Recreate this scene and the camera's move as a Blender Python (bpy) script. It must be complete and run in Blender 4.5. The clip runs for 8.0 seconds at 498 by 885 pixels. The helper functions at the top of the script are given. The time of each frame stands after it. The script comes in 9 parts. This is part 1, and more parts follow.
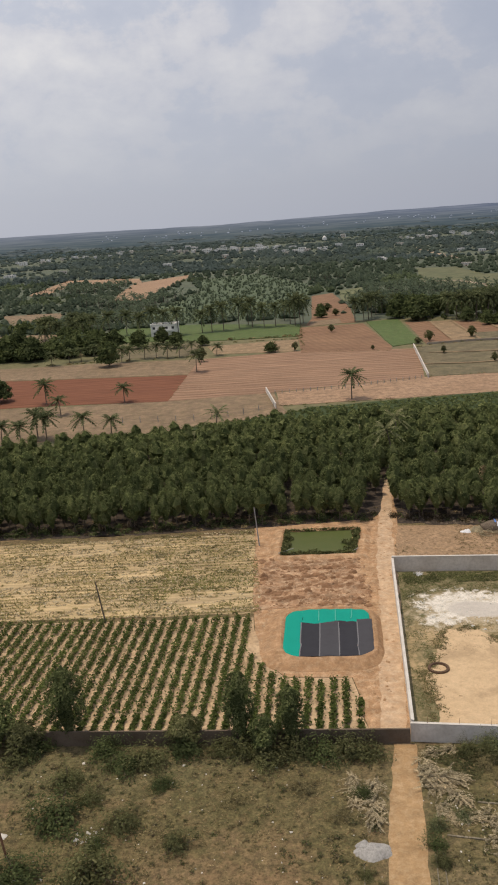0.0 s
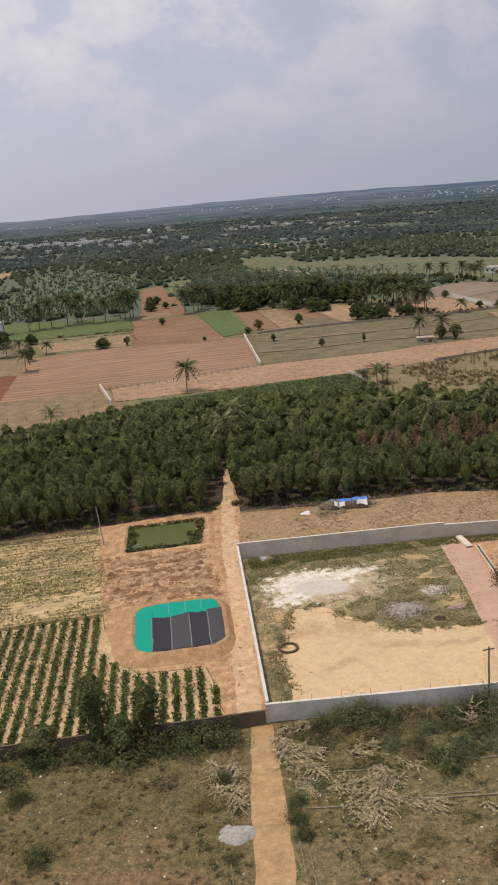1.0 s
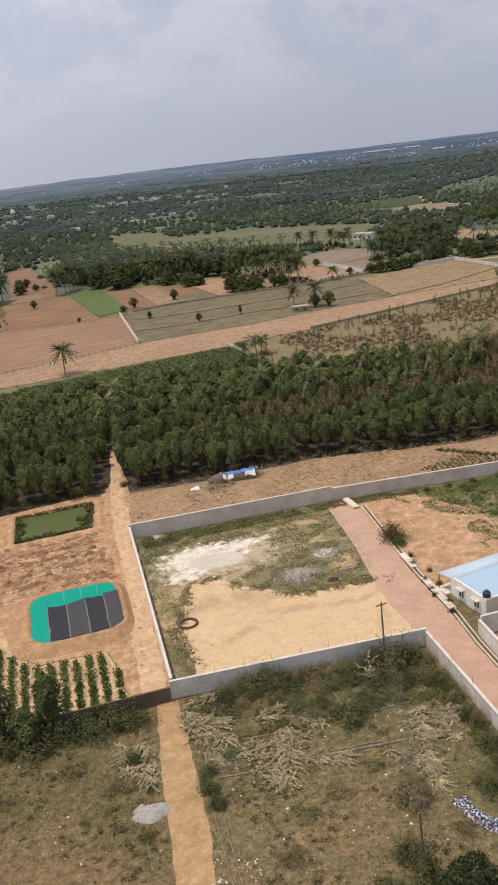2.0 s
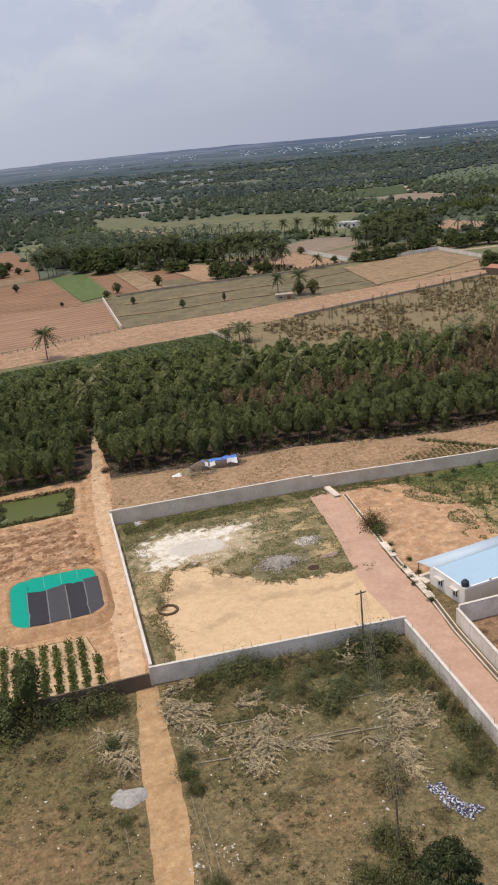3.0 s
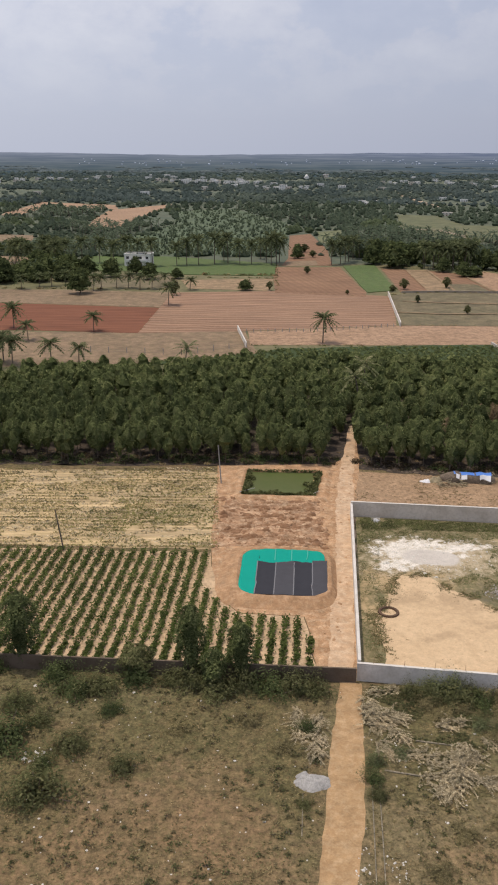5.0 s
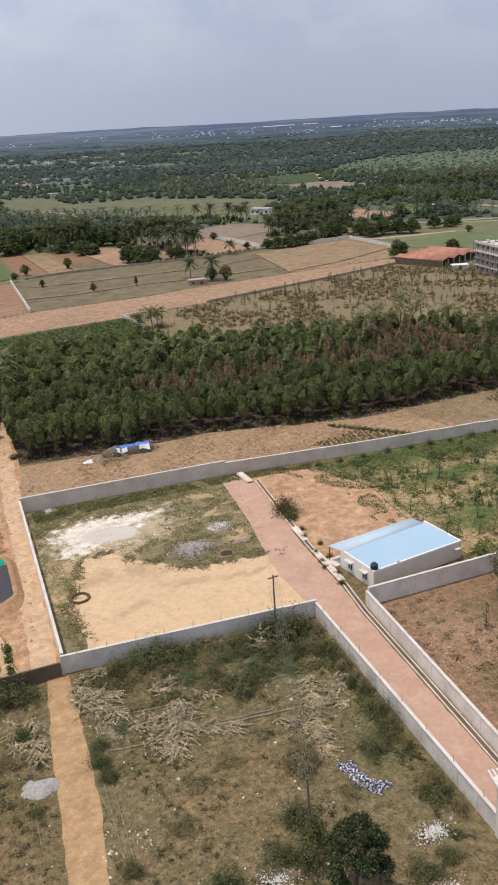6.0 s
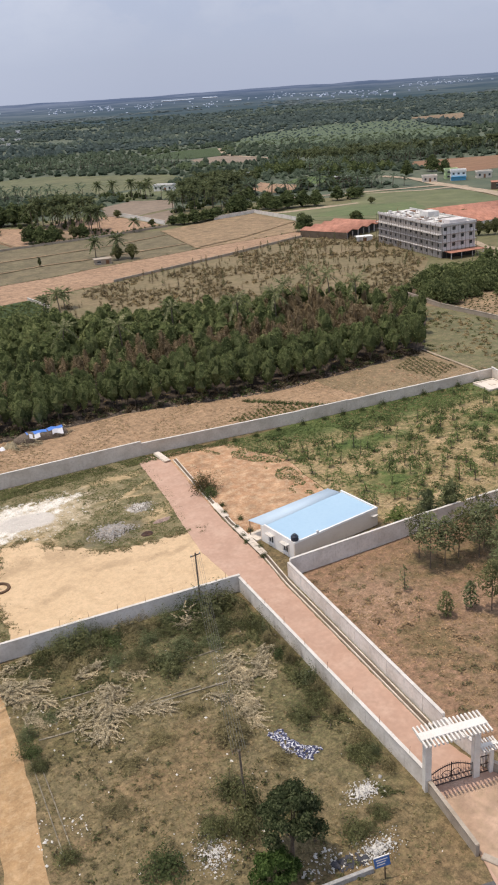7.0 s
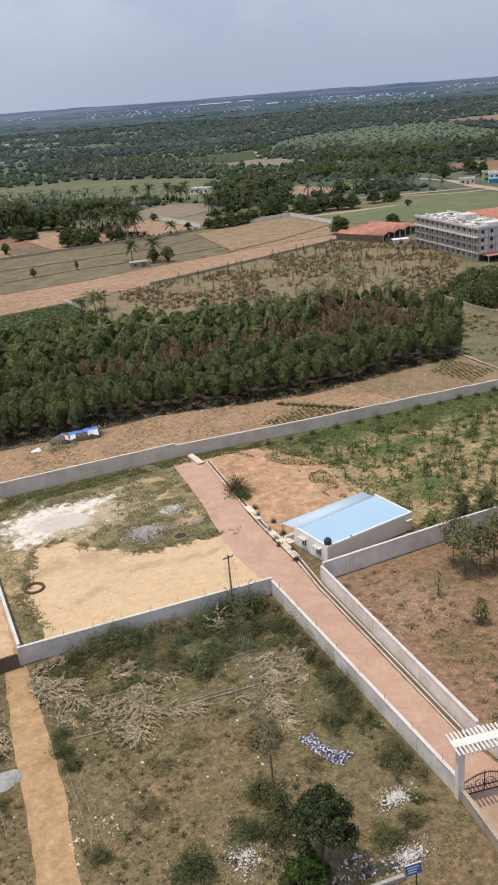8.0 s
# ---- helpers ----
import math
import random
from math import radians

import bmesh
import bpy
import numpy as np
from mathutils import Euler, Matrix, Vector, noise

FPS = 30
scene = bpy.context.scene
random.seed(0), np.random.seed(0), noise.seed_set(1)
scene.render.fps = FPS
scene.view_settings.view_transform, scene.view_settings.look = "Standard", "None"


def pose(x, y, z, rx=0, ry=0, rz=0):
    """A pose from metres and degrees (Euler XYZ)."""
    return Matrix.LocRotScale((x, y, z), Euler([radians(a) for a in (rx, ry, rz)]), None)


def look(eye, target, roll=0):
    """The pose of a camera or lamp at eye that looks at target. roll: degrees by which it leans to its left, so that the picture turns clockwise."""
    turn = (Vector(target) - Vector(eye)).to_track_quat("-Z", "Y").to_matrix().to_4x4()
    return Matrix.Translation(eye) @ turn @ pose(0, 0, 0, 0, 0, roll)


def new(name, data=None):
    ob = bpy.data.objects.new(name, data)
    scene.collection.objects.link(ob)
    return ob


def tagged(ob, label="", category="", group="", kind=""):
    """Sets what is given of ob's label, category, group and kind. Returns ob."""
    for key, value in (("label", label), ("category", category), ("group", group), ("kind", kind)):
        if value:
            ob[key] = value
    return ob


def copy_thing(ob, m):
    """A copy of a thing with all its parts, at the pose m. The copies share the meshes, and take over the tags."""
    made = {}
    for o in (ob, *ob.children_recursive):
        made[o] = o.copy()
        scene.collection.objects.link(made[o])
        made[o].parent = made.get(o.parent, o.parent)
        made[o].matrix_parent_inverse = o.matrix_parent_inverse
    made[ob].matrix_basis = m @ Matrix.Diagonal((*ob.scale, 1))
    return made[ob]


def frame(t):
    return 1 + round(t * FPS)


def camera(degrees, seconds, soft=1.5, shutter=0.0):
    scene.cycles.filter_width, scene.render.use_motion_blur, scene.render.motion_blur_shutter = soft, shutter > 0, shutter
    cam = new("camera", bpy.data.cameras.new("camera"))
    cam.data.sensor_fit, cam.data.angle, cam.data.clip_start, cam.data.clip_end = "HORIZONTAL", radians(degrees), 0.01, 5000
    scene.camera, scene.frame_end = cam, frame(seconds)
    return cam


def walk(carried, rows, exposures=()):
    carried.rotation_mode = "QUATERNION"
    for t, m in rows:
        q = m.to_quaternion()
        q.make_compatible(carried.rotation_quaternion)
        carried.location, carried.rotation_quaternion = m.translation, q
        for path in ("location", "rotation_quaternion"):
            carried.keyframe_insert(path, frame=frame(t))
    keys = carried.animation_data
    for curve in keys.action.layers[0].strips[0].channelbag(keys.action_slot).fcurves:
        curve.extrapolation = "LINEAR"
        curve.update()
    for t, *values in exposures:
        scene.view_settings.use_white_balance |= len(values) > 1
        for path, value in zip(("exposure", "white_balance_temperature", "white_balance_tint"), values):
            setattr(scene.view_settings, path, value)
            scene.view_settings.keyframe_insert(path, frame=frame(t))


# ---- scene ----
EYE = Vector((0.0, 0.0, 54.0))
LENS = 32.60
ROWS = [
    (0.00, -0.00, -14.55, 3.91),
    (0.50, -6.46, -15.25, 4.62),
    (1.00, -11.14, -15.82, 4.79),
    (1.50, -13.25, -16.40, 4.91),
    (2.00, -18.98, -18.22, 6.74),
    (2.20, -19.88, -18.57, 6.70),
    (2.50, -20.22, -18.84, 6.47),
    (2.75, -20.19, -19.04, 6.09),
    (3.00, -20.14, -19.18, 5.67),
    (3.30, -20.41, -19.25, 5.28),
    (3.50, -21.18, -19.25, 4.92),
    (3.70, -22.64, -19.46, 5.31),
    (3.90, -20.80, -19.52, 5.45),
    (4.00, -16.43, -19.48, 5.27),
    (4.10, -10.40, -19.15, 6.00),
    (4.20, -3.46, -18.28, 5.13),
    (4.40, 5.09, -17.99, 4.26),
    (4.60, 6.97, -18.06, 2.69),
    (4.80, 3.93, -18.36, 0.98),
    (5.00, -2.23, -18.75, -0.33),
    (5.15, -7.84, -19.01, -0.72),
    (5.30, -13.46, -19.19, -0.35),
    (5.40, -17.05, -19.35, 1.03),
    (5.50, -20.27, -19.63, 2.08),
    (6.00, -26.27, -20.59, 3.64),
    (6.50, -30.42, -22.00, 3.76),
    (7.00, -32.21, -22.51, 4.34),
    (7.50, -33.59, -22.68, 4.30),
    (8.00, -29.78, -22.14, 4.76),
]
cam = camera(LENS, 8.0, soft=2.0)


def aim(yaw, pitch, lean):
    y, p = radians(yaw), radians(pitch)
    way = Vector((-math.sin(y) * math.cos(p), math.cos(y) * math.cos(p), math.sin(p)))
    return look(EYE, EYE + way * 100, -lean)


walk(cam, [(t, aim(yaw, pitch, lean)) for t, yaw, pitch, lean in ROWS],
     exposures=[(0.0, -0.34, 6950, 13), (1.0, -0.23, 6950, 14), (2.0, -0.1, 6800, 14), (4.0, -0.12, 6550, 15), (4.6, -0.25, 6700, 15), (5.5, -0.1, 6400, 14.5), (6.0, -0.06, 6400, 14.5), (6.5, 0.02, 6400, 14), (7.5, 0.05, 6350, 14), (8.0, -0.01, 6300, 13)])


# ---------------------------------------------------------------- world and sun
SUN_EL, SUN_AZ = 75.0, -62.0      # degrees above the horizon; clockwise from +y
world = bpy.data.worlds.new("hazy_sky")
scene.world = world
world.use_nodes = True


def build_sky():
    nt = world.node_tree
    nt.nodes.clear()
    out = nt.nodes.new("ShaderNodeOutputWorld")
    bg = nt.nodes.new("ShaderNodeBackground")
    sky = nt.nodes.new("ShaderNodeTexSky")
    sky.sky_type = "NISHITA"
    sky.sun_disc = False
    sky.sun_elevation = radians(SUN_EL)
    sky.sun_rotation = radians(SUN_AZ)
    sky.dust_density = 4.0
    sky.altitude = 700
    dim = nt.nodes.new("ShaderNodeMix")
    dim.data_type, dim.blend_type = "RGBA", "MULTIPLY"
    dim.inputs["Factor"].default_value = 1.0
    dim.inputs["B"].default_value = (0.085, 0.085, 0.085, 1)
    nt.links.new(sky.outputs[0], dim.inputs["A"])
    # clouds: flat layer seen in perspective, thinning to haze near the horizon
    tc = nt.nodes.new("ShaderNodeTexCoord")
    sep = nt.nodes.new("ShaderNodeSeparateXYZ")
    nt.links.new(tc.outputs["Generated"], sep.inputs[0])
    up = nt.nodes.new("ShaderNodeMath")
    up.operation = "MAXIMUM"
    up.inputs[1].default_value = 0.0
    nt.links.new(sep.outputs["Z"], up.inputs[0])
    lift = nt.nodes.new("ShaderNodeMath")
    lift.operation = "ADD"
    lift.inputs[1].default_value = 0.75
    nt.links.new(up.outputs[0], lift.inputs[0])
    div = nt.nodes.new("ShaderNodeVectorMath")
    div.operation = "DIVIDE"
    comb = nt.nodes.new("ShaderNodeCombineXYZ")
    for k in range(3):
        nt.links.new(lift.outputs[0], comb.inputs[k])
    nt.links.new(tc.outputs["Generated"], div.inputs[0])
    nt.links.new(comb.outputs[0], div.inputs[1])
    n1 = nt.nodes.new("ShaderNodeTexNoise")
    n1.inputs["Scale"].default_value = 6.0
    n1.inputs["Detail"].default_value = 9
    n1.inputs["Roughness"].default_value = 0.55
    n1.inputs["Distortion"].default_value = 0.25
    nt.links.new(div.outputs[0], n1.inputs["Vector"])
    ramp = nt.nodes.new("ShaderNodeValToRGB")
    e = ramp.color_ramp.elements
    e[0].position, e[0].color = 0.38, (0.55, 0.61, 0.755, 1)
    e[1].position, e[1].color = 0.66, (0.94, 0.945, 0.975, 1)
    for place, tint in ((0.475, (0.615, 0.668, 0.80, 1)), (0.515, (0.735, 0.757, 0.845, 1))):
        ramp.color_ramp.elements.new(place).color = tint
    n2 = nt.nodes.new("ShaderNodeTexNoise")
    n2.inputs["Scale"].default_value = 17.0
    n2.inputs["Detail"].default_value = 7
    n2.inputs["Roughness"].default_value = 0.6
    nt.links.new(div.outputs[0], n2.inputs["Vector"])
    puff = nt.nodes.new("ShaderNodeMix")
    puff.inputs["Factor"].default_value = 0.36
    nt.links.new(n1.outputs["Fac"], puff.inputs["A"])
    nt.links.new(n2.outputs["Fac"], puff.inputs["B"])
    nt.links.new(puff.outputs["Result"], ramp.inputs[0])
    # haze towards the horizon
    hz = nt.nodes.new("ShaderNodeMapRange")
    hz.inputs["From Min"].default_value = 0.035
    hz.inputs["From Max"].default_value = 0.24
    hz.inputs["To Min"].default_value = 1.0
    hz.inputs["To Max"].default_value = 0.0
    nt.links.new(sep.outputs["Z"], hz.inputs["Value"])
    haze = nt.nodes.new("ShaderNodeMix")
    haze.data_type = "RGBA"
    haze.inputs["B"].default_value = (0.51, 0.558, 0.68, 1)
    nt.links.new(hz.outputs[0], haze.inputs["Factor"])
    nt.links.new(ramp.outputs[0], haze.inputs["A"])
    side = nt.nodes.new("ShaderNodeVectorMath")
    side.operation = "DOT_PRODUCT"
    side.inputs[1].default_value = (math.sin(radians(SUN_AZ)), math.cos(radians(SUN_AZ)), 0)
    nt.links.new(tc.outputs["Generated"], side.inputs[0])
    glow = nt.nodes.new("ShaderNodeValToRGB")
    ge = glow.color_ramp.elements
    ge[0].position, ge[0].color = 0.0, (0.93, 0.96, 0.985, 1)
    ge[1].position, ge[1].color = 0.8, (1.33, 1.345, 1.31, 1)
    nt.links.new(side.outputs["Value"], glow.inputs[0])
    warm = nt.nodes.new("ShaderNodeMix")
    warm.data_type, warm.blend_type = "RGBA", "MULTIPLY"
    warm.inputs["Factor"].default_value = 1.0
    nt.links.new(haze.outputs["Result"], warm.inputs["A"])
    nt.links.new(glow.outputs[0], warm.inputs["B"])
    mix = nt.nodes.new("ShaderNodeMix")
    mix.data_type = "RGBA"
    mix.inputs["Factor"].default_value = 0.82
    nt.links.new(dim.outputs["Result"], mix.inputs["A"])
    nt.links.new(warm.outputs["Result"], mix.inputs["B"])
    nt.links.new(mix.outputs["Result"], bg.inputs["Color"])
    bg.inputs["Strength"].default_value = 1.0
    nt.links.new(bg.outputs[0], out.inputs[0])


build_sky()
lamp = bpy.data.lights.new("sun", "SUN")
lamp.energy, lamp.angle, lamp.color = 3.0, radians(1.2), (1.0, 0.90, 0.735)
sun = new("sun", lamp)
saz, sel = radians(SUN_AZ), radians(SUN_EL)
toward = Vector((math.sin(saz) * math.cos(sel), math.cos(saz) * math.cos(sel), math.sin(sel)))
sun.matrix_basis = look(toward * 200, (0, 0, 0))


# ---------------------------------------------------------------- materials
def node(nt, kind, **values):
    n = nt.nodes.new(kind)
    for key, v in values.items():
        n.inputs[key.replace("_", " ")].default_value = v
    return n


def mixcol(nt, fac, a, b, blend="MIX"):
    n = nt.nodes.new("ShaderNodeMix")
    n.data_type, n.blend_type = "RGBA", blend
    for sock, v in (("Factor", fac), ("A", a), ("B", b)):
        if isinstance(v, (int, float)):
            n.inputs[sock].default_value = v
        elif isinstance(v, tuple):
            n.inputs[sock].default_value = (*v, 1)
        else:
            nt.links.new(v, n.inputs[sock])
    return n.outputs["Result"]


def math_node(nt, op, a, b=None):
    n = nt.nodes.new("ShaderNodeMath")
    n.operation = op
    for k, v in enumerate((a, b)):
        if v is None:
            continue
        if isinstance(v, (int, float)):
            n.inputs[k].default_value = v
        else:
            nt.links.new(v, n.inputs[k])
    return n.outputs[0]


def noise_fac(nt, coord, scale, detail=5.0, lo=0.35, hi=0.65, rough=0.55):
    n = node(nt, "ShaderNodeTexNoise", Scale=scale, Detail=detail, Roughness=rough)
    nt.links.new(coord, n.inputs["Vector"])
    r = node(nt, "ShaderNodeMapRange", From_Min=lo, From_Max=hi)
    nt.links.new(n.outputs["Fac"], r.inputs["Value"])
    return r.outputs[0]


def start_mat(name, rough=0.9, metal=0.0, spec=0.3):
    m = bpy.data.materials.new(name)
    m.use_nodes = True
    nt = m.node_tree
    b = nt.nodes["Principled BSDF"]
    b.inputs["Roughness"].default_value = rough
    b.inputs["Metallic"].default_value = metal
    b.inputs["Specular IOR Level"].default_value = spec
    tc = nt.nodes.new("ShaderNodeTexCoord")
    return m, nt, b, tc.outputs["Object"]


def add_bump(nt, b, coord, scale, dist, strength=0.6, detail=6.0):
    n = node(nt, "ShaderNodeTexNoise", Scale=scale, Detail=detail, Roughness=0.6)
    nt.links.new(coord, n.inputs["Vector"])
    u = node(nt, "ShaderNodeBump", Strength=strength, Distance=dist)
    nt.links.new(n.outputs["Fac"], u.inputs["Height"])
    nt.links.new(u.outputs[0], b.inputs["Normal"])


def surface(name, c1, c2, scale=0.5, c3=None, scale3=6.0, rough=0.9, bump=0.03, bscale=3.0, metal=0.0, spec=0.3, lo=0.35, hi=0.65, stains=0.6, grains=0.35):
    """Two tones in large patches and a third one in fine grain."""
    m, nt, b, co = start_mat(name, rough, metal, spec)
    col = mixcol(nt, noise_fac(nt, co, scale, 6, lo, hi), c1, c2)
    if c3:
        col = mixcol(nt, noise_fac(nt, co, scale3, 8, 0.45, 0.72), col, c3)
    stain = noise_fac(nt, co, scale3 * 0.45, 9, 0.36, 0.68, 0.68)
    col = mixcol(nt, stains, col, mixcol(nt, stain, (0.66, 0.67, 0.66), (1.24, 1.23, 1.2)), "MULTIPLY")
    grain = noise_fac(nt, co, scale3 * 4, 3, 0.2, 0.8)
    col = mixcol(nt, grains, col, mixcol(nt, grain, (0.55, 0.55, 0.55), (1.35, 1.35, 1.35)), "MULTIPLY")
    nt.links.new(col, b.inputs["Base Color"])
    if bump:
        add_bump(nt, b, co, bscale, bump)
    return m


def furrowed(name, c1, c2, c3, angle, spacing, scale=0.05, contrast=0.6, bump=0.06):
    """Ploughed soil: long bands along one direction, broken up by clods and stains."""
    m, nt, b, co = start_mat(name, 0.95, 0, 0.15)
    mp = node(nt, "ShaderNodeMapping", Rotation=(0, 0, radians(angle)))
    nt.links.new(co, mp.inputs["Vector"])
    w = node(nt, "ShaderNodeTexWave", Scale=0.314 / spacing * 1.0, Distortion=4.5, Detail=5.0, Detail_Scale=0.8)
    w.bands_direction = "Y"
    nt.links.new(mp.outputs[0], w.inputs["Vector"])
    band = node(nt, "ShaderNodeMapRange", From_Min=0.25, From_Max=0.75, To_Min=0.0, To_Max=contrast)
    nt.links.new(w.outputs["Fac"], band.inputs["Value"])
    col = mixcol(nt, noise_fac(nt, co, scale, 6), c1, c2)
    col = mixcol(nt, band.outputs[0], col, c3)
    col = mixcol(nt, math_node(nt, "MULTIPLY", noise_fac(nt, co, 0.9, 8, 0.5, 0.75), 0.5), col, c3)
    flat = node(nt, "ShaderNodeMapping", Rotation=(0, 0, radians(angle)), Scale=(0.05, 0.45, 1))
    nt.links.new(co, flat.inputs["Vector"])
    streak = noise_fac(nt, flat.outputs[0], 1.0, 7, 0.36, 0.66, 0.65)
    col = mixcol(nt, 0.75, col, mixcol(nt, streak, (0.68, 0.68, 0.68), (1.28, 1.25, 1.2)), "MULTIPLY")
    grain = noise_fac(nt, co, 4.0, 5, 0.25, 0.75)
    col = mixcol(nt, 0.4, col, mixcol(nt, grain, (0.6, 0.6, 0.6), (1.3, 1.3, 1.3)), "MULTIPLY")
    nt.links.new(col, b.inputs["Base Color"])
    u = node(nt, "ShaderNodeBump", Strength=0.7, Distance=bump)
    nt.links.new(w.outputs["Fac"], u.inputs["Height"])
    nt.links.new(u.outputs[0], b.inputs["Normal"])
    return m


def blot(nt, co, cx, cy, rx, ry, turn, soft, ragged, rscale=0.25):
    """1 inside an uneven ellipse on the ground, 0 outside."""
    sub = nt.nodes.new("ShaderNodeVectorMath")
    sub.operation = "SUBTRACT"
    sub.inputs[1].default_value = (cx, cy, 0)
    nt.links.new(co, sub.inputs[0])
    rot = nt.nodes.new("ShaderNodeVectorRotate")
    rot.rotation_type = "Z_AXIS"
    rot.inputs["Angle"].default_value = radians(-turn)
    nt.links.new(sub.outputs[0], rot.inputs["Vector"])
    mul = nt.nodes.new("ShaderNodeVectorMath")
    mul.operation = "MULTIPLY"
    mul.inputs[1].default_value = (1 / rx, 1 / ry, 0)
    nt.links.new(rot.outputs[0], mul.inputs[0])
    ln = nt.nodes.new("ShaderNodeVectorMath")
    ln.operation = "LENGTH"
    nt.links.new(mul.outputs[0], ln.inputs[0])
    n = node(nt, "ShaderNodeTexNoise", Scale=rscale, Detail=9.0, Roughness=0.62)
    nt.links.new(co, n.inputs["Vector"])
    wob = math_node(nt, "MULTIPLY", math_node(nt, "SUBTRACT", n.outputs["Fac"], 0.5), ragged * 5)
    d = math_node(nt, "ADD", ln.outputs["Value"], wob)
    r = node(nt, "ShaderNodeMapRange", From_Min=1 - soft, From_Max=1 + soft, To_Min=1.0, To_Max=0.0)
    nt.links.new(d, r.inputs["Value"])
    return r.outputs[0]


def layered(name, base, layers, bump=0.05, bscale=2.0, rough=0.95, clumpy=0.8, grains=0.45):
    """base: (c1, c2, scale, c3); layers: ((c1, c2, scale, c3), [blots])."""
    m, nt, b, co = start_mat(name, rough, 0, 0.2)

    def tone(c1, c2, scale, c3):
        col = mixcol(nt, noise_fac(nt, co, scale, 7), c1, c2)
        if c3:
            col = mixcol(nt, noise_fac(nt, co, scale * 7, 8, 0.48, 0.7), col, c3)
        return col

    col = tone(*base)
    for look_of, blots in layers:
        f = None
        for bl in blots:
            one = blot(nt, co, *bl)
            f = one if f is None else math_node(nt, "MAXIMUM", f, one)
        col = mixcol(nt, f, col, tone(*look_of))
    clump = noise_fac(nt, co, 1.3, 9, 0.36, 0.66, 0.7)
    col = mixcol(nt, clumpy, col, mixcol(nt, clump, (0.52, 0.54, 0.52), (1.36, 1.32, 1.26)), "MULTIPLY")
    fine = noise_fac(nt, co, 4.2, 8, 0.38, 0.64, 0.7)
    col = mixcol(nt, clumpy * 0.8, col, mixcol(nt, fine, (0.60, 0.60, 0.60), (1.3, 1.28, 1.24)), "MULTIPLY")
    grain = noise_fac(nt, co, 7.0, 6, 0.25, 0.75)
    col = mixcol(nt, grains, col, mixcol(nt, grain, (0.5, 0.5, 0.5), (1.35, 1.35, 1.35)), "MULTIPLY")
    nt.links.new(col, b.inputs["Base Color"])
    add_bump(nt, b, co, bscale, bump)
    return m


def foliage(name, dark, mid, light, trans=0.35, patch=0.33, fine=3.2):
    m = bpy.data.materials.new(name)
    m.use_nodes = True
    nt = m.node_tree
    nt.nodes.clear()
    out = nt.nodes.new("ShaderNodeOutputMaterial")
    geo = nt.nodes.new("ShaderNodeNewGeometry")
    info = nt.nodes.new("ShaderNodeObjectInfo")
    ramp = nt.nodes.new("ShaderNodeValToRGB")
    e = ramp.color_ramp.elements
    e[0].color, e[1].color = (*dark, 1), (*light, 1)
    k = ramp.color_ramp.elements.new(0.55)
    k.color = (*mid, 1)
    nt.links.new(geo.outputs["Random Per Island"], ramp.inputs[0])
    tc = nt.nodes.new("ShaderNodeTexCoord")
    big = noise_fac(nt, tc.outputs["Object"], patch, 3, 0.3, 0.7)
    col = mixcol(nt, 1.0, ramp.outputs[0], mixcol(nt, big, (0.66, 0.68, 0.66), (1.34, 1.30, 1.22)), "MULTIPLY")
    col = mixcol(nt, 1.0, col, mixcol(nt, info.outputs["Random"], (0.85, 0.85, 0.85), (1.12, 1.1, 1.05)), "MULTIPLY")
    small = noise_fac(nt, tc.outputs["Object"], fine, 4, 0.3, 0.7)
    col = mixcol(nt, 0.8, col, mixcol(nt, small, (0.62, 0.64, 0.62), (1.36, 1.34, 1.3)), "MULTIPLY")
    d = nt.nodes.new("ShaderNodeBsdfDiffuse")
    t = nt.nodes.new("ShaderNodeBsdfTranslucent")
    mx = nt.nodes.new("ShaderNodeMixShader")
    mx.inputs[0].default_value = trans
    nt.links.new(col, d.inputs["Color"])
    nt.links.new(col, t.inputs["Color"])
    nt.links.new(d.outputs[0], mx.inputs[1])
    nt.links.new(t.outputs[0], mx.inputs[2])
    nt.links.new(mx.outputs[0], out.inputs[0])
    return m


def plain_paint(name, c, rough=0.6, dirt=(0.6, 0.57, 0.5), amount=0.35, scale=0.7, metal=0.0, spec=0.4):
    m, nt, b, co = start_mat(name, rough, metal, spec)
    f = math_node(nt, "MULTIPLY", noise_fac(nt, co, scale, 8, 0.42, 0.75), amount)
    col = mixcol(nt, f, c, tuple(x * y for x, y in zip(c, dirt)))
    g = math_node(nt, "MULTIPLY", noise_fac(nt, co, scale * 9, 6, 0.45, 0.8), amount * 0.7)
    col = mixcol(nt, g, col, tuple(x * y * 0.9 for x, y in zip(c, dirt)))
    nt.links.new(col, b.inputs["Base Color"])
    add_bump(nt, b, co, 9.0, 0.006, 0.4)
    return m


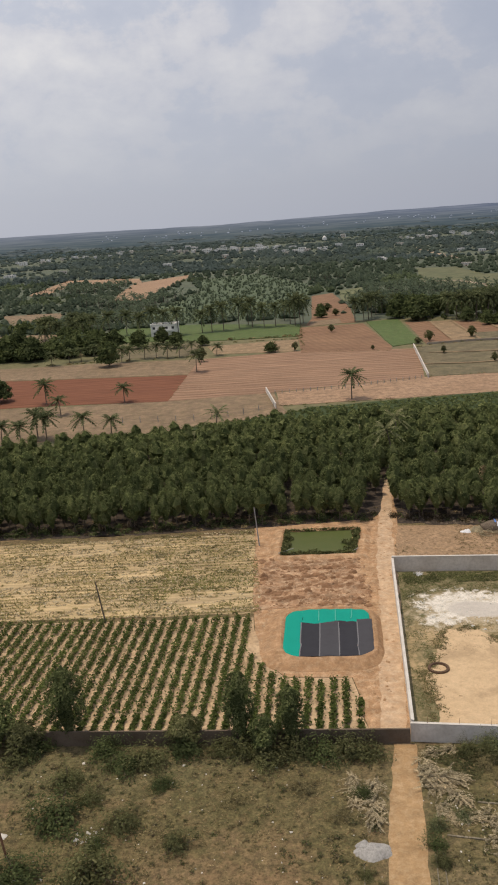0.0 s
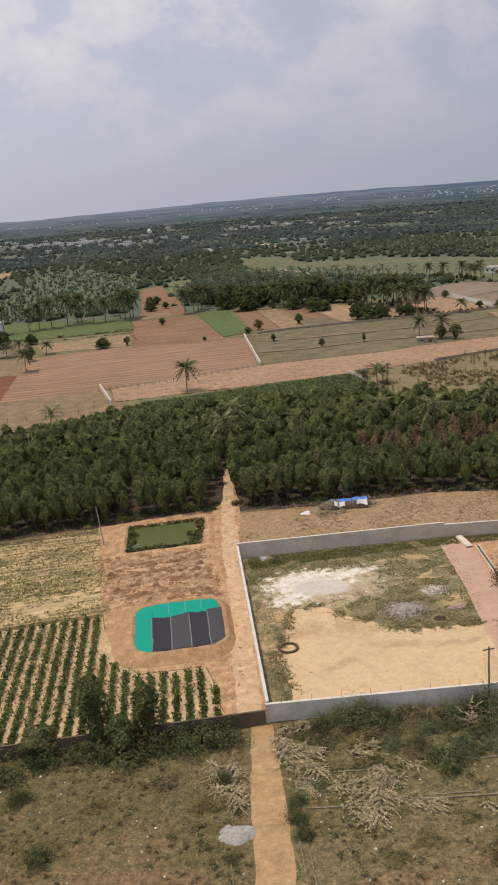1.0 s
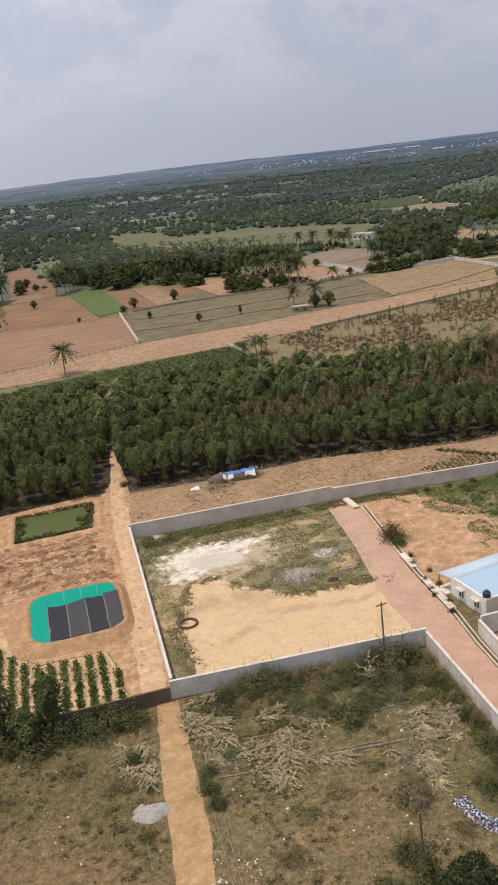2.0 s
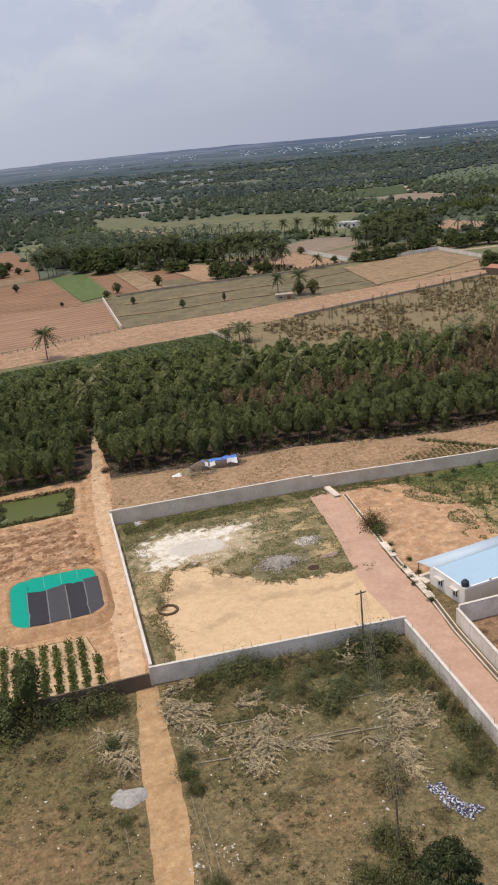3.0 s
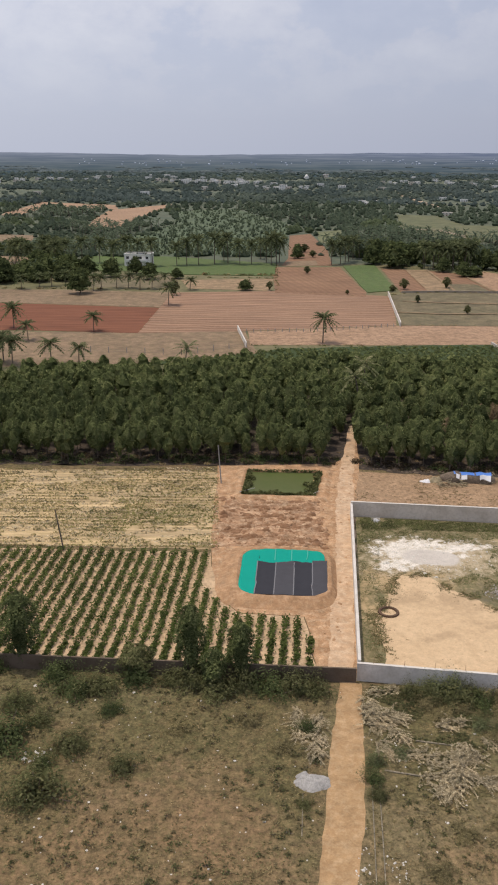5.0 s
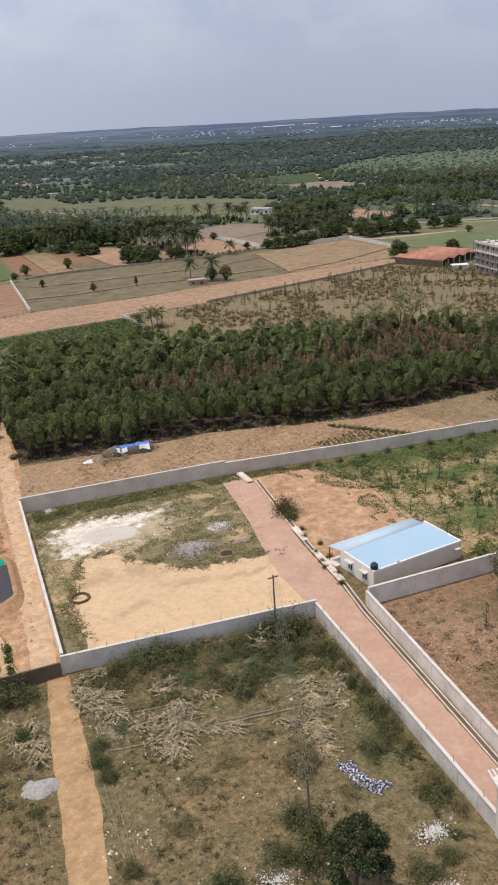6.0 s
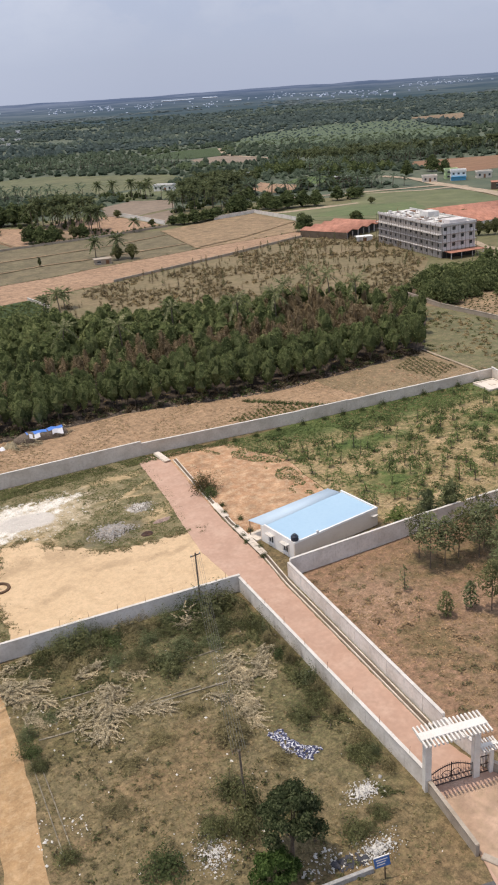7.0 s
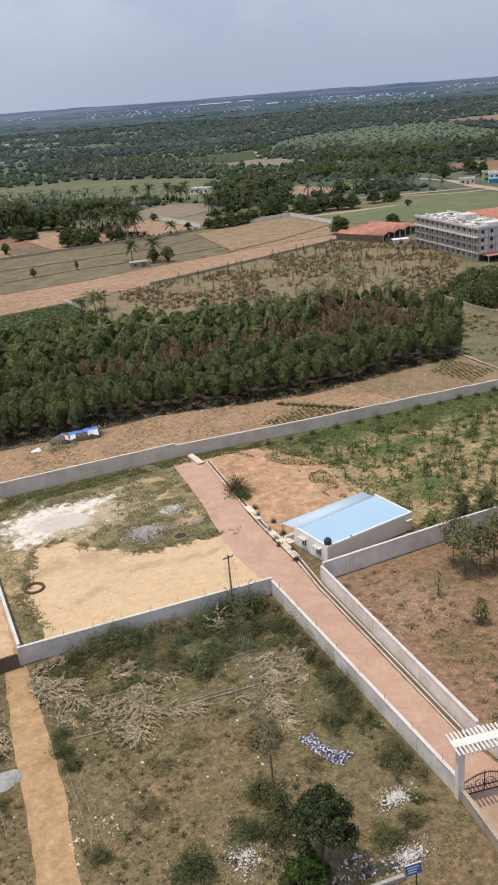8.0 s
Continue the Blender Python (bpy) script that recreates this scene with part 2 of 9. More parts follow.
# scrub of the open land: dry grass, weeds, bare soil
SCRUB = layered("dry_scrub", ((0.22, 0.156, 0.093), (0.168, 0.135, 0.073), 0.12, (0.126, 0.109, 0.056)), [
    (((0.245, 0.165, 0.096), (0.20, 0.142, 0.08), 0.3, (0.15, 0.12, 0.062)), [(-30, 74, 7, 6, 0, 0.5, 0.7), (-10, 72, 16, 6, 5, 0.6, 0.8), (2, 58, 11, 9, 10, 0.6, 0.8), (29, 35, 8, 2.5, -12, 0.4, 0.6), (-20, 52, 14, 8, 0, 0.6, 0.8)]),
    (((0.216, 0.172, 0.102), (0.186, 0.155, 0.088), 0.3, (0.148, 0.130, 0.07)), [(27, 54, 17, 16, 0, 0.5, 0.6)]),
    (((0.24, 0.17, 0.10), (0.20, 0.15, 0.085), 0.3, (0.15, 0.125, 0.065)), [(24, 53, 6, 4, 20, 0.6, 0.9)]),
    (((0.128, 0.124, 0.062), (0.155, 0.138, 0.072), 0.4, (0.19, 0.15, 0.088)), [(28, 69, 17, 6, -8, 0.5, 0.6), (37, 56, 5, 14, 7, 0.5, 0.6), (-20, 77, 28, 4.5, -4, 0.5, 0.6)]),
    (((0.135, 0.12, 0.058), (0.165, 0.135, 0.07), 0.5, (0.10, 0.095, 0.045)), [(-20, 66, 6, 9, 0, 0.5, 0.8, 0.4), (-6, 70, 12, 4.5, 0, 0.5, 0.8, 0.4), (5.5, 66, 3, 9, 8, 0.5, 0.8, 0.4), (20, 68, 5, 7, 0, 0.5, 0.8, 0.4)]),
], bump=0.15, bscale=1.6, clumpy=1.0)
MID_LAND = surface("field_margins", (0.19, 0.16, 0.085), (0.145, 0.14, 0.07), 0.03, (0.10, 0.105, 0.05), 0.4, bump=0.1, bscale=0.6)
FAR_LAND = surface("far_scrubland", (0.094, 0.114, 0.076), (0.080, 0.102, 0.070), 0.006, (0.118, 0.126, 0.084), 0.06, bump=0.3, bscale=0.2)
LOT = layered("weedy_sand_lot", ((0.135, 0.130, 0.064), (0.205, 0.172, 0.095), 0.35, (0.31, 0.24, 0.145)), [
    (((0.46, 0.34, 0.20), (0.38, 0.285, 0.16), 0.3, (0.20, 0.175, 0.085)), [(46, 97.5, 5, 1.4, 30, 0.5, 0.8, 0.6), (46, 112.5, 4, 1.0, -10, 0.4, 0.8, 0.6), (47, 107, 6, 0.5, 25, 0.5, 0.6, 0.7), (44, 105.5, 5, 0.4, -20, 0.5, 0.6, 0.7), (19.5, 90, 1.2, 9, 8, 0.6, 0.9, 0.6), (25, 101, 6, 3.5, 0, 0.5, 0.9, 0.7)]),
    (((0.48, 0.40, 0.29), (0.40, 0.32, 0.21), 0.6, (0.20, 0.18, 0.09)), [(31, 107.5, 9.5, 5.0, 0, 0.35, 0.8, 0.6)]),
    (((0.76, 0.72, 0.67), (0.62, 0.58, 0.51), 0.7, (0.42, 0.36, 0.26)), [(28.2, 109.8, 5.6, 3.9, 0, 0.2, 0.75, 0.7), (34.0, 110.6, 4.4, 1.5, 10, 0.3, 0.9, 0.7), (24.5, 105.5, 2.2, 1.6, 0, 0.3, 0.9, 0.8)]),
    (((0.54, 0.50, 0.455), (0.50, 0.46, 0.42), 0.3, None), [(30, 107.8, 4.0, 2.5, -12, 0.10, 0.15, 0.5), (44.4, 101.0, 1.7, 1.3, 0, 0.2, 0.4, 0.8)]),
    (((0.16, 0.14, 0.09), (0.12, 0.11, 0.06), 1.2, (0.20, 0.17, 0.12)), [(38.3, 96.4, 4.2, 3.0, 0, 0.4, 0.6, 0.6)]),
], bump=0.03, clumpy=0.2, grains=0.2)
SAND = layered("yellow_sand", ((0.60, 0.445, 0.285), (0.55, 0.40, 0.25), 0.12, (0.51, 0.37, 0.23)), [
    (((0.44, 0.32, 0.20), (0.48, 0.35, 0.22), 0.5, (0.40, 0.29, 0.18)), [(39.5, 87.2, 2.0, 0.6, -10, 0.5, 0.9, 0.7), (42.5, 86.6, 1.6, 0.5, 10, 0.5, 0.9, 0.7), (34, 89, 3.5, 0.8, -15, 0.5, 0.9, 0.6), (27, 87, 3, 0.7, 10, 0.6, 0.9, 0.6), (30, 95, 3, 2, -40, 0.6, 0.9, 0.6), (47, 87.5, 2, 1, 0, 0.5, 0.9, 0.6), (24, 96, 3, 1.6, 0, 0.6, 0.9, 0.6)]),
], bump=0.03, clumpy=0.2, grains=0.2)
RED_ROAD = surface("red_murram", (0.46, 0.30, 0.225), (0.42, 0.27, 0.20), 0.2, (0.49, 0.335, 0.255), 0.5, bump=0.02, stains=0.15, grains=0.22)
APRON = surface("beige_dust", (0.475, 0.33, 0.24), (0.42, 0.285, 0.20), 0.3, (0.36, 0.26, 0.175), 1.2, bump=0.03, stains=0.6, grains=0.4)
BLOCKWORK = plain_paint("weathered_blockwork", (0.40, 0.345, 0.285), 0.95, (0.62, 0.58, 0.52), 0.7, 0.6, spec=0.1)
PATH_DIRT = surface("ochre_track", (0.41, 0.268, 0.142), (0.35, 0.22, 0.112), 0.5, (0.46, 0.32, 0.185), 1.5, bump=0.05, bscale=1.5)
FARM_DIRT = surface("pale_red_earth", (0.45, 0.276, 0.158), (0.375, 0.216, 0.114), 0.35, (0.525, 0.365, 0.232), 1.3, bump=0.12, bscale=1.4, stains=0.9, grains=0.6)
BANK = surface("smoothed_bank_earth", (0.40, 0.242, 0.135), (0.34, 0.198, 0.105), 0.5, (0.46, 0.30, 0.18), 1.6, bump=0.1, bscale=1.5, stains=0.8)
TURNED = surface("turned_red_earth", (0.42, 0.262, 0.158), (0.265, 0.143, 0.078), 0.35, (0.55, 0.39, 0.26), 0.9, bump=0.3, bscale=1.2, stains=1.0, grains=0.7)
TRACK_DIRT = surface("worn_pale_earth", (0.54, 0.38, 0.25), (0.47, 0.31, 0.19), 0.4, (0.58, 0.44, 0.31), 1.4, bump=0.05)
CROP_SOIL = surface("bed_soil", (0.57, 0.415, 0.268), (0.50, 0.35, 0.215), 0.3, (0.33, 0.23, 0.14), 2.0, bump=0.05)
DRY_CROP = furrowed("stubble", (0.47, 0.355, 0.205), (0.54, 0.41, 0.25), (0.34, 0.275, 0.135), 3, 1.1, 0.08, 0.35)
DAMP = surface("damp_earth", (0.23, 0.125, 0.068), (0.30, 0.17, 0.095), 0.9, (0.17, 0.09, 0.048), 2.5, bump=0.12, bscale=2.0)
STRIP = surface("ploughed_strip", (0.40, 0.268, 0.168), (0.335, 0.222, 0.136), 0.25, (0.23, 0.16, 0.095), 2.2, bump=0.15, bscale=1.4, stains=0.9, grains=0.7)
STRIP_GRASS = surface("strip_dry_grass", (0.245, 0.178, 0.105), (0.20, 0.155, 0.088), 0.15, (0.30, 0.21, 0.13), 1.4, bump=0.12, bscale=1.4, stains=0.9, grains=0.7)
ORANGE = surface("orange_fallow", (0.40, 0.262, 0.172), (0.34, 0.218, 0.14), 0.05, (0.26, 0.17, 0.108), 0.9, bump=0.25, bscale=0.6, stains=1.0, grains=0.8)
PLOUGH = furrowed("pink_plough", (0.215, 0.126, 0.082), (0.258, 0.156, 0.104), (0.36, 0.25, 0.178), 4, 3.8, 0.02, 0.5)
RED = furrowed("deep_red_plough", (0.20, 0.088, 0.054), (0.18, 0.078, 0.048), (0.17, 0.07, 0.042), 4, 3.0, 0.03, 0.4)
PALE_FIELD = surface("pale_fallow", (0.272, 0.188, 0.122), (0.222, 0.155, 0.099), 0.05, (0.178, 0.14, 0.079), 0.6, bump=0.2, bscale=0.5, stains=1.0, grains=0.8)
TAN_FIELD = surface("tan_fallow", (0.32, 0.222, 0.135), (0.275, 0.19, 0.115), 0.03, (0.22, 0.165, 0.095), 0.5, bump=0.2, bscale=0.5, stains=1.0, grains=0.8)
OLIVE_FIELD = surface("olive_pasture", (0.168, 0.138, 0.083), (0.132, 0.118, 0.067), 0.03, (0.20, 0.16, 0.10), 0.4, bump=0.2, bscale=0.5, stains=1.0, grains=0.8)
PASTURE = surface("green_brown_pasture", (0.125, 0.135, 0.07), (0.155, 0.15, 0.082), 0.02, (0.095, 0.108, 0.052), 0.2, bump=0.1, bscale=0.5, stains=0.9, grains=0.6)
BROWN_FIELD = furrowed("brown_plough", (0.228, 0.136, 0.088), (0.262, 0.162, 0.104), (0.178, 0.108, 0.068), 80, 3.0, 0.03, 0.45)
GREEN_FIELD = surface("green_paddy", (0.075, 0.122, 0.034), (0.09, 0.135, 0.042), 0.03, (0.11, 0.13, 0.05), 0.6, bump=0.2, bscale=1.5)
LOW_GREEN = surface("low_mulberry", (0.045, 0.07, 0.022), (0.055, 0.08, 0.027), 0.1, (0.03, 0.05, 0.017), 0.8, bump=0.5, bscale=1.2)
MEADOW = surface("olive_meadow", (0.125, 0.142, 0.072), (0.16, 0.162, 0.085), 0.02, (0.11, 0.125, 0.055), 0.15, bump=0.1, bscale=0.5)
MEADOW_GREEN = surface("short_green_grass", (0.105, 0.142, 0.058), (0.125, 0.152, 0.068), 0.03, (0.14, 0.15, 0.075), 0.3, bump=0.1, bscale=0.5)
GREY_FIELD = surface("grey_brown_plough", (0.25, 0.195, 0.15), (0.215, 0.165, 0.125), 0.04, (0.19, 0.15, 0.11), 0.4, bump=0.1, bscale=0.5)
WEED_FIELD = layered("weedy_green_field", ((0.44, 0.325, 0.195), (0.27, 0.215, 0.11), 0.25, (0.15, 0.145, 0.065)), [
    (((0.09, 0.13, 0.042), (0.12, 0.15, 0.052), 0.3, (0.07, 0.10, 0.032)), [(97, 106.0, 34, 5.2, -9, 0.4, 0.35), (84, 97, 9, 2.5, -12, 0.6, 0.9, 0.3), (108, 90, 8, 4, -10, 0.6, 0.9, 0.3), (76, 84, 5, 3, 10, 0.6, 0.9, 0.3)]),
], bump=0.12)
DIRT_YARD = surface("orange_yard", (0.47, 0.295, 0.175), (0.37, 0.205, 0.115), 0.09, (0.52, 0.375, 0.245), 1.0, bump=0.08, stains=0.9, grains=0.5)
BROWN_LOT = layered("dry_brown_lot", ((0.33, 0.205, 0.138), (0.27, 0.172, 0.114), 0.12, (0.20, 0.145, 0.086)), [
    (((0.37, 0.25, 0.175), (0.32, 0.21, 0.145), 0.4, (0.25, 0.165, 0.105)), [(66, 52, 9, 5, 20, 0.6, 0.9, 0.35), (56, 62, 5, 4, 0, 0.6, 0.9, 0.4), (84, 55, 9, 5, -10, 0.6, 0.9, 0.35)]),
    (((0.165, 0.125, 0.068), (0.20, 0.145, 0.082), 0.5, (0.12, 0.105, 0.05)), [(60, 45, 7, 5, 10, 0.6, 0.9, 0.4), (68, 63, 9, 3.5, -8, 0.6, 0.9, 0.4), (76, 46, 8, 6, 0, 0.6, 0.9, 0.4), (54, 52, 3, 4, 0, 0.6, 0.9, 0.5)]),
], bump=0.15, bscale=1.8)
FAR_TRACK = surface("bleached_track", (0.42, 0.335, 0.25), (0.36, 0.28, 0.20), 0.1, (0.30, 0.235, 0.165), 0.8, bump=0.05)
DRY_PASTURE = surface("dry_green_pasture", (0.165, 0.152, 0.08), (0.125, 0.128, 0.062), 0.08, (0.215, 0.175, 0.105), 0.7, bump=0.15, bscale=1.0, stains=1.0, grains=0.8)
ASPHALT = surface("asphalt", (0.10, 0.10, 0.105), (0.085, 0.085, 0.09), 0.8, (0.13, 0.125, 0.12), 8, bump=0.01)
WATER = plain_paint("pond_water", (0.085, 0.10, 0.03), 0.5, (0.7, 0.9, 0.6), 0.6, 0.4, spec=0.25)
BACKDROP = None

LEAF_PLANT = foliage("sapling_leaves", (.062,.082,.038), (.116,.144,.066), (.208,.232,.114))
LEAF_DRY = foliage("dry_leaves", (0.15, 0.114, 0.071), (0.24, 0.184, 0.117), (0.35, 0.278, 0.188))
LEAF_DEAD = foliage("scorched_leaves", (0.045, 0.036, 0.028), (0.085, 0.066, 0.048), (0.18, 0.145, 0.10))
LEAF_BRUSHLAND = foliage("dry_sapling_leaves", (0.15, 0.122, 0.074), (0.21, 0.17, 0.108), (0.29, 0.24, 0.16))
LEAF_SLIM = foliage("eucalyptus_leaves", (.096,.114,.062), (.158,.182,.100), (.258,.275,.160))
LEAF_PALM = foliage("palm_leaves", (0.058, 0.074, 0.040), (0.095, 0.116, 0.064), (0.175, 0.195, 0.115))
LEAF_PALM_PALE = foliage("pale_palm_leaves", (0.11, 0.128, 0.07), (0.17, 0.185, 0.105), (0.29, 0.288, 0.18))
LEAF_BROAD = foliage("broad_leaves", (.050,.068,.032), (.088,.113,.053), (.15,.178,.088))
LEAF_BUSH = foliage("bush_leaves", (0.078, 0.086, 0.043), (0.126, 0.134, 0.069), (0.20, 0.202, 0.112))
LEAF_CROP = foliage("crop_leaves", (0.056, 0.082, 0.028), (0.098, 0.130, 0.046), (0.175, 0.20, 0.08))
LEAF_GREEN_STUBBLE = foliage("fresh_weed_leaves", (.115, .135, .045), (.165, .185, .065), (.235, .25, .10))
LEAF_STUBBLE = foliage("half_dry_leaves", (.19, .176, .08), (.27, .248, .118), (.37, .335, .17))
LEAF_WEED = foliage("dry_weeds", (.165,.125,.07), (.215,.168,.098), (.285,.23,.145), 0.0, 0.5)
LEAF_SCRUB = foliage("scrub_weeds", (.120,.105,.058), (.166,.144,.082), (.225,.192,.115), 0.0, 0.5)
LEAF_FIELD = foliage("field_weed_leaves", (.074,.104,.042), (.115,.152,.064), (.178,.215,.10), 0.2, 0.2)
LEAF_LOTGRASS = foliage("low_green_grass", (.085,.096,.042), (.125,.136,.064), (.18,.186,.095), 0.1, 0.4)
LEAF_LOT = foliage("cut_grass", (.20,.135,.082), (.27,.185,.115), (.34,.245,.16), 0.0, 0.5)
BRUSH = foliage("dead_brush", (0.20, 0.168, 0.115), (0.365, 0.31, 0.222), (0.57, 0.505, 0.39), 0.1)
# far leaves: aerial haze is mixed into these colours as a bluish grey
LEAF_FAR = foliage("far_wood_leaves_hazed", (.106,.146,.114), (.126,.166,.130), (.148,.186,.148), 0.55, 0.02, 0.5)
LEAF_FAR_PALE = foliage("far_pale_leaves_hazed", (.135,.178,.112), (.152,.196,.126), (.172,.214,.142), 0.55, 0.02, 0.5)
LEAF_FAR_PALM = foliage("far_palm_leaves_hazed", (.082,.112,.080), (.108,.142,.103), (.15,.184,.137), 0.3, 0.02, 0.5)
LEAF_HORIZON = foliage("horizon_leaves_hazed", (.155,.195,.225), (.168,.208,.238), (.182,.222,.252), 0.45, 0.008, 0.05)
LEAF_DISTANT = foliage("distant_leaves_hazed", (.122,.166,.170), (.138,.182,.186), (.156,.200,.204), 0.55, 0.012, 0.2)
LEAF_DISTANT_PALE = foliage("distant_pale_leaves_hazed", (.144,.188,.172), (.160,.204,.186), (.178,.220,.200), 0.55, 0.012, 0.2)
BARK = surface("grey_bark", (0.13, 0.10, 0.075), (0.20, 0.16, 0.125), 1.5, (0.08, 0.06, 0.045), 8, bump=0.01)
PALM_BARK = surface("palm_bark", (0.20, 0.165, 0.13), (0.15, 0.12, 0.095), 2.0, (0.10, 0.08, 0.06), 8, bump=0.01)
CONCRETE = plain_paint("grey_render", (0.69, 0.615, 0.535), 0.85, (0.6, 0.56, 0.5), 0.7, 0.35, spec=0.2)
WHITEWASH = plain_paint("whitewash", (0.74, 0.70, 0.655), 0.8, (0.55, 0.52, 0.47), 0.65, 0.4, spec=0.2)
BROWN_WALL = plain_paint("earthy_block", (0.15, 0.118, 0.09), 0.95, (0.6, 0.55, 0.5), 0.7, 0.5, spec=0.1)
COPING = plain_paint("pale_coping", (0.62, 0.59, 0.55), 0.8, (0.6, 0.57, 0.52), 0.5, 0.8, spec=0.2)
WHITE = plain_paint("white_paint", (0.78, 0.77, 0.75), 0.6, (0.7, 0.67, 0.62), 0.35, 0.6)
GATE_PAINT = plain_paint("dusty_white_paint", (0.68, 0.655, 0.61), 0.7, (0.7, 0.66, 0.6), 0.45, 0.8)
CREAM = plain_paint("cream_paint", (0.66, 0.60, 0.53), 0.7, (0.75, 0.7, 0.65), 0.35, 0.5)
BLUE_ROOF = plain_paint("sky_blue_waterproofing", (0.34, 0.49, 0.62), 0.7, (0.85, 0.9, 0.95), 0.4, 0.25)
BLUE_SHEET = plain_paint("pale_blue_sheet", (0.46, 0.565, 0.66), 0.75, (0.8, 0.85, 0.9), 0.35, 0.4)
# near-black colour that stands for the shade inside openings
DARK = plain_paint("painted_opening_shade", (0.03, 0.03, 0.035), 0.5)
GLASS = plain_paint("window_glass", (0.05, 0.055, 0.06), 0.12, (0.8, 0.8, 0.8), 0.3, 0.5, spec=0.6)
BLACK_TANK = plain_paint("tank_plastic", (0.02, 0.03, 0.05), 0.45)
IRON = plain_paint("dark_iron", (0.05, 0.035, 0.03), 0.5, (1.6, 1.0, 0.8), 0.4, 2.0)
TEAL = plain_paint("teal_shade_net", (0.002, 0.29, 0.225), 0.8, (0.8, 0.85, 0.85), 0.45, 0.5, spec=0.08)
NET_A = plain_paint("charcoal_net", (0.042, 0.043, 0.052), 0.9, (0.75, 0.75, 0.75), 0.4, 0.8, spec=0.08)
NET_B = plain_paint("grey_net", (0.070, 0.070, 0.080), 0.9, (0.75, 0.75, 0.75), 0.4, 0.8, spec=0.08)
SEAM = plain_paint("seam_thread", (0.16, 0.16, 0.175), 0.8)
TEAL_SEAM = plain_paint("pale_teal_seam", (0.05, 0.36, 0.29), 0.8)
TARP = plain_paint("blue_tarpaulin", (0.09, 0.22, 0.62), 0.45, (0.7, 0.8, 0.9), 0.4, 0.8)
TARP_WHITE = plain_paint("white_tarpaulin", (0.75, 0.75, 0.77), 0.5, (0.7, 0.7, 0.7), 0.4, 1.0)
RUBBLE = surface("rubble_stone", (0.42, 0.385, 0.35), (0.31, 0.275, 0.24), 2.0, (0.22, 0.19, 0.16), 6)
LIME = plain_paint("lime_lumps", (0.58, 0.56, 0.52), 0.9, (0.75, 0.7, 0.62), 0.5, 1.0)
GRANITE = surface("granite", (0.42, 0.41, 0.40), (0.33, 0.32, 0.31), 1.0, (0.26, 0.25, 0.24), 6)
OLD_STONE = surface("weathered_stone", (0.22, 0.19, 0.14), (0.29, 0.25, 0.19), 0.8, (0.13, 0.115, 0.08), 4, stains=1.0)
GREY_WALL = plain_paint("raw_cement", (0.36, 0.335, 0.315), 0.9, (0.65, 0.62, 0.6), 0.6, 0.3, spec=0.15)
TILE_ROOF = furrowed("clay_sheet_roof", (0.45, 0.225, 0.165), (0.41, 0.20, 0.145), (0.35, 0.165, 0.115), 0, 1.0, 0.2, 0.4)
RAW_WALL = plain_paint("raw_render", (0.66, 0.63, 0.62), 0.9, (0.65, 0.6, 0.58), 0.6, 0.3, spec=0.15)
SLAB_TOP = plain_paint("pale_slab", (0.64, 0.63, 0.61), 0.85, (0.55, 0.53, 0.5), 0.8, 0.35, spec=0.2)
# white of far buildings with bluish haze mixed into the colour
FAR_PAINT = plain_paint("haze_tinted_white_paint", (0.36, 0.42, 0.52), 0.8, (0.6, 0.6, 0.62), 0.5, 0.05)
BLUE_PAINT = plain_paint("bright_blue_paint", (0.10, 0.38, 0.62), 0.6)
GREEN_PAINT = plain_paint("lime_green_paint", (0.42, 0.55, 0.28), 0.7)
SIGN_BLUE = plain_paint("sign_blue", (0.06, 0.16, 0.45), 0.5)
RUST = plain_paint("rusty_wood", (0.22, 0.11, 0.06), 0.9)
WIRE = plain_paint("cable", (0.15, 0.145, 0.13), 0.6)


# ---------------------------------------------------------------- mesh helpers
def grown(name, V, F, mats, index=None, smooth=False):
    """A mesh datablock from arrays of vertices and of faces that all have as many corners."""
    V = np.asarray(V, dtype=np.float32).reshape(-1, 3)
    F = np.asarray(F, dtype=np.int32)
    n, k = F.shape
    me = bpy.data.meshes.new(name)
    me.vertices.add(len(V))
    me.vertices.foreach_set("co", V.ravel())
    me.loops.add(n * k)
    me.loops.foreach_set("vertex_index", F.ravel())
    me.polygons.add(n)
    me.polygons.foreach_set("loop_start", np.arange(0, n * k, k, dtype=np.int32))
    for m in mats:
        me.materials.append(m)
    if index is not None:
        me.polygons.foreach_set("material_index", np.asarray(index, dtype=np.int32))
    if smooth:
        me.polygons.foreach_set("use_smooth", np.ones(n, dtype=bool))
    me.update(calc_edges=True)
    return me


def quads_mesh(name, Q, mats, index=None, smooth=False):
    """Q: (n, 4, 3) loose quads."""
    Q = np.asarray(Q, dtype=np.float32)
    return grown(name, Q.reshape(-1, 3), np.arange(len(Q) * 4).reshape(-1, 4), mats, index, smooth)


def bm_mesh(name, bm, mat):
    me = bpy.data.meshes.new(name)
    bmesh.ops.recalc_face_normals(bm, faces=bm.faces[:])
    bm.to_mesh(me)
    bm.free()
    for m in (mat if isinstance(mat, (list, tuple)) else [mat]):
        me.materials.append(m)
    return me


def part(name, bm, mat, parent, label=""):
    me = bm if isinstance(bm, bpy.types.Mesh) else bm_mesh(name, bm, mat)
    ob = new(name, me)
    ob.parent = parent
    return tagged(ob, label)


def thing(name, label, category, m=None, group="", kind=""):
    ob = new(name)
    ob.empty_display_size = 0.3
    if m is not None:
        ob.matrix_basis = m
    return tagged(ob, label, category, group, kind)


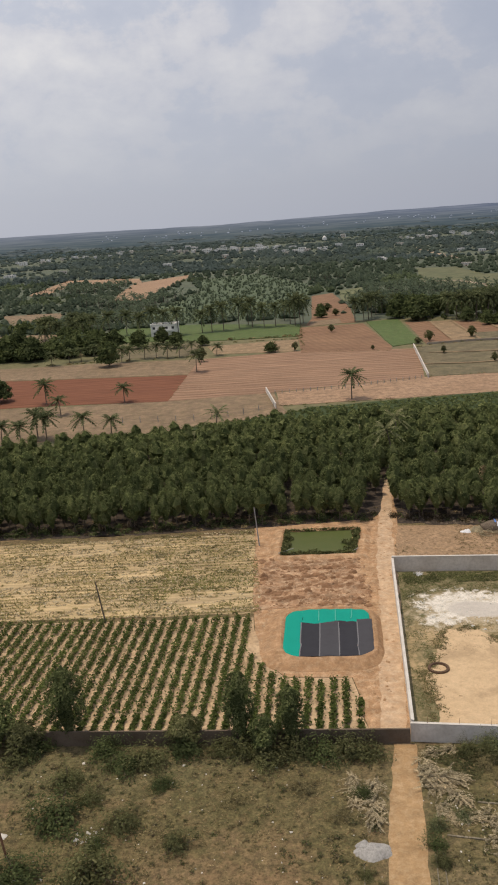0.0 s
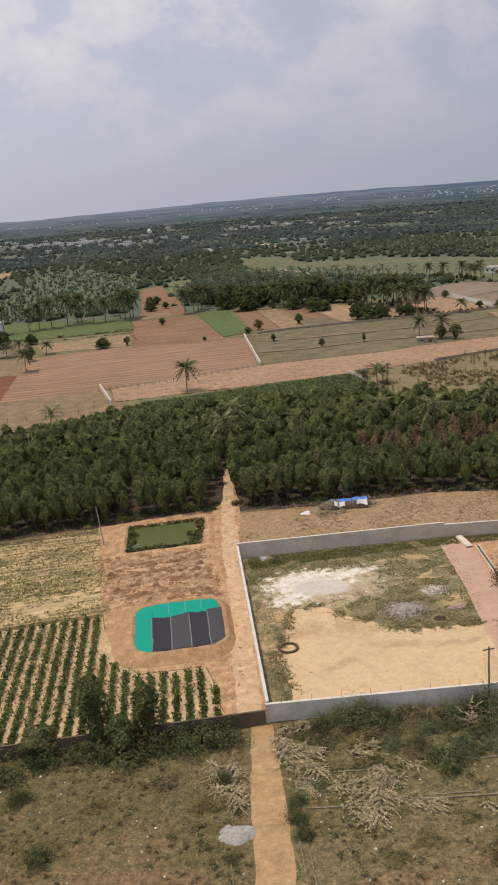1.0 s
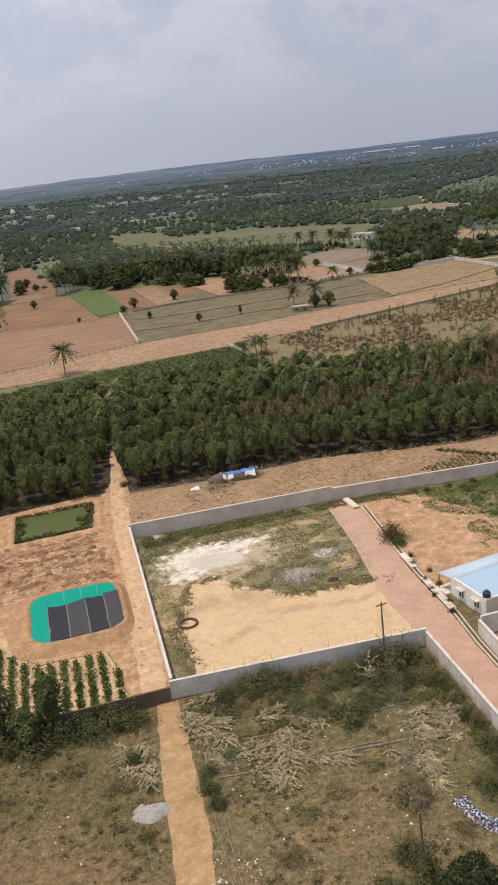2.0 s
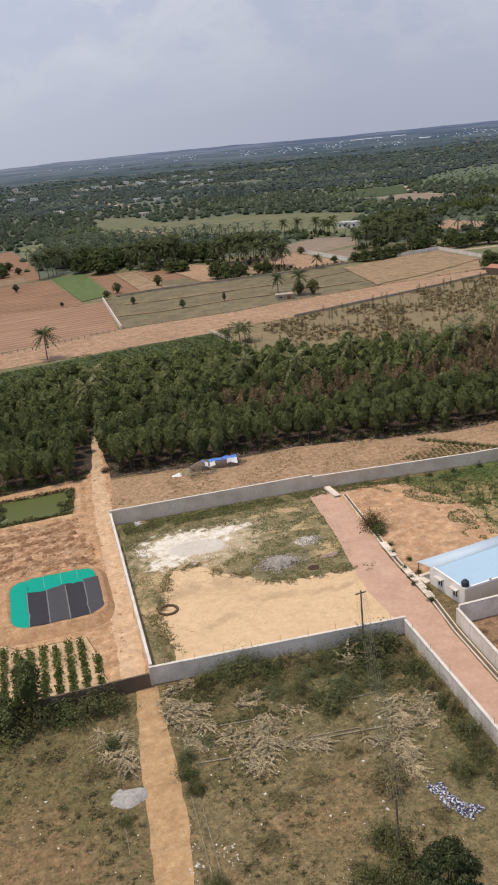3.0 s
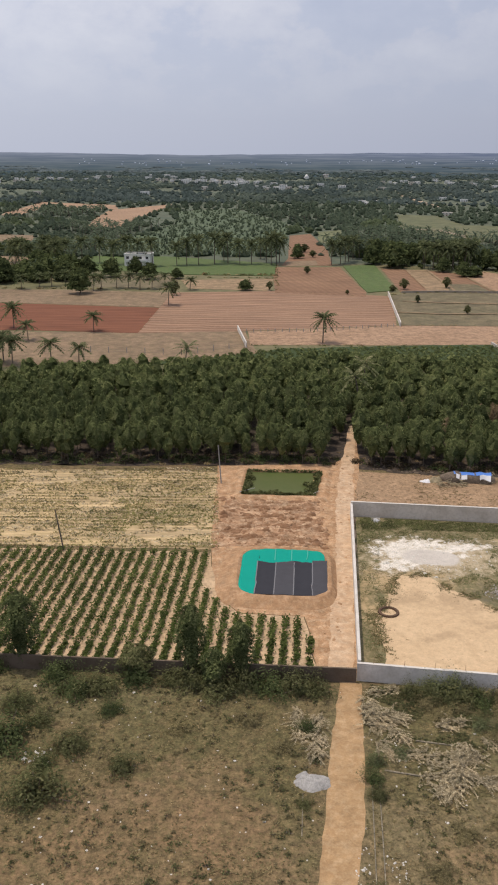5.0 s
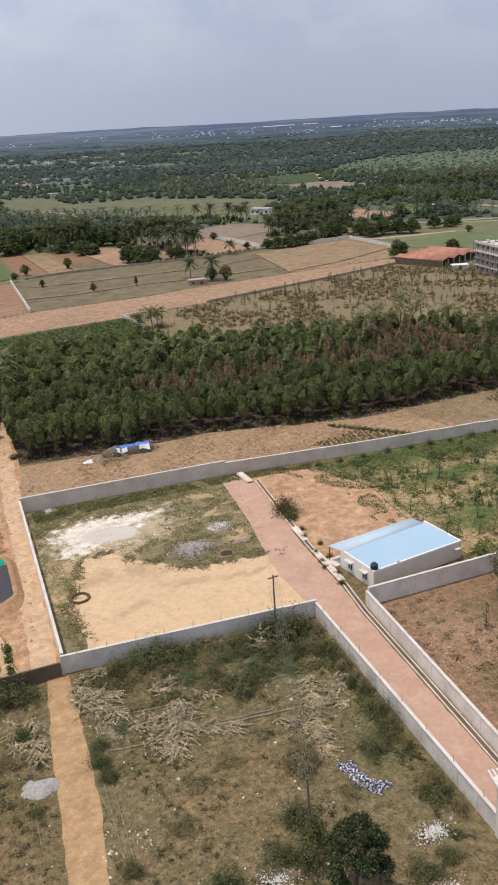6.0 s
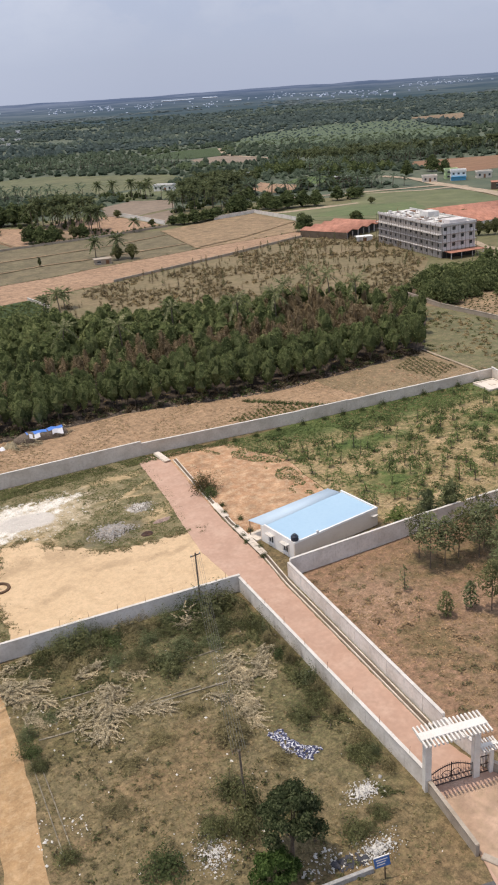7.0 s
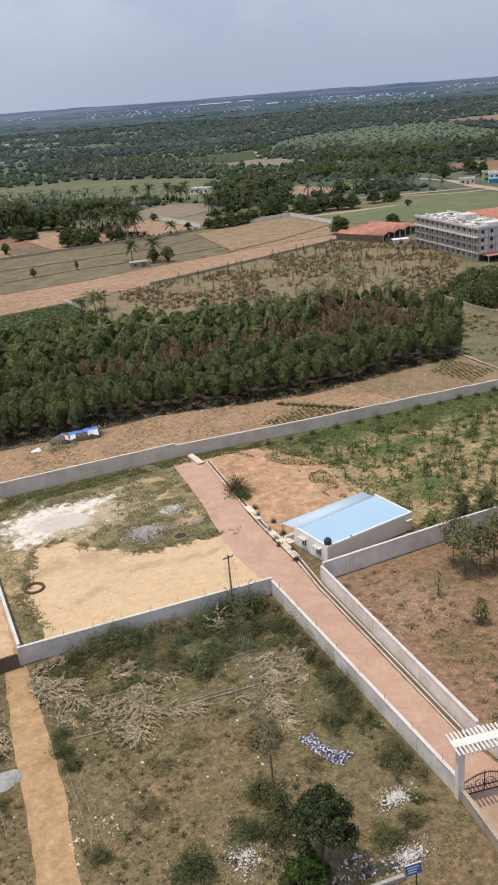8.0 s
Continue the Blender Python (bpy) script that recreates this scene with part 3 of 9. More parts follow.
def add_box(bm, x0, x1, y0, y1, z0, z1, bevel=0.0, m=None):
    r = bmesh.ops.create_cube(bm, size=1.0)
    vs = r["verts"]
    for v in vs:
        v.co = Vector((x0 + (v.co.x + 0.5) * (x1 - x0), y0 + (v.co.y + 0.5) * (y1 - y0), z0 + (v.co.z + 0.5) * (z1 - z0)))
    if bevel:
        es = list({e for v in vs for e in v.link_edges})
        b = bmesh.ops.bevel(bm, geom=es, offset=bevel, segments=1, affect="EDGES")
        vs = list({v for f in b["faces"] for v in f.verts} | {v for v in vs if v.is_valid})
    if m is not None:
        bmesh.ops.transform(bm, matrix=m, verts=vs)
    return vs


def box(x0, x1, y0, y1, z0, z1, bevel=0.0, m=None):
    bm = bmesh.new()
    add_box(bm, x0, x1, y0, y1, z0, z1, bevel, m)
    return bm


def add_rod(bm, a, b, r0, r1=None, seg=6):
    a, b = Vector(a), Vector(b)
    d = b - a
    m = Matrix.Translation((a + b) / 2) @ d.to_track_quat("Z", "Y").to_matrix().to_4x4()
    bmesh.ops.create_cone(bm, cap_ends=True, segments=seg, radius1=r0, radius2=r0 if r1 is None else r1, depth=d.length, matrix=m)


def rod(a, b, r0, r1=None, seg=6):
    bm = bmesh.new()
    add_rod(bm, a, b, r0, r1, seg)
    return bm


def along(p, q):
    """Pose with origin at p, local x towards q."""
    d = Vector((q[0] - p[0], q[1] - p[1], 0))
    return Matrix.Translation((p[0], p[1], p[2] if len(p) > 2 else 0)) @ Matrix.Rotation(math.atan2(d.y, d.x), 4, "Z"), d.length


def inside(x, y, poly):
    c = False
    j = len(poly) - 1
    for i in range(len(poly)):
        xi, yi = poly[i]
        xj, yj = poly[j]
        if (yi > y) != (yj > y) and x < (xj - xi) * (y - yi) / (yj - yi) + xi:
            c = not c
        j = i
    return c


def ragged(poly, step, amp):
    """The outline of a polygon with its edges cut up and shaken."""
    out = []
    n = len(poly)
    for i in range(n):
        a, b = Vector(poly[i]), Vector(poly[(i + 1) % n])
        k = max(1, int((b - a).length / step))
        for j in range(k):
            p = a.lerp(b, j / k)
            s = noise.noise_vector((p.x * 0.7 / step, p.y * 0.7 / step, 3.1)) * amp
            out.append((p.x + s.x, p.y + s.y))
    return out


def field(name, poly, mat, z, label, category="field", step=3.0, amp=0.5, drop=0.4):
    """A sheet of soil with uneven edges and a skirt that goes into the ground."""
    pts = ragged(poly, step, amp)
    bm = bmesh.new()
    top = [bm.verts.new((x, y, z)) for x, y in pts]
    low = [bm.verts.new((x, y, z - drop)) for x, y in pts]
    bm.faces.new(top)
    n = len(pts)
    for i in range(n):
        bm.faces.new((top[i], top[(i + 1) % n], low[(i + 1) % n], low[i]))
    bmesh.ops.triangulate(bm, faces=[f for f in bm.faces if len(f.verts) > 4])
    return tagged(new(name, bm_mesh(name, bm, mat)), label, category, kind="structure")


def ribbon(name, pts, widths, mat, z, label, category, amp=0.25, step=1.5):
    """A track along a line, with uneven sides."""
    fine, w = [], []
    for i in range(len(pts) - 1):
        a, b = Vector(pts[i]), Vector(pts[i + 1])
        k = max(1, int((b - a).length / step))
        for j in range(k):
            fine.append(a.lerp(b, j / k))
            w.append(widths[i] + (widths[i + 1] - widths[i]) * j / k)
    fine.append(Vector(pts[-1]))
    w.append(widths[-1])
    V, F = [], []
    for i, p in enumerate(fine):
        d = (fine[min(i + 1, len(fine) - 1)] - fine[max(i - 1, 0)]).normalized()
        nrm = Vector((-d.y, d.x))
        for s in (-1, -0.5, 0.5, 1):
            k = noise.noise((p.x * 0.6 + s * 9, p.y * 0.6, 1.7)) * amp if abs(s) == 1 else 0
            q = p + nrm * (s * w[i] / 2 + k)
            V.append((q.x, q.y, z - (0.25 if abs(s) == 1 else 0) * 0.12 + 0.015 * noise.noise((q.x, q.y, 0))))
    for i in range(len(fine) - 1):
        for j in range(3):
            F.append((i * 4 + j, i * 4 + j + 1, i * 4 + j + 5, i * 4 + j + 4))
    return tagged(new(name, grown(name, V, F, [mat])), label, category, kind="structure")


# ---------------------------------------------------------------- plants: templates of loose leaf quads
rng = np.random.default_rng(7)


def leaf_quads(P, size, up=0.35, stretch=1.6, gen=None, out=None):
    """One bent-off leaf clump at each point of P."""
    g = gen or rng
    n = len(P)
    nrm = g.normal(size=(n, 3))
    nrm /= np.linalg.norm(nrm, axis=1, keepdims=True)
    if out is not None:
        nrm = nrm * 0.55 + out
    nrm[:, 2] = np.abs(nrm[:, 2]) + up
    nrm /= np.linalg.norm(nrm, axis=1, keepdims=True)
    a = np.cross(nrm, g.normal(size=(n, 3)))
    a /= np.linalg.norm(a, axis=1, keepdims=True) + 1e-9
    b = np.cross(nrm, a)
    s = (np.asarray(size) * g.uniform(0.6, 1.4, n))[:, None]
    a, b = a * s * stretch * 0.5, b * s * 0.5
    Q = np.stack([P - a, P - b * 0.9 + a * 0.1, P + a, P + b * 0.9 - a * 0.1], axis=1)
    return Q


def tube(path, radii, seg=5):
    """Quads round a bent line."""
    path = [Vector(p) for p in path]
    rings = []
    for i, p in enumerate(path):
        d = (path[min(i + 1, len(path) - 1)] - path[max(i - 1, 0)]).normalized()
        x = d.cross(Vector((0.31, 0.95, 0.05))).normalized()
        y = d.cross(x)
        rings.append([p + (x * math.cos(2 * math.pi * k / seg) + y * math.sin(2 * math.pi * k / seg)) * radii[i] for k in range(seg)])
    Q = []
    for i in range(len(path) - 1):
        for k in range(seg):
            Q.append((rings[i][k], rings[i][(k + 1) % seg], rings[i + 1][(k + 1) % seg], rings[i + 1][k]))
    return np.array([[tuple(v) for v in q] for q in Q], dtype=np.float32)


def core(g, cx, cy, z0, z1, r, seg=7, rings=4, wob=0.22, tip=0.35):
    """The shaded inside of a crown: an uneven closed mass of leaves under the outer leaf clumps."""
    ring = []
    for i in range(rings + 1):
        k = i / rings
        rr = r * max(0.05, math.sin(math.pi * (0.12 + 0.80 * k)) * (1 - tip * k * k))
        row = []
        for j in range(seg):
            a = 2 * math.pi * (j + 0.5 * (i % 2)) / seg
            q = rr * (1 + g.normal(0, wob))
            row.append((cx + q * math.cos(a), cy + q * math.sin(a), z0 + (z1 - z0) * k + g.normal(0, 0.05 * (z1 - z0))))
        ring.append(row)
    Q = []
    for i in range(rings):
        for j in range(seg):
            Q.append((ring[i][j], ring[i][(j + 1) % seg], ring[i + 1][(j + 1) % seg], ring[i + 1][j]))
    top = ring[rings]
    for j in range(0, seg - 2, 2):
        Q.append((top[0], top[j + 1], top[j + 2], top[min(j + 3, seg - 1)]))
    return np.array(Q, dtype=np.float32)


def sapling(seed, n=190, height=6.5, spread=1.2, leaf=0.30, base=0.24, inner=0.0, dome=False):
    """A slim plantation tree: a straight pole and an uneven, pointed crown."""
    g = np.random.default_rng(seed)
    lean = g.normal(0, 0.15, 2)
    trunk = tube([(0, 0, 0), (lean[0] * 0.4, lean[1] * 0.4, height * 0.5), (lean[0], lean[1], height * 0.93)], [0.075, 0.055, 0.02], 4)
    h = g.beta(1.9, 1.1, n) if dome else g.beta(1.5, 1.3, n)
    env = spread * np.where(h > 0.5, np.clip(1 - ((h - 0.5) / 0.53) ** 2, 0, 1) ** 0.72, 0.45 + 0.55 * h / 0.5) if dome else spread * np.clip(np.sin(np.pi * np.clip(h * 0.80 + 0.18, 0, 1)), 0, 1) ** 0.8
    ang = g.uniform(0, 2 * np.pi, n)
    lobes = 1 + 0.36 * np.sin(ang * 3 + seed) * np.cos(h * 9 + seed)
    r = env * np.sqrt(g.uniform(0.55 if inner else 0.15, 1.05, n)) * lobes
    z = height * (base + (1 - base) * h)
    P = np.stack([r * np.cos(ang) + lean[0] * h, r * np.sin(ang) + lean[1] * h, z], axis=1)
    out = np.stack([np.cos(ang), np.sin(ang), h * 1.2], axis=1)
    Q = leaf_quads(P, leaf, 0.75, 1.9, g, out / np.linalg.norm(out, axis=1, keepdims=True))
    if inner:
        Q = np.concatenate([Q, core(g, lean[0] * 0.6, lean[1] * 0.6, height * (base + 0.04), height * 0.96, spread * inner, 7, 4, 0.26, -0.15 if dome else 0.12)])
    return trunk, Q


def palm(seed, height=8.0, fronds=15, length=3.3, wide=0.135):
    """A coconut palm: a leaning ringed trunk and drooping feathered fronds."""
    g = np.random.default_rng(seed)
    lx, ly = g.normal(0, 0.5, 2)
    hs = np.linspace(0, 1, 7)
    height = height * 0.84
    trunk = tube([(lx * h * h, ly * h * h, height * h) for h in hs], [0.2 - 0.08 * h for h in hs], 6)
    top = np.array((lx, ly, height))
    Q = []
    for i in range(fronds):
        az = 2 * math.pi * (i * 0.382 + g.uniform(-0.05, 0.05))
        rise = 1.7 - 2.3 * (i + 0.5) / fronds + g.uniform(-0.15, 0.15)
        L = length * g.uniform(0.85, 1.15)
        d = np.array((math.cos(az), math.sin(az), 0))
        side = np.array((-d[1], d[0], 0))
        flat = math.cos(math.atan(rise))
        pts = []
        for k in range(7):
            s = k / 6
            pts.append(top + d * L * s * flat + np.array((0, 0, 1)) * (rise * flat * L * s - 0.42 * L * s * s))
        for k in range(6):
            w = L * wide * math.sin(math.pi * min(1, 0.16 + k / 6 * 0.84)) + 0.05
            a, b = pts[k], pts[k + 1]
            for sgn in (-1, 1):
                tip = a * 0.3 + b * 0.7 + side * sgn * w + d * 0.35 * w - np.array((0, 0, 0.5 * w))
                Q.append((a, b, tip + (b - a) * 0.30, tip - (b - a) * 0.12))
    return trunk, np.array(Q, dtype=np.float32)


def broad(seed, height=7.0, spread=3.2, n=420, leaf=0.5, clusters=11, trunk_h=0.35, limbs=True, lump=1.0, skirt=False, inner=0.0):
    """A round-headed tree: trunk, limbs and a crown of several uneven heads of leaves."""
    g = np.random.default_rng(seed)
    t0 = height * trunk_h
    parts = [tube([(0, 0, 0), (0.05, 0.03, t0 * 0.6), (0.1, 0.0, t0 * 1.15)], [0.045 * spread + 0.05, 0.04 * spread + 0.03, 0.03 * spread + 0.02], 6)]
    pts, outs = [], []
    per = n // clusters
    for c in range(clusters):
        az = 2 * math.pi * (c * 0.382) + g.uniform(-0.3, 0.3)
        k = math.sqrt((c + 0.5) / clusters)
        R = spread * 0.66 * k
        zc = t0 + (height - t0) * (0.78 - 0.56 * k * k + g.uniform(-0.12, 0.12))
        ctr = np.array((R * math.cos(az), R * math.sin(az), zc))
        rad = spread * g.uniform(0.30, 0.46) * lump
        d = g.normal(size=(per, 3))
        d /= np.linalg.norm(d, axis=1, keepdims=True)
        d[:, 2] = np.where(d[:, 2] < -0.55, -d[:, 2] * 0.5, d[:, 2])
        rr = rad * g.uniform(0.55, 1.08, (per, 1)) * np.array((1, 1, 0.8))
        pts.append(ctr + d * rr)
        outs.append(d)
        if skirt and c % 3 == 0:
            low = np.array((spread * 0.62 * math.cos(az + 0.9), spread * 0.62 * math.sin(az + 0.9), height * 0.24))
            pts.append(low + d * rr * np.array((1, 1, 0.9)))
            outs.append(d)
        if limbs and c % 2 == 0:
            a = Vector((0.08, 0, t0 * g.uniform(0.8, 1.1)))
            b = Vector(ctr)
            parts.append(tube([a, a.lerp(b, 0.5) + Vector((0, 0, -0.06 * spread)), b], [0.022 * spread + 0.015, 0.015 * spread + 0.01, 0.01], 4))
    Q = leaf_quads(np.concatenate(pts), leaf, 0.1, 1.4, g, np.concatenate(outs))
    if inner:
        Q = np.concatenate([Q, core(g, 0, 0, height * 0.1, height * 0.93, spread * inner, 8, 4, 0.16, 0.2)])
    return np.concatenate(parts), Q


def dome_tree(seed, height=8.0, spread=4.5, n=12, leaf=1.8, seg=6, rings=3, hollow=0.8, up=0.45):
    """A far tree: an uneven rounded mass of foliage with loose leaf clumps over it."""
    g = np.random.default_rng(seed)
    d = g.normal(size=(n, 3))
    d[:, 2] = np.abs(d[:, 2]) * 0.9
    d /= np.linalg.norm(d, axis=1, keepdims=True)
    lobes = 1 + 0.22 * np.sin(np.arctan2(d[:, 1], d[:, 0]) * 3 + seed)
    P = d * np.array((spread, spread, height * 0.58)) * (lobes * g.uniform(0.72, 1.05, n))[:, None] + np.array((0, 0, height * 0.4))
    Q = leaf_quads(P, leaf, up, 1.35, g, d)
    return None, np.concatenate([Q, core(g, 0, 0, height * -0.3, height * 0.9, spread * hollow, seg, rings, 0.2, 0.25)])


def bush(seed, height=1.4, spread=1.4, n=120, leaf=0.3):
    g = np.random.default_rng(seed)
    d = g.normal(size=(n, 3))
    d /= np.linalg.norm(d, axis=1, keepdims=True)
    d[:, 2] = np.abs(d[:, 2])
    k = g.uniform(0.35, 1.0, (n, 1)) * (1 + 0.3 * np.sin(3 * np.arctan2(d[:, 1:2], d[:, :1]) + seed))
    P = d * k * np.array((spread, spread, height))
    if n > 1000:
        P *= (1 + 0.22 * np.sin(5 * np.arctan2(d[:, 1], d[:, 0]) + 4 * d[:, 2] + seed))[:, None]
    P[:, 2] += 0.08
    stems = [tube([(0, 0, 0), tuple(P[i] * 0.9)], [0.03, 0.01], 3) for i in range(0, min(n, 18), 3)]
    return np.concatenate(stems), leaf_quads(P, leaf, 0.5, 1.7, g, d)


def placed(Q, x, y, z=0.0, turn=0.0, s=1.0, sz=None):
    c, n = math.cos(turn), math.sin(turn)
    R = np.array(((c, -n, 0), (n, c, 0), (0, 0, 1)), dtype=np.float32)
    return (Q * np.array((s, s, sz if sz else s), dtype=np.float32)) @ R.T + np.array((x, y, z), dtype=np.float32)


def plant_thing(name, template, mats, label, category, m, group=""):
    """One plant as an object with its trunk and crown; further ones are copies."""
    ob = thing(name, label, category, m, group)
    part("trunk", quads_mesh("trunk", template[0], [mats[0]]), None, ob)
    part("crown", quads_mesh("crown", template[1], [mats[1]]), None, ob)
    return ob


def stuff_of(name, templates, spots, mats, label, category, pick=None):
    """Many plants that nobody could count, in one mesh. spots: (x, y, scale, height scale)."""
    Qs, idx = [], []
    g = np.random.default_rng(len(spots))
    for i, (x, y, s, sz, *base) in enumerate(spots):
        z0 = base[0] if base else 0
        trunk, crown = templates[g.integers(len(templates))]
        a = g.uniform(0, 6.28)
        if trunk is not None:
            Qs.append(placed(trunk, x, y, z0, a, s, sz))
            idx.append(np.zeros(len(trunk), dtype=np.int32))
        Qs.append(placed(crown, x, y, z0, a, s, sz))
        idx.append(np.full(len(crown), pick[i] if pick is not None else 1, dtype=np.int32))
    me = quads_mesh(name, np.concatenate(Qs), mats, np.concatenate(idx))
    return tagged(new(name, me), label, category, kind="stuff")


def scatter(poly, gap, seed, jitter=0.5, skip=None, turn=0.0):
    """Points in a polygon on a shaken grid."""
    g = np.random.default_rng(seed)
    xs, ys = [p[0] for p in poly], [p[1] for p in poly]
    cx, cy = sum(xs) / len(xs), sum(ys) / len(ys)
    R = max(math.hypot(x - cx, y - cy) for x, y in poly)
    c, s = math.cos(radians(turn)), math.sin(radians(turn))
    out = []
    k = int(R / gap) + 1
    for i in range(-k, k + 1):
        for j in range(-k, k + 1):
            u = (i + g.uniform(-jitter, jitter)) * gap
            v = (j + g.uniform(-jitter, jitter)) * gap
            x, y = cx + u * c - v * s, cy + u * s + v * c
            if inside(x, y, poly) and not (skip and skip(x, y)):
                out.append((x, y))
    return out


def segment_distance(x, y, pts):
    best = 1e9
    for (ax, ay), (bx, by) in zip(pts, pts[1:]):
        dx, dy = bx - ax, by - ay
        k = max(0.0, min(1.0, ((x - ax) * dx + (y - ay) * dy) / (dx * dx + dy * dy)))
        best = min(best, math.hypot(x - ax - k * dx, y - ay - k * dy))
    return best


# ---------------------------------------------------------------- ground to the horizon
def build_ground():
    V, F = [(0, 0, 0)], []
    radii = [15, 30, 45, 60, 80, 100, 130, 170, 220, 300, 450, 700, 1100, 1700, 2300]
    seg = 96
    for r in radii:
        for k in range(seg):
            a = 2 * math.pi * k / seg
            V.append((r * math.cos(a), r * math.sin(a), 0.0))
    T = [(0, 1 + k, 1 + (k + 1) % seg) for k in range(seg)]
    for i in range(len(radii) - 1):
        for k in range(seg):
            a, b = 1 + i * seg + k, 1 + i * seg + (k + 1) % seg
            T += [(a, a + seg, b + seg), (a, b + seg, b)]
    me = grown("ground", V, T, [SCRUB, MID_LAND, FAR_LAND])
    reach = [max(math.hypot(*V[v][:2]) for v in t) for t in T]
    far = [0 if r < 175 else 1 if r < 455 else 2 for r in reach]
    me.polygons.foreach_set("material_index", np.array(far, dtype=np.int32))
    tagged(new("ground", me), "dry scrubland with brown grass, weeds and bare soil", "ground", kind="structure")


build_ground()


def hill_height(a, k):
    """Height of the far land at the angle a (clockwise from +y, degrees), k from 0 (near) to 1 (skyline)."""
    ridge = 54 + 4 * noise.noise((a * 0.09, 2.0, 0)) + 3.5 * noise.noise((a * 0.45, 5.0, 0)) + 1.6 * noise.noise((a * 1.6, 8.0, 0))
    ridge += 7 * math.exp(-((a - 15) / 9) ** 2) - 9 * math.exp(-((a + 2) / 6) ** 2) - 13 / (1 + math.exp(-(a - 43) / 3))
    return ridge * k ** 1.3 + 5 * k * (1 - k) * 4 * noise.noise((a * 0.16, k * 6, 3.0))


def build_backdrop():
    # unlit hills: the surface glows and its colours hold the painted haze
    m, nt, b, co = start_mat("painted_haze_hills", 1.0, 0, 0.0)
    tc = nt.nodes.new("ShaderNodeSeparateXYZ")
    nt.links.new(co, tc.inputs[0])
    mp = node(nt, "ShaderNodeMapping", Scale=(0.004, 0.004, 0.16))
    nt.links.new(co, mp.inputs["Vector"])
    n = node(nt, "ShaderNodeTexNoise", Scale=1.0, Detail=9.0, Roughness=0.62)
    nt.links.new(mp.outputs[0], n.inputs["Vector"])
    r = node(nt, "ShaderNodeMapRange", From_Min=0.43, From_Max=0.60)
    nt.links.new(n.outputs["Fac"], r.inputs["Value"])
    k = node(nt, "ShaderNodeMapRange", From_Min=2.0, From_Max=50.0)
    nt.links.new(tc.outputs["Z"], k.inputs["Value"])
    # painted haze turns bluer and paler with height
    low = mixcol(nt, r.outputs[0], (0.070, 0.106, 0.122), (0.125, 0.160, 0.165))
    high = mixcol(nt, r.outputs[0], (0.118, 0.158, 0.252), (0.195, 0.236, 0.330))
    # paler painted haze where x is small
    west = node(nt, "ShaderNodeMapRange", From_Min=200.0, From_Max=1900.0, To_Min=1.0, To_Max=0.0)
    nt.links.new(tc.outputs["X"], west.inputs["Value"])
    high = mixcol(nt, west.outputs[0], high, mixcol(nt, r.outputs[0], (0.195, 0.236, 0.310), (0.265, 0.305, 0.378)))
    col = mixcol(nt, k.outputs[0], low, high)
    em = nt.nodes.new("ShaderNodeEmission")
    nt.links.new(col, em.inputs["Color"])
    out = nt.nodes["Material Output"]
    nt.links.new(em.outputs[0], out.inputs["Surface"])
    V, F = [], []
    A = np.arange(-60, 100.1, 0.25)
    K = np.linspace(0, 1, 15)
    for a in A:
        for kk in K:
            R = 2150 + 2450 * kk
            V.append((R * math.sin(radians(a)), R * math.cos(radians(a)), hill_height(a, kk) - 0.5))
    nk = len(K)
    for i in range(len(A) - 1):
        for j in range(nk - 1):
            F.append((i * nk + j, (i + 1) * nk + j, (i + 1) * nk + j + 1, i * nk + j + 1))
    tagged(new("backdrop", grown("backdrop", V, F, [m], smooth=True)), "wooded hills on the horizon, a glowing backdrop with painted blue-green haze", "hills", kind="structure")


build_backdrop()

# ---------------------------------------------------------------- fields
field("field", [(-70, 222), (-20, 226), (12, 232), (9, 270), (-25, 268), (-60, 270), (-95, 274), (-95, 235)], PALE_FIELD, 0.03, "pale pinkish fallow field behind the plantation")
field("field", [(-140, 282), (-95, 274), (-60, 272), (-25, 267), (-21, 314), (-60, 321), (-95, 328), (-150, 326)], RED, 0.06, "bare deep red ploughed field")
field("field", [(-25, 267), (9, 270), (60, 279), (70, 340), (24, 354), (-18, 350), (-21, 314)], PLOUGH, 0.05, "pinkish brown ploughed field with faint furrows")
field("field", [(-150, 328), (-95, 329), (-60, 322), (-21, 315), (-18, 350), (-60, 357), (-150, 362)], PALE_FIELD, 0.07, "dry pale stubble field")
field("field", [(10, 249), (75, 248), (123, 252), (202, 268), (207, 274), (206, 278.5), (190, 278.5), (175, 279.5), (161, 279.5), (119, 278.5), (102, 276), (73, 278), (61, 278.5), (10, 269)], ORANGE, 0.09, "long strip of bare orange earth")
field("field", [(-20, 226), (8, 218), (43, 220), (82, 214), (84, 247), (75, 247.5), (18, 243), (12, 236)], LOW_GREEN, 0.35, "low dark green mulberry crop", amp=0.8)
field("field", [(61, 279), (73, 278.5), (102, 276.5), (119, 279), (161, 280), (174, 334), (165, 341), (151, 341), (121, 346), (94, 349), (76, 347), (70, 340)], OLIVE_FIELD, 0.08, "olive dry pasture with low bunds")
field("field", [(161.5, 280), (175, 280), (190, 279), (206, 279), (222, 302), (227, 340), (208, 340), (190, 337), (174.5, 334)], TAN_FIELD, 0.08, "wide tan fallow field")
field("field", [(60, 340), (24, 349), (26, 392), (30, 432), (62, 432), (61.5, 350)], BROWN_FIELD, 0.08, "brown ploughed field")
field("field", [(61.8, 349), (75, 355), (81, 440), (64, 437)], GREEN_FIELD, 0.25, "bright green young crop field")
field("field", [(76, 351), (88, 351), (93, 422), (82, 427)], BROWN_FIELD, 0.06, "reddish fallow plot")
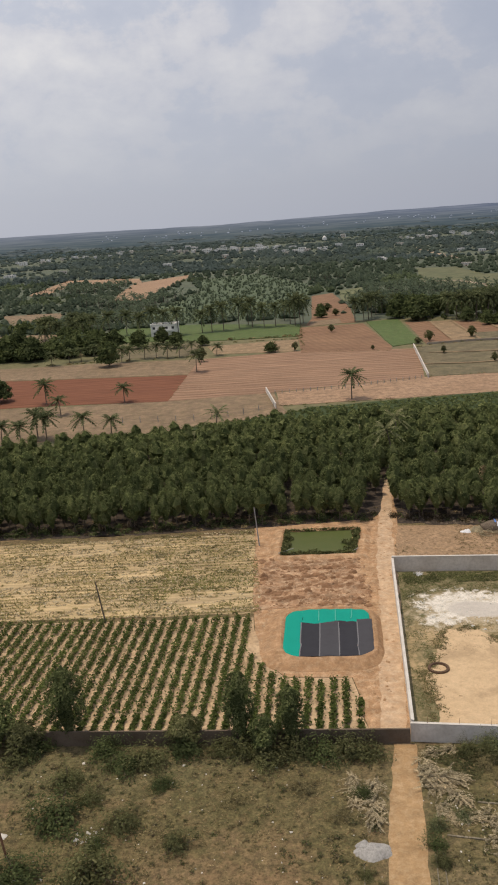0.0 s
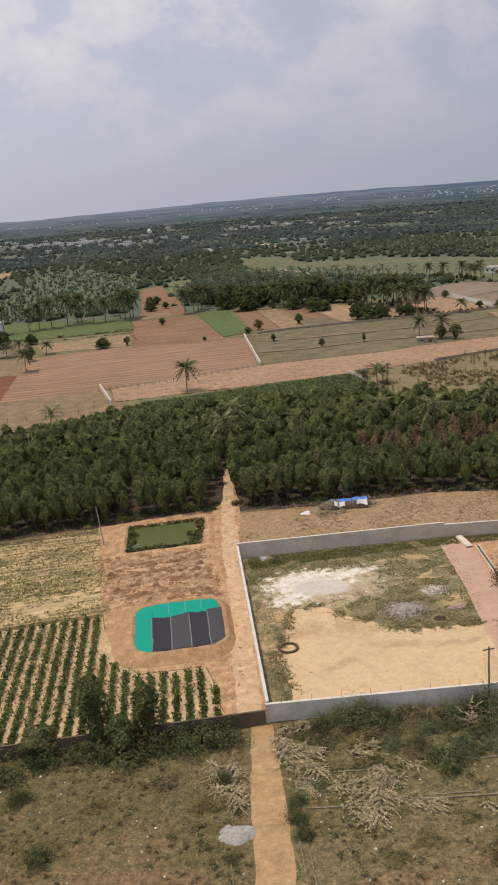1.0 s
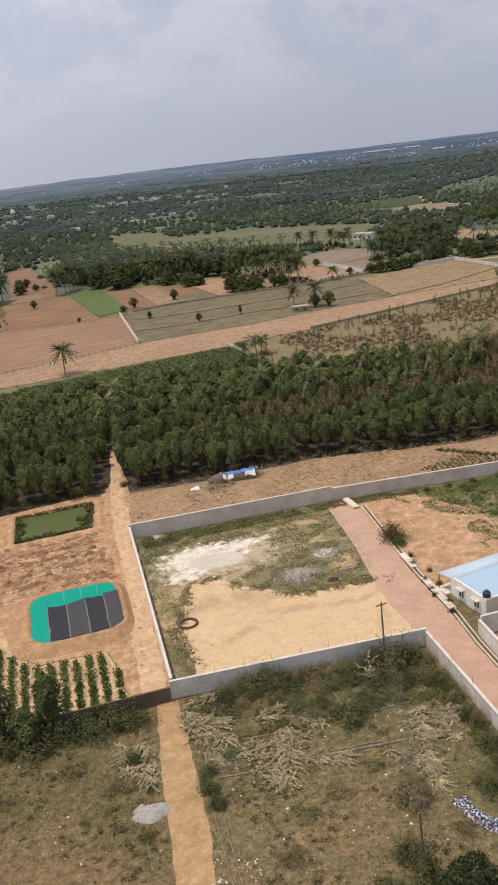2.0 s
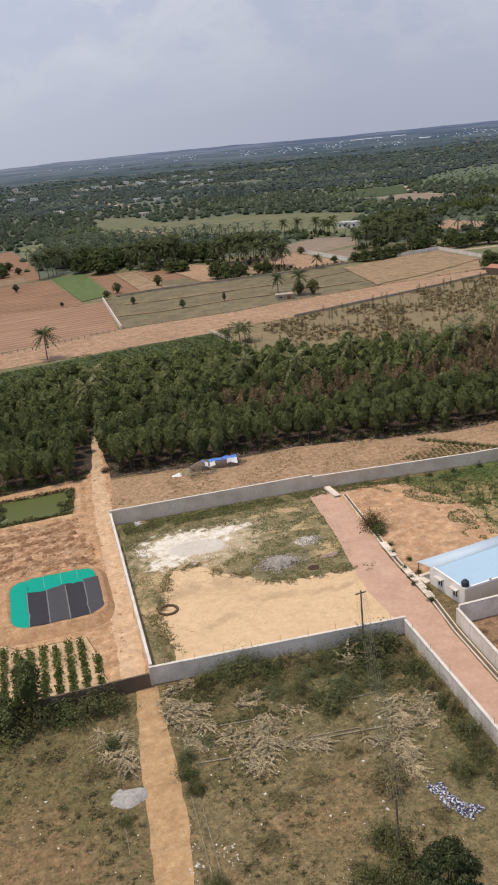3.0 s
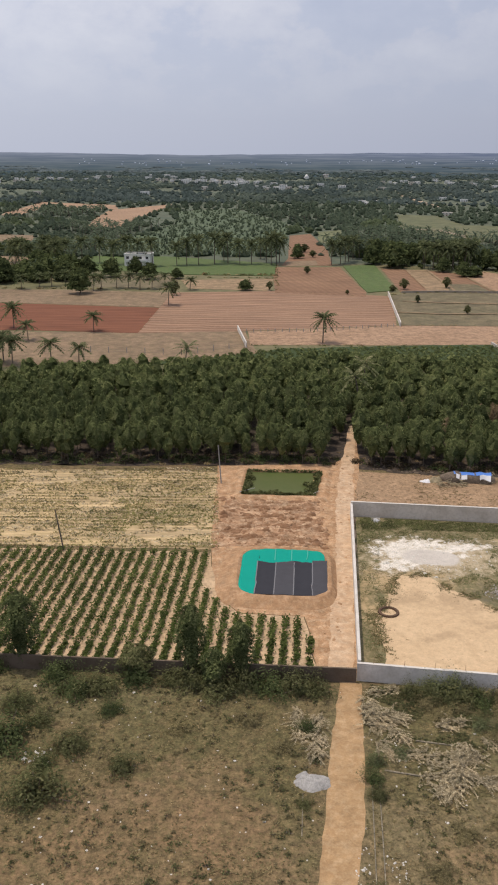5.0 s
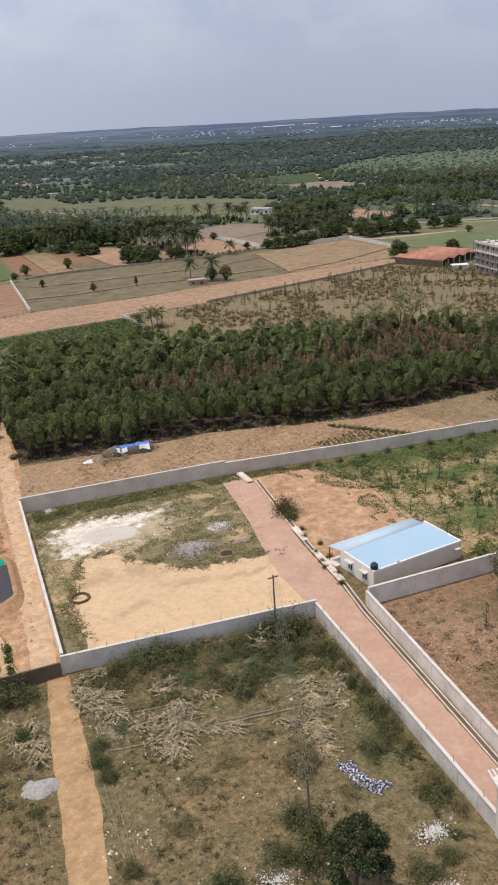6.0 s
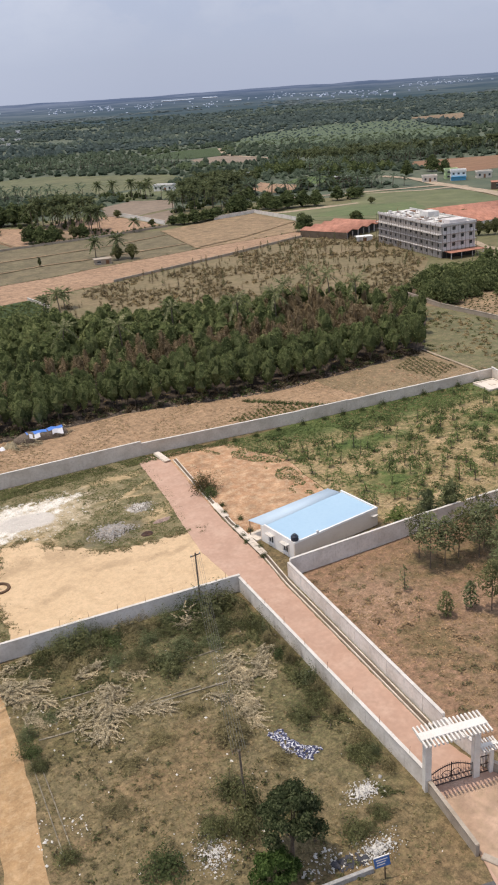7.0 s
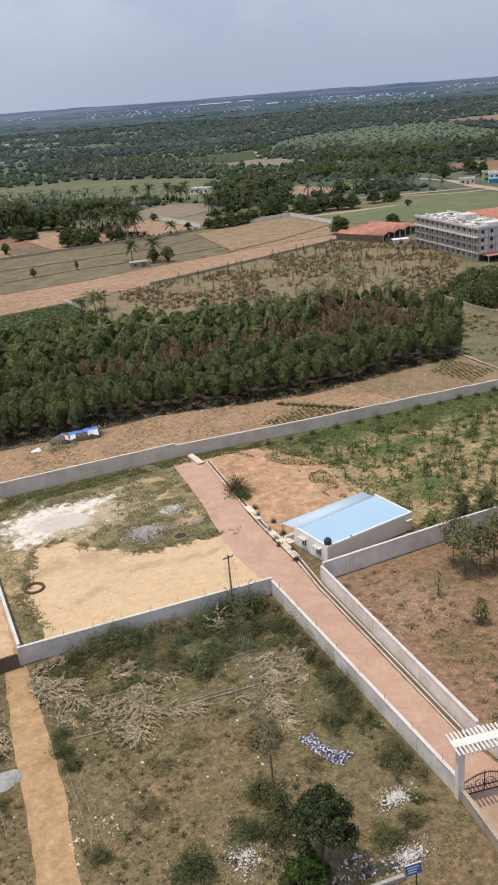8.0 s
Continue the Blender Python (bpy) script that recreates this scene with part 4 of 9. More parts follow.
field("field", [(88.5, 351), (99, 352), (103, 421), (93.5, 422)], TAN_FIELD, 0.09, "pale bare plot")
field("field", [(99.5, 352), (115, 352), (116, 407), (103.5, 420)], BROWN_FIELD, 0.06, "brown fallow plot")
field("field", [(97, 351.5), (114, 350), (114, 372), (100, 374)], OLIVE_FIELD, 0.12, "olive corner of a fallow plot")
field("field", [(115.5, 355), (121, 352), (138, 402), (130, 416), (116.5, 392)], ORANGE, 0.09, "orange bare plot")
field("field", [(122, 349), (150, 345), (183, 346), (184, 400), (160, 412), (140, 404)], PALE_FIELD, 0.05, "dry ground under the palms")
field("field", [(153, 352), (156, 369), (160, 405), (182, 402), (183, 353), (165, 347)], ORANGE, 0.1, "pale orange bare plot under palms")
field("field", [(186, 353), (188, 386), (212, 393), (197, 364)], GREY_FIELD, 0.1, "red-brown plot behind a white wall")
field("field", [(181, 404), (190, 390), (218, 401), (234, 432), (218, 452), (194, 440)], GREY_FIELD, 0.07, "grey-brown ploughed field")
field("field", [(-12, 361), (22, 354), (26, 391), (-16, 386)], TAN_FIELD, 0.06, "dry yellowish plot")
field("field", [(-60, 366), (-17, 362), (-17, 402), (-60, 408)], OLIVE_FIELD, 0.05, "green-brown plot under the palms")
field("field", [(-80, 425), (-33, 413), (-14, 404), (27, 399), (31, 446), (-27, 477), (-70, 480)], GREEN_FIELD, 0.2, "green crop field under coconut palms")
field("field", [(39, 469), (33, 438), (59, 438), (66, 514), (67, 619), (51, 605)], BROWN_FIELD, 0.07, "reddish bare field")
field("field", [(140, 657), (170, 823), (204, 808), (200, 700), (257, 690), (311, 576), (302, 532), (280, 518), (227, 505), (205, 525), (185, 560), (151, 585)], PASTURE, 0.1, "wide green-brown pasture")
field("field", [(73, 634), (93, 650), (80, 543), (66, 554)], MEADOW, 0.1, "olive patch behind the palms")
field("field", [(37, 455), (53, 460), (52, 439), (35, 434)], PALE_FIELD, 0.12, "pale yellow plot")
field("field", [(205, 490), (240, 500), (275, 515), (265, 470), (245, 440), (225, 445)], MEADOW, 0.05, "green ground round the long shed")
field("field", [(224.5, 304), (228.5, 341), (236, 331), (274, 326), (299, 357), (315, 339), (334, 307), (310, 262), (284, 262), (250, 272), (232, 290)], MEADOW, 0.12, "wide olive-green meadow")
field("field", [(236, 305), (262, 318), (290, 300), (275, 276), (250, 284)], MEADOW_GREEN, 0.16, "greener patch of the meadow", amp=2.5, step=5)
field("field", [(276, 400), (285, 430), (308, 453), (308, 428), (312, 408), (293, 400)], ORANGE, 0.1, "orange bare plot")
field("field", [(312, 434), (337, 450), (348, 441), (342, 409), (318, 408)], GREEN_FIELD, 0.12, "small green crop plot")
field("field", [(383, 771), (455, 804), (485, 785), (427, 687), (394, 694)], LOW_GREEN, 0.3, "far dark green crop", amp=2, step=9)
field("field", [(390, 679), (427, 685), (427, 606), (391, 590), (374, 641)], GREY_FIELD, 0.15, "far grey-brown ploughed field", amp=2, step=9)
field("field", [(904, 948), (999, 932), (832, 776), (855, 867)], PALE_FIELD, 0.3, "far pale field among woods", amp=4, step=15)
ribbon("far_track", [(480, 774), (437, 697), (426, 658), (419, 587)], [6, 6, 5, 4], FAR_TRACK, 0.4, "far pale earth track", "track", amp=0.8, step=9)
ribbon("far_track", [(262, 1306), (250, 1100), (240, 948)], [9, 9, 9], FAR_TRACK, 0.4, "far pale earth track", "track", amp=0.8, step=15)
ribbon("far_track", [(140, 660), (166, 650), (172, 610), (170, 570)], [5, 5, 5, 4], FAR_TRACK, 0.4, "far pale earth track", "track", amp=0.8, step=9)
ribbon("meadow_path", [(229, 335), (236, 329.5), (255, 325), (274, 321)], [2, 5, 5, 3], FAR_TRACK, 0.2, "pale bare path along the meadow", "path", amp=0.8, step=4)
ribbon("meadow_path", [(300, 345), (322, 326), (345, 318)], [2, 3, 3], FAR_TRACK, 0.2, "pale bare path along the meadow", "path", amp=0.8, step=4)
field("field", [(-105, 878), (-48, 982), (-65, 729), (-76, 662), (-102, 688)], ORANGE, 0.2, "far orange bare field", amp=3, step=15)
field("field", [(-195, 798), (-200, 1019), (-108, 962), (-97, 885), (-174, 935), (-178, 796)], ORANGE, 0.2, "far orange bare strip of field", amp=3, step=15)
field("field", [(-169, 609), (-124, 604), (-114, 532), (-146, 541)], PALE_FIELD, 0.2, "far brown fallow field", amp=2, step=9)
field("field", [(404, 423), (396, 366), (470, 350), (520, 390), (464, 430), (433, 449)], BROWN_FIELD, 0.1, "far red-brown field")
field("field", [(-170, 420), (-95, 410), (-90, 470), (-180, 500)], PALE_FIELD, 0.1, "far fallow field")
field("field", [(150, 166), (154, 150), (200, 140), (215, 178), (175, 176)], PALE_FIELD, 0.05, "dry field behind a block wall")
field("field", [(155.5, 162), (175, 150.5), (202, 140), (185, 108), (154.8, 110), (155, 145)], TAN_FIELD, 0.09, "dry tan field with young plants behind the block wall")
field("strip_margin", [(97, 127.2), (113, 126), (125, 126.8), (122.5, 105), (113, 107.0), (100, 109), (96, 118)], STRIP_GRASS, 0.06, "brown-olive dry grass on the strip beside the wall", amp=1.6)
ribbon("strip_bund", [(125.4, 126.9), (124, 118), (122.4, 108), (121.8, 105.4)], [0.6, 0.6, 0.6, 0.6], FAR_TRACK, 0.25, "low earth bund beside the seedling bed", "bund", amp=0.15, step=1.5)
field("dry_pasture", [(125.2, 126.6), (146.5, 147), (142, 169), (160, 166), (156, 150), (154.5, 118), (150, 96), (121.5, 98), (122, 105)], DRY_PASTURE, 0.045, "dry olive pasture beside the plantation", amp=0.8)
field("scrub_lot", [(76, 216), (83, 247), (123, 251), (205, 267), (214, 240), (196, 196), (160, 167), (142, 169), (108, 185)], surface("dry_brushland", (0.19, 0.155, 0.088), (0.235, 0.178, 0.105), 0.06, (0.14, 0.125, 0.062), 0.7, bump=0.15, bscale=1.0), 0.04, "brushland of dry grass and young trees", "brushland")

# ---------------------------------------------------------------- the farm and the lots near the camera
field("dry_crop_field", [(-70, 147), (0.5, 143), (-0.5, 111), (-70, 117)], DRY_CROP, 0.03, "yellowed stubble field with thin green rows")
field("vegetable_bed", [(-70, 115.5), (-1, 110), (-0.5, 99), (2.5, 93), (10.5, 92), (10.8, 80), (-70, 88)], CROP_SOIL, 0.04, "pale soil of a vegetable field")
field("farm_dirt", [(0, 146), (21, 146), (24, 150), (27.5, 168), (28.6, 168), (26, 146), (21.5, 123), (15.2, 80), (10.8, 80.2), (10.6, 92), (2.5, 93.2), (-0.5, 99), (-1, 112)], FARM_DIRT, 0.06, "pale red earth of the farm yard and track", amp=0.35)
field("turned_earth", [(1.2, 130), (16.5, 129.5), (15.4, 112), (-0.2, 112)], TURNED, 0.1, "freshly turned red earth in heaps", amp=0.7, step=1.5)
field("ploughed_strip", [(22.5, 143), (42, 139), (60, 138), (87, 127.5), (113, 126), (125, 126.8), (122, 104.9), (82, 111.8), (53.5, 118.3), (22, 123)], STRIP, 0.03, "strip of dry ploughed earth along the wall")
field("lot_ground", [(15.2, 79), (43.4, 73.6), (45, 76), (51, 98), (54, 117.8), (21.2, 122.3)], LOT, 0.04, "walled lot of yellow sand, weeds and spilt white lime", "lot", amp=0.05)
field("sand_patch", [(18.4, 79.4), (30, 77), (43.3, 74.6), (45, 77), (48, 89), (46.4, 90.0), (43.6, 90.4), (41, 91.2), (37.5, 91.6), (34.8, 93.2), (32.6, 96.0), (30.4, 98.4), (28, 102.6), (24.6, 102.4), (22.6, 99.0), (21.4, 95.8), (19.2, 91), (19.0, 85)], SAND, 0.062, "bare yellow sand in the walled lot", "sand", amp=0.6, step=0.7)
field("red_road", [(36.0, 28.0), (37.45, 31.6), (39.1, 38.4), (41.8, 58), (43.8, 73.7), (44.2, 77), (44.6, 84), (46.2, 91), (48.8, 101), (51.6, 115.2), (54.2, 116.6), (55.7, 112), (53.0, 98), (51.2, 88.5), (49.7, 77.5), (48.25, 71), (46.1, 57.5), (43.9, 43.5), (44.3, 37.2), (45.3, 33.5), (47.2, 27.6)], RED_ROAD, 0.08, "reddish earth road between compound walls", "road", amp=0.14, step=0.6)
ribbon("footpath", [(7.4, 40), (9.0, 50.8), (10.6, 57.8), (12.3, 67.6), (14.1, 78.2)], [3.2, 3.2, 3.3, 3.2, 2.3], PATH_DIRT, 0.06, "ochre dirt track through the scrub", "track", amp=0.25, step=0.8)
ribbon("farm_track", [(13.4, 79.5), (15.6, 95), (18.2, 109), (20.2, 124), (23.0, 142), (25.6, 155), (28.2, 169)], [2.6, 3.0, 3.0, 3.0, 2.6, 2.0, 1.6], TRACK_DIRT, 0.10, "pale worn earth track beside the lot wall", "track", amp=0.5)
field("dirt_yard", [(55.5, 116), (66.5, 112), (70, 100), (66.8, 84), (52, 84), (52.2, 97)], DIRT_YARD, 0.05, "orange bare yard beside the house")
field("weedy_field", [(66.5, 113.2), (82, 111.4), (121.4, 104.9), (118, 95), (113, 80), (112, 72), (68, 71), (67, 84), (70, 100)], WEED_FIELD, 0.05, "green weedy field with dry patches")
field("brown_lot", [(50, 72), (69, 70), (125, 64), (125, 20), (52, 20), (45.3, 41)], BROWN_LOT, 0.03, "dry brown lot of cut grass")
field("gate_apron", [(36.4, 28.2), (37.5, 31.6), (39.0, 37.2), (43.2, 35.9), (44.5, 35.6), (45.5, 33.2), (47.2, 27.8)], APRON, 0.10, "dusty beige ground before the gate", "ground", amp=0.15, step=0.8)
field("asphalt_road", [(20, 27.5), (33, 30.4), (39, 28.4), (60, 22), (60, 14), (20, 19)], ASPHALT, 0.06, "edge of a grey asphalt road", "road", amp=0.2)


# ---------------------------------------------------------------- walls
def wall_run(name, pts, height, mat, cap, label, thick=0.22, post=3.0, steps=(), coping=True):
    """A compound wall: panels between piers, with a coping. steps: extra height for each stretch."""
    top = thing(name, label, "wall", kind="structure")
    for i, (p, q) in enumerate(zip(pts, pts[1:])):
        m, L = along(p, q)
        h = height + (steps[i] if steps else 0)
        n = max(1, round(L / post))
        for k in range(n):
            a, b = L * k / n, L * (k + 1) / n
            part("panel", box(a + 0.13, b - 0.13, -thick / 2, thick / 2, -0.2, h, 0.0, m), mat, top)
        bm = bmesh.new()
        for k in range(n + 1):
            a = L * k / n
            add_box(bm, a - 0.14, a + 0.14, -thick / 2 - 0.03, thick / 2 + 0.03, -0.2, h + 0.01, 0.0, m)
        part("pier", bm, mat, top)
        if coping:
            part("coping", box(-0.1, L + 0.1, -thick / 2 - 0.06, thick / 2 + 0.06, h + 0.004, h + 0.07, 0.0, m), cap, top, "pale mortar coping")
    return top


SW, SE, NW = (15.0, 78.6), (43.5, 73.5), (20.9, 122.6)
wall_run("wall_lot_west", [(15.2, 79.2), NW], 2.15, WHITEWASH, COPING, "long whitewashed compound wall of the sand lot")
wall_run("wall_lot_south", [SW, SE], 2.15, WHITEWASH, COPING, "grey rendered compound wall with pale coping")
wall_run("wall_north", [NW, (53.4, 117.9), (81.3, 111.6), (90.3, 110.0), (99.3, 108.5), (108.3, 106.9), (121.6, 104.7)], 2.1, CONCRETE, COPING, "long beige boundary wall with small steps in its top", steps=(0.35, 0, 0.05, -0.05, -0.15, -0.25))
wall_run("wall_north_end", [(121.6, 104.7), (118.0, 95.0), (115.0, 87)], 2.1, CONCRETE, COPING, "beige boundary wall turning the corner of the field")
wall_run("wall_road_west", [SE, (38.9, 38.6)], 1.9, WHITEWASH, COPING, "stained white wall along the red road")
wall_run("wall_road_west_low", [(38.85, 38.1), (37.2, 31.6)], 1.1, BLOCKWORK, BLOCKWORK, "low pale block wall outside the gate")
wall_run("wall_road_east", [(49.7, 72.1), (44.8, 42.5)], 2.0, WHITEWASH, COPING, "cream wall along the red road")
wall_run("wall_road_east_low", [(44.6, 37.0), (45.6, 33.5), (47.8, 28.0)], 0.9, BLOCKWORK, BLOCKWORK, "low pale wall outside the gate")
wall_run("wall_house", [(50.0, 72.1), (69, 70.2), (83, 68.3), (115, 64)], 2.4, WHITEWASH, COPING, "grey wall between the house and the brown lot")
wall_run("wall_farm", [(-70, 87.4), (-31, 82.9), (14.6, 78.25)], 1.75, BROWN_WALL, BROWN_WALL, "dark earthy block wall of the vegetable field", coping=False)
wall_run("wall_field_far", [(69.3, 343), (60.7, 277)], 1.6, WHITEWASH, COPING, "white wall between ploughed fields", post=6)
wall_run("wall_field_corner", [(6.7, 272), (8.6, 246)], 1.5, WHITEWASH, COPING, "short white wall at a field corner", post=5)
wall_run("wall_brush_corner", [(81.8, 247), (82.5, 231)], 1.2, CONCRETE, COPING, "short grey wall beside the brushland", post=5)
wall_run("wall_block_east", [(157.5, 166), (154.2, 150), (154, 118)], 1.1, BLOCKWORK, BLOCKWORK, "grey block wall around a dry field", post=4)
wall_run("wall_meadow", [(205, 340.5), (228, 342), (224, 304)], 1.5, WHITEWASH, COPING, "white wall along the meadow", post=7)
wall_run("wall_plot_far", [(185, 397), (184.4, 350)], 1.8, WHITE, COPING, "white wall of a red plot", post=7)

wall_run("wall_pasture", [(76, 348.5), (94, 350), (121, 347), (151, 342.5), (182, 343)], 0.8, BLOCKWORK, BLOCKWORK, "low grey stone wall along the pasture", post=9)

# ---------------------------------------------------------------- plantation
PLANT = [(-75, 150.5), (-47.7, 150), (-23, 147.8), (1, 147.5), (22, 146), (29, 144.5), (43, 140.5), (59, 139.3), (87, 129), (113, 128), (124, 125.5), (146, 147),
         (139, 170), (131, 175), (108, 184.5), (82, 196), (67, 212), (43, 217), (12, 216), (-34, 209), (-59, 200), (-75, 197)]
PLANT_PALMS = [(31, 178, 7.0), (64, 175, 7.4), (103.7, 164.7, 8.0), (112.3, 162, 8.4), (132.7, 167, 8.6), (134.8, 159.5, 7.6), (135, 179, 7.6), (90, 172, 7.4), (77.2, 209, 7.2), (34, 188, 7.2), (-8, 205, 7.2), (75, 168, 7.2), (120, 170, 7.6)]
PATH_GAP = [(22.8, 143), (25, 156), (28, 170)]


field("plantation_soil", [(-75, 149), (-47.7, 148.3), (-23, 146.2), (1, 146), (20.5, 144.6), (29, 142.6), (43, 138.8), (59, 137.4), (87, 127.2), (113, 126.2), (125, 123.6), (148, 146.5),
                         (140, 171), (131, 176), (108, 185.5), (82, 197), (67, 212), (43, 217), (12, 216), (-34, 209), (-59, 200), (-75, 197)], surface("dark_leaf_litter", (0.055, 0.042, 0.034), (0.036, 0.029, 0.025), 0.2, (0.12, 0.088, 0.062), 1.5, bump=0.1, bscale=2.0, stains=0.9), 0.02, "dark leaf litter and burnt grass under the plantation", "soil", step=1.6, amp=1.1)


def build_plantation():
    spots = scatter(PLANT, 2.6, 11, 0.38, lambda x, y: segment_distance(x, y, PATH_GAP) < 1.5 or any(math.hypot(x - px, y - py) < 2.0 for px, py, _ in PLANT_PALMS), turn=-6)
    temps = [sapling(100 + i, n=340, spread=1.5, leaf=0.168, base=0.24, inner=0.72, dome=True) for i in range(9)]
    rough = [sapling(150 + i, n=125, spread=1.55, leaf=0.255, base=0.34, inner=0.78, dome=True) for i in range(7)]
    thin = [sapling(200 + i, n=200, spread=1.2, leaf=0.17, base=0.22, inner=0.5, dome=True) for i in range(4)]
    front = [(-75, 150.5), (-47.7, 150), (-23, 147.8), (1, 147.5), (22, 146), (29, 144.5), (43, 140.5), (59, 139.3), (87, 129), (113, 128), (124, 125.5)]
    spots.sort(key=lambda p: segment_distance(p[0], p[1], front))
    g = np.random.default_rng(3)

    def dryness(x, y):
        k = sum(a * math.exp(-((x - cx) / rx) ** 2 - ((y - cy) / ry) ** 2) for cx, cy, rx, ry, a in ((60, 161, 7, 7, 0.9), (76, 154, 9, 6, 1.0), (94, 155, 9, 7, 0.7), (110, 147, 8, 8, 0.6), (123, 149, 10, 11, 1.1), (124, 166, 12, 8, 1.0)))
        return min(0.92, k * (1.15 + 1.2 * noise.noise((x * 0.11, y * 0.13, 0))))

    kinds = [plant_thing("plantation_tree", t, (BARK, LEAF_PLANT), "slim young plantation tree with dense green leaves", "tree", Matrix.Translation((x, y, 0)), "plantation trees")
             for t, (x, y) in zip(temps, spots[:9])]
    for i, (x, y) in enumerate(spots[9:290]):
        s = g.uniform(0.75, 1.15)
        ob = copy_thing(kinds[i % 9], Matrix.Translation((x, y, 0)) @ Matrix.Rotation(g.uniform(0, 6.28), 4, "Z"))
        ob.scale = (s, s, s * g.uniform(0.9, 1.1))
    green, back, dry = [], [], []
    for x, y in spots[290:]:
        s = g.uniform(0.72, 1.18)
        row = (x, y, s, s * g.uniform(0.85, 1.12) * (0.8 if y > 205 else 1.0))
        (dry if g.uniform() < dryness(x, y) else green if segment_distance(x, y, front) < 32 else back).append(row)
    stuff_of("plantation", temps, green, [BARK, LEAF_PLANT], "dense plantation of slim young green trees", "plantation")
    stuff_of("plantation_rear", rough, back, [BARK, LEAF_PLANT], "rear part of the dense young plantation", "plantation")
    stuff_of("dry_saplings", thin, dry, [BARK, LEAF_DRY], "withered brown saplings among the plantation", "plantation")


build_plantation()


# ---------------------------------------------------------------- covered farm pond
def superellipse(cx, cy, rx, ry, turn, n=64, p=5.0):
    out = []
    for k in range(n):
        a = 2 * math.pi * k / n
        c, s = math.cos(a), math.sin(a)
        x = rx * math.copysign(abs(c) ** (2 / p), c)
        y = ry * math.copysign(abs(s) ** (2 / p), s)
        t = radians(turn)
        out.append((cx + x * math.cos(t) - y * math.sin(t), cy + x * math.sin(t) + y * math.cos(t)))
    return out


def ring_loft(name, loops, mat, close=True):
    """Faces between loops of the same number of points, the last one filled."""
    bm = bmesh.new()
    rings = [[bm.verts.new(p) for p in lp] for lp in loops]
    n = len(rings[0])
    for a, b in zip(rings, rings[1:]):
        for k in range(n):
            bm.faces.new((a[k], a[(k + 1) % n], b[(k + 1) % n], b[k]))
    if close:
        bm.faces.new(rings[-1])
    return bm


def build_cover_pond():
    tank = thing("covered_pond", "square pond on an earth bank under teal and black shade nets", "pond")
    levels = [(1.32, -0.08), (1.28, 0.10), (1.17, 0.50), (1.07, 0.86), (1.0, 0.92), (0.93, 0.66)]
    loops = []
    for k, z in levels:
        lp = superellipse(8.75 - 2.6 * max(0, k - 1), 102.7, 6.15 * k, 6.9 * k, -6, 80, 4.5)
        loops.append([(x + 0.25 * noise.noise((x * 0.5, y * 0.5, z)), y + 0.25 * noise.noise((x * 0.5, y * 0.5, 5 + z)), z + 0.10 * noise.noise((x * 0.6, y * 0.6, 2)) * (1 if z > 0 else 0)) for x, y in lp])
    part("earth_bank", ring_loft("earth_bank", loops, BANK, False), BANK, tank, "smooth red earth bank")
    # corner points of the net: bilinear patch
    c00, c10, c11, c01 = Vector((2.3, 96.8)), Vector((13.9, 95.6)), Vector((15.3, 108.7)), Vector((3.6, 110.0))

    def at(u, v, lift=0.0):
        a, b = abs(2 * u - 1), abs(2 * v - 1)
        hem = max(a, b)
        k = hem / max(1e-6, (a ** 11 + b ** 11) ** (1 / 11))
        u, v = 0.5 + (u - 0.5) * k, 0.5 + (v - 0.5) * k
        p = (c00 * (1 - u) * (1 - v) + c10 * u * (1 - v) + c11 * u * v + c01 * (1 - u) * v)
        sag = -0.32 * math.sin(math.pi * u) * math.sin(math.pi * v)
        rip = 0.07 * noise.noise((p.x * 0.55, p.y * 0.55, 4)) + 0.04 * math.sin(u * 40 + 3 * v)
        edge = 0.12 * (noise.noise((p.x * 0.8, p.y * 0.8, 8))) if min(u, v, 1 - u, 1 - v) < 0.02 else 0
        return (p.x + edge, p.y + edge, 0.95 + sag + rip * 0.6 + lift - 0.16 * hem ** 10)

    def sheet(name, u0, u1, v0, v1, mat, label, lift=0.0, nu=8, nv=12, wavy=0.0):
        V, F = [], []
        for i in range(nu + 1):
            for j in range(nv + 1):
                u = u0 + (u1 - u0) * i / nu
                top = v1 + wavy * math.sin(u * 11 + 1.0) * 0.5
                V.append(at(u, v0 + (top - v0) * j / nv, lift))
        for i in range(nu):
            for j in range(nv):
                a = i * (nv + 1) + j
                F.append((a, a + nv + 1, a + nv + 2, a + 1))
        return part(name, grown(name, V, F, [mat], smooth=True), None, tank, label)

    sheet("teal_net", 0.0, 0.195, 0.0, 1.0, TEAL, "teal shade net")
    us = [0.195, 0.39, 0.585, 0.775, 0.955]
    for i in range(4):
        sheet("teal_net", us[i], us[i + 1] + (0.0 if i < 3 else 0.02), 0.64, 1.0, TEAL, "teal shade net")
    us = [0.19, 0.405, 0.62, 0.83, 1.0]
    for i in range(4):
        sheet("dark_net", us[i], us[i + 1], 0.0, 0.71 if i < 3 else 0.77, NET_B if i in (1, 3) else NET_A, "charcoal shade net", 0.03, 8, 12, 0.05)
    for u, v0, v1, mt in [(0.405, 0, 0.70, SEAM), (0.62, 0, 0.70, SEAM), (0.83, 0, 0.70, SEAM), (0.19, 0, 0.7, SEAM), (0.39, 0.74, 1, TEAL_SEAM), (0.585, 0.74, 1, TEAL_SEAM), (0.775, 0.78, 1, TEAL_SEAM)]:
        Q = []
        for j in range(10):
            a, b = v0 + (v1 - v0) * j / 10, v0 + (v1 - v0) * (j + 1) / 10
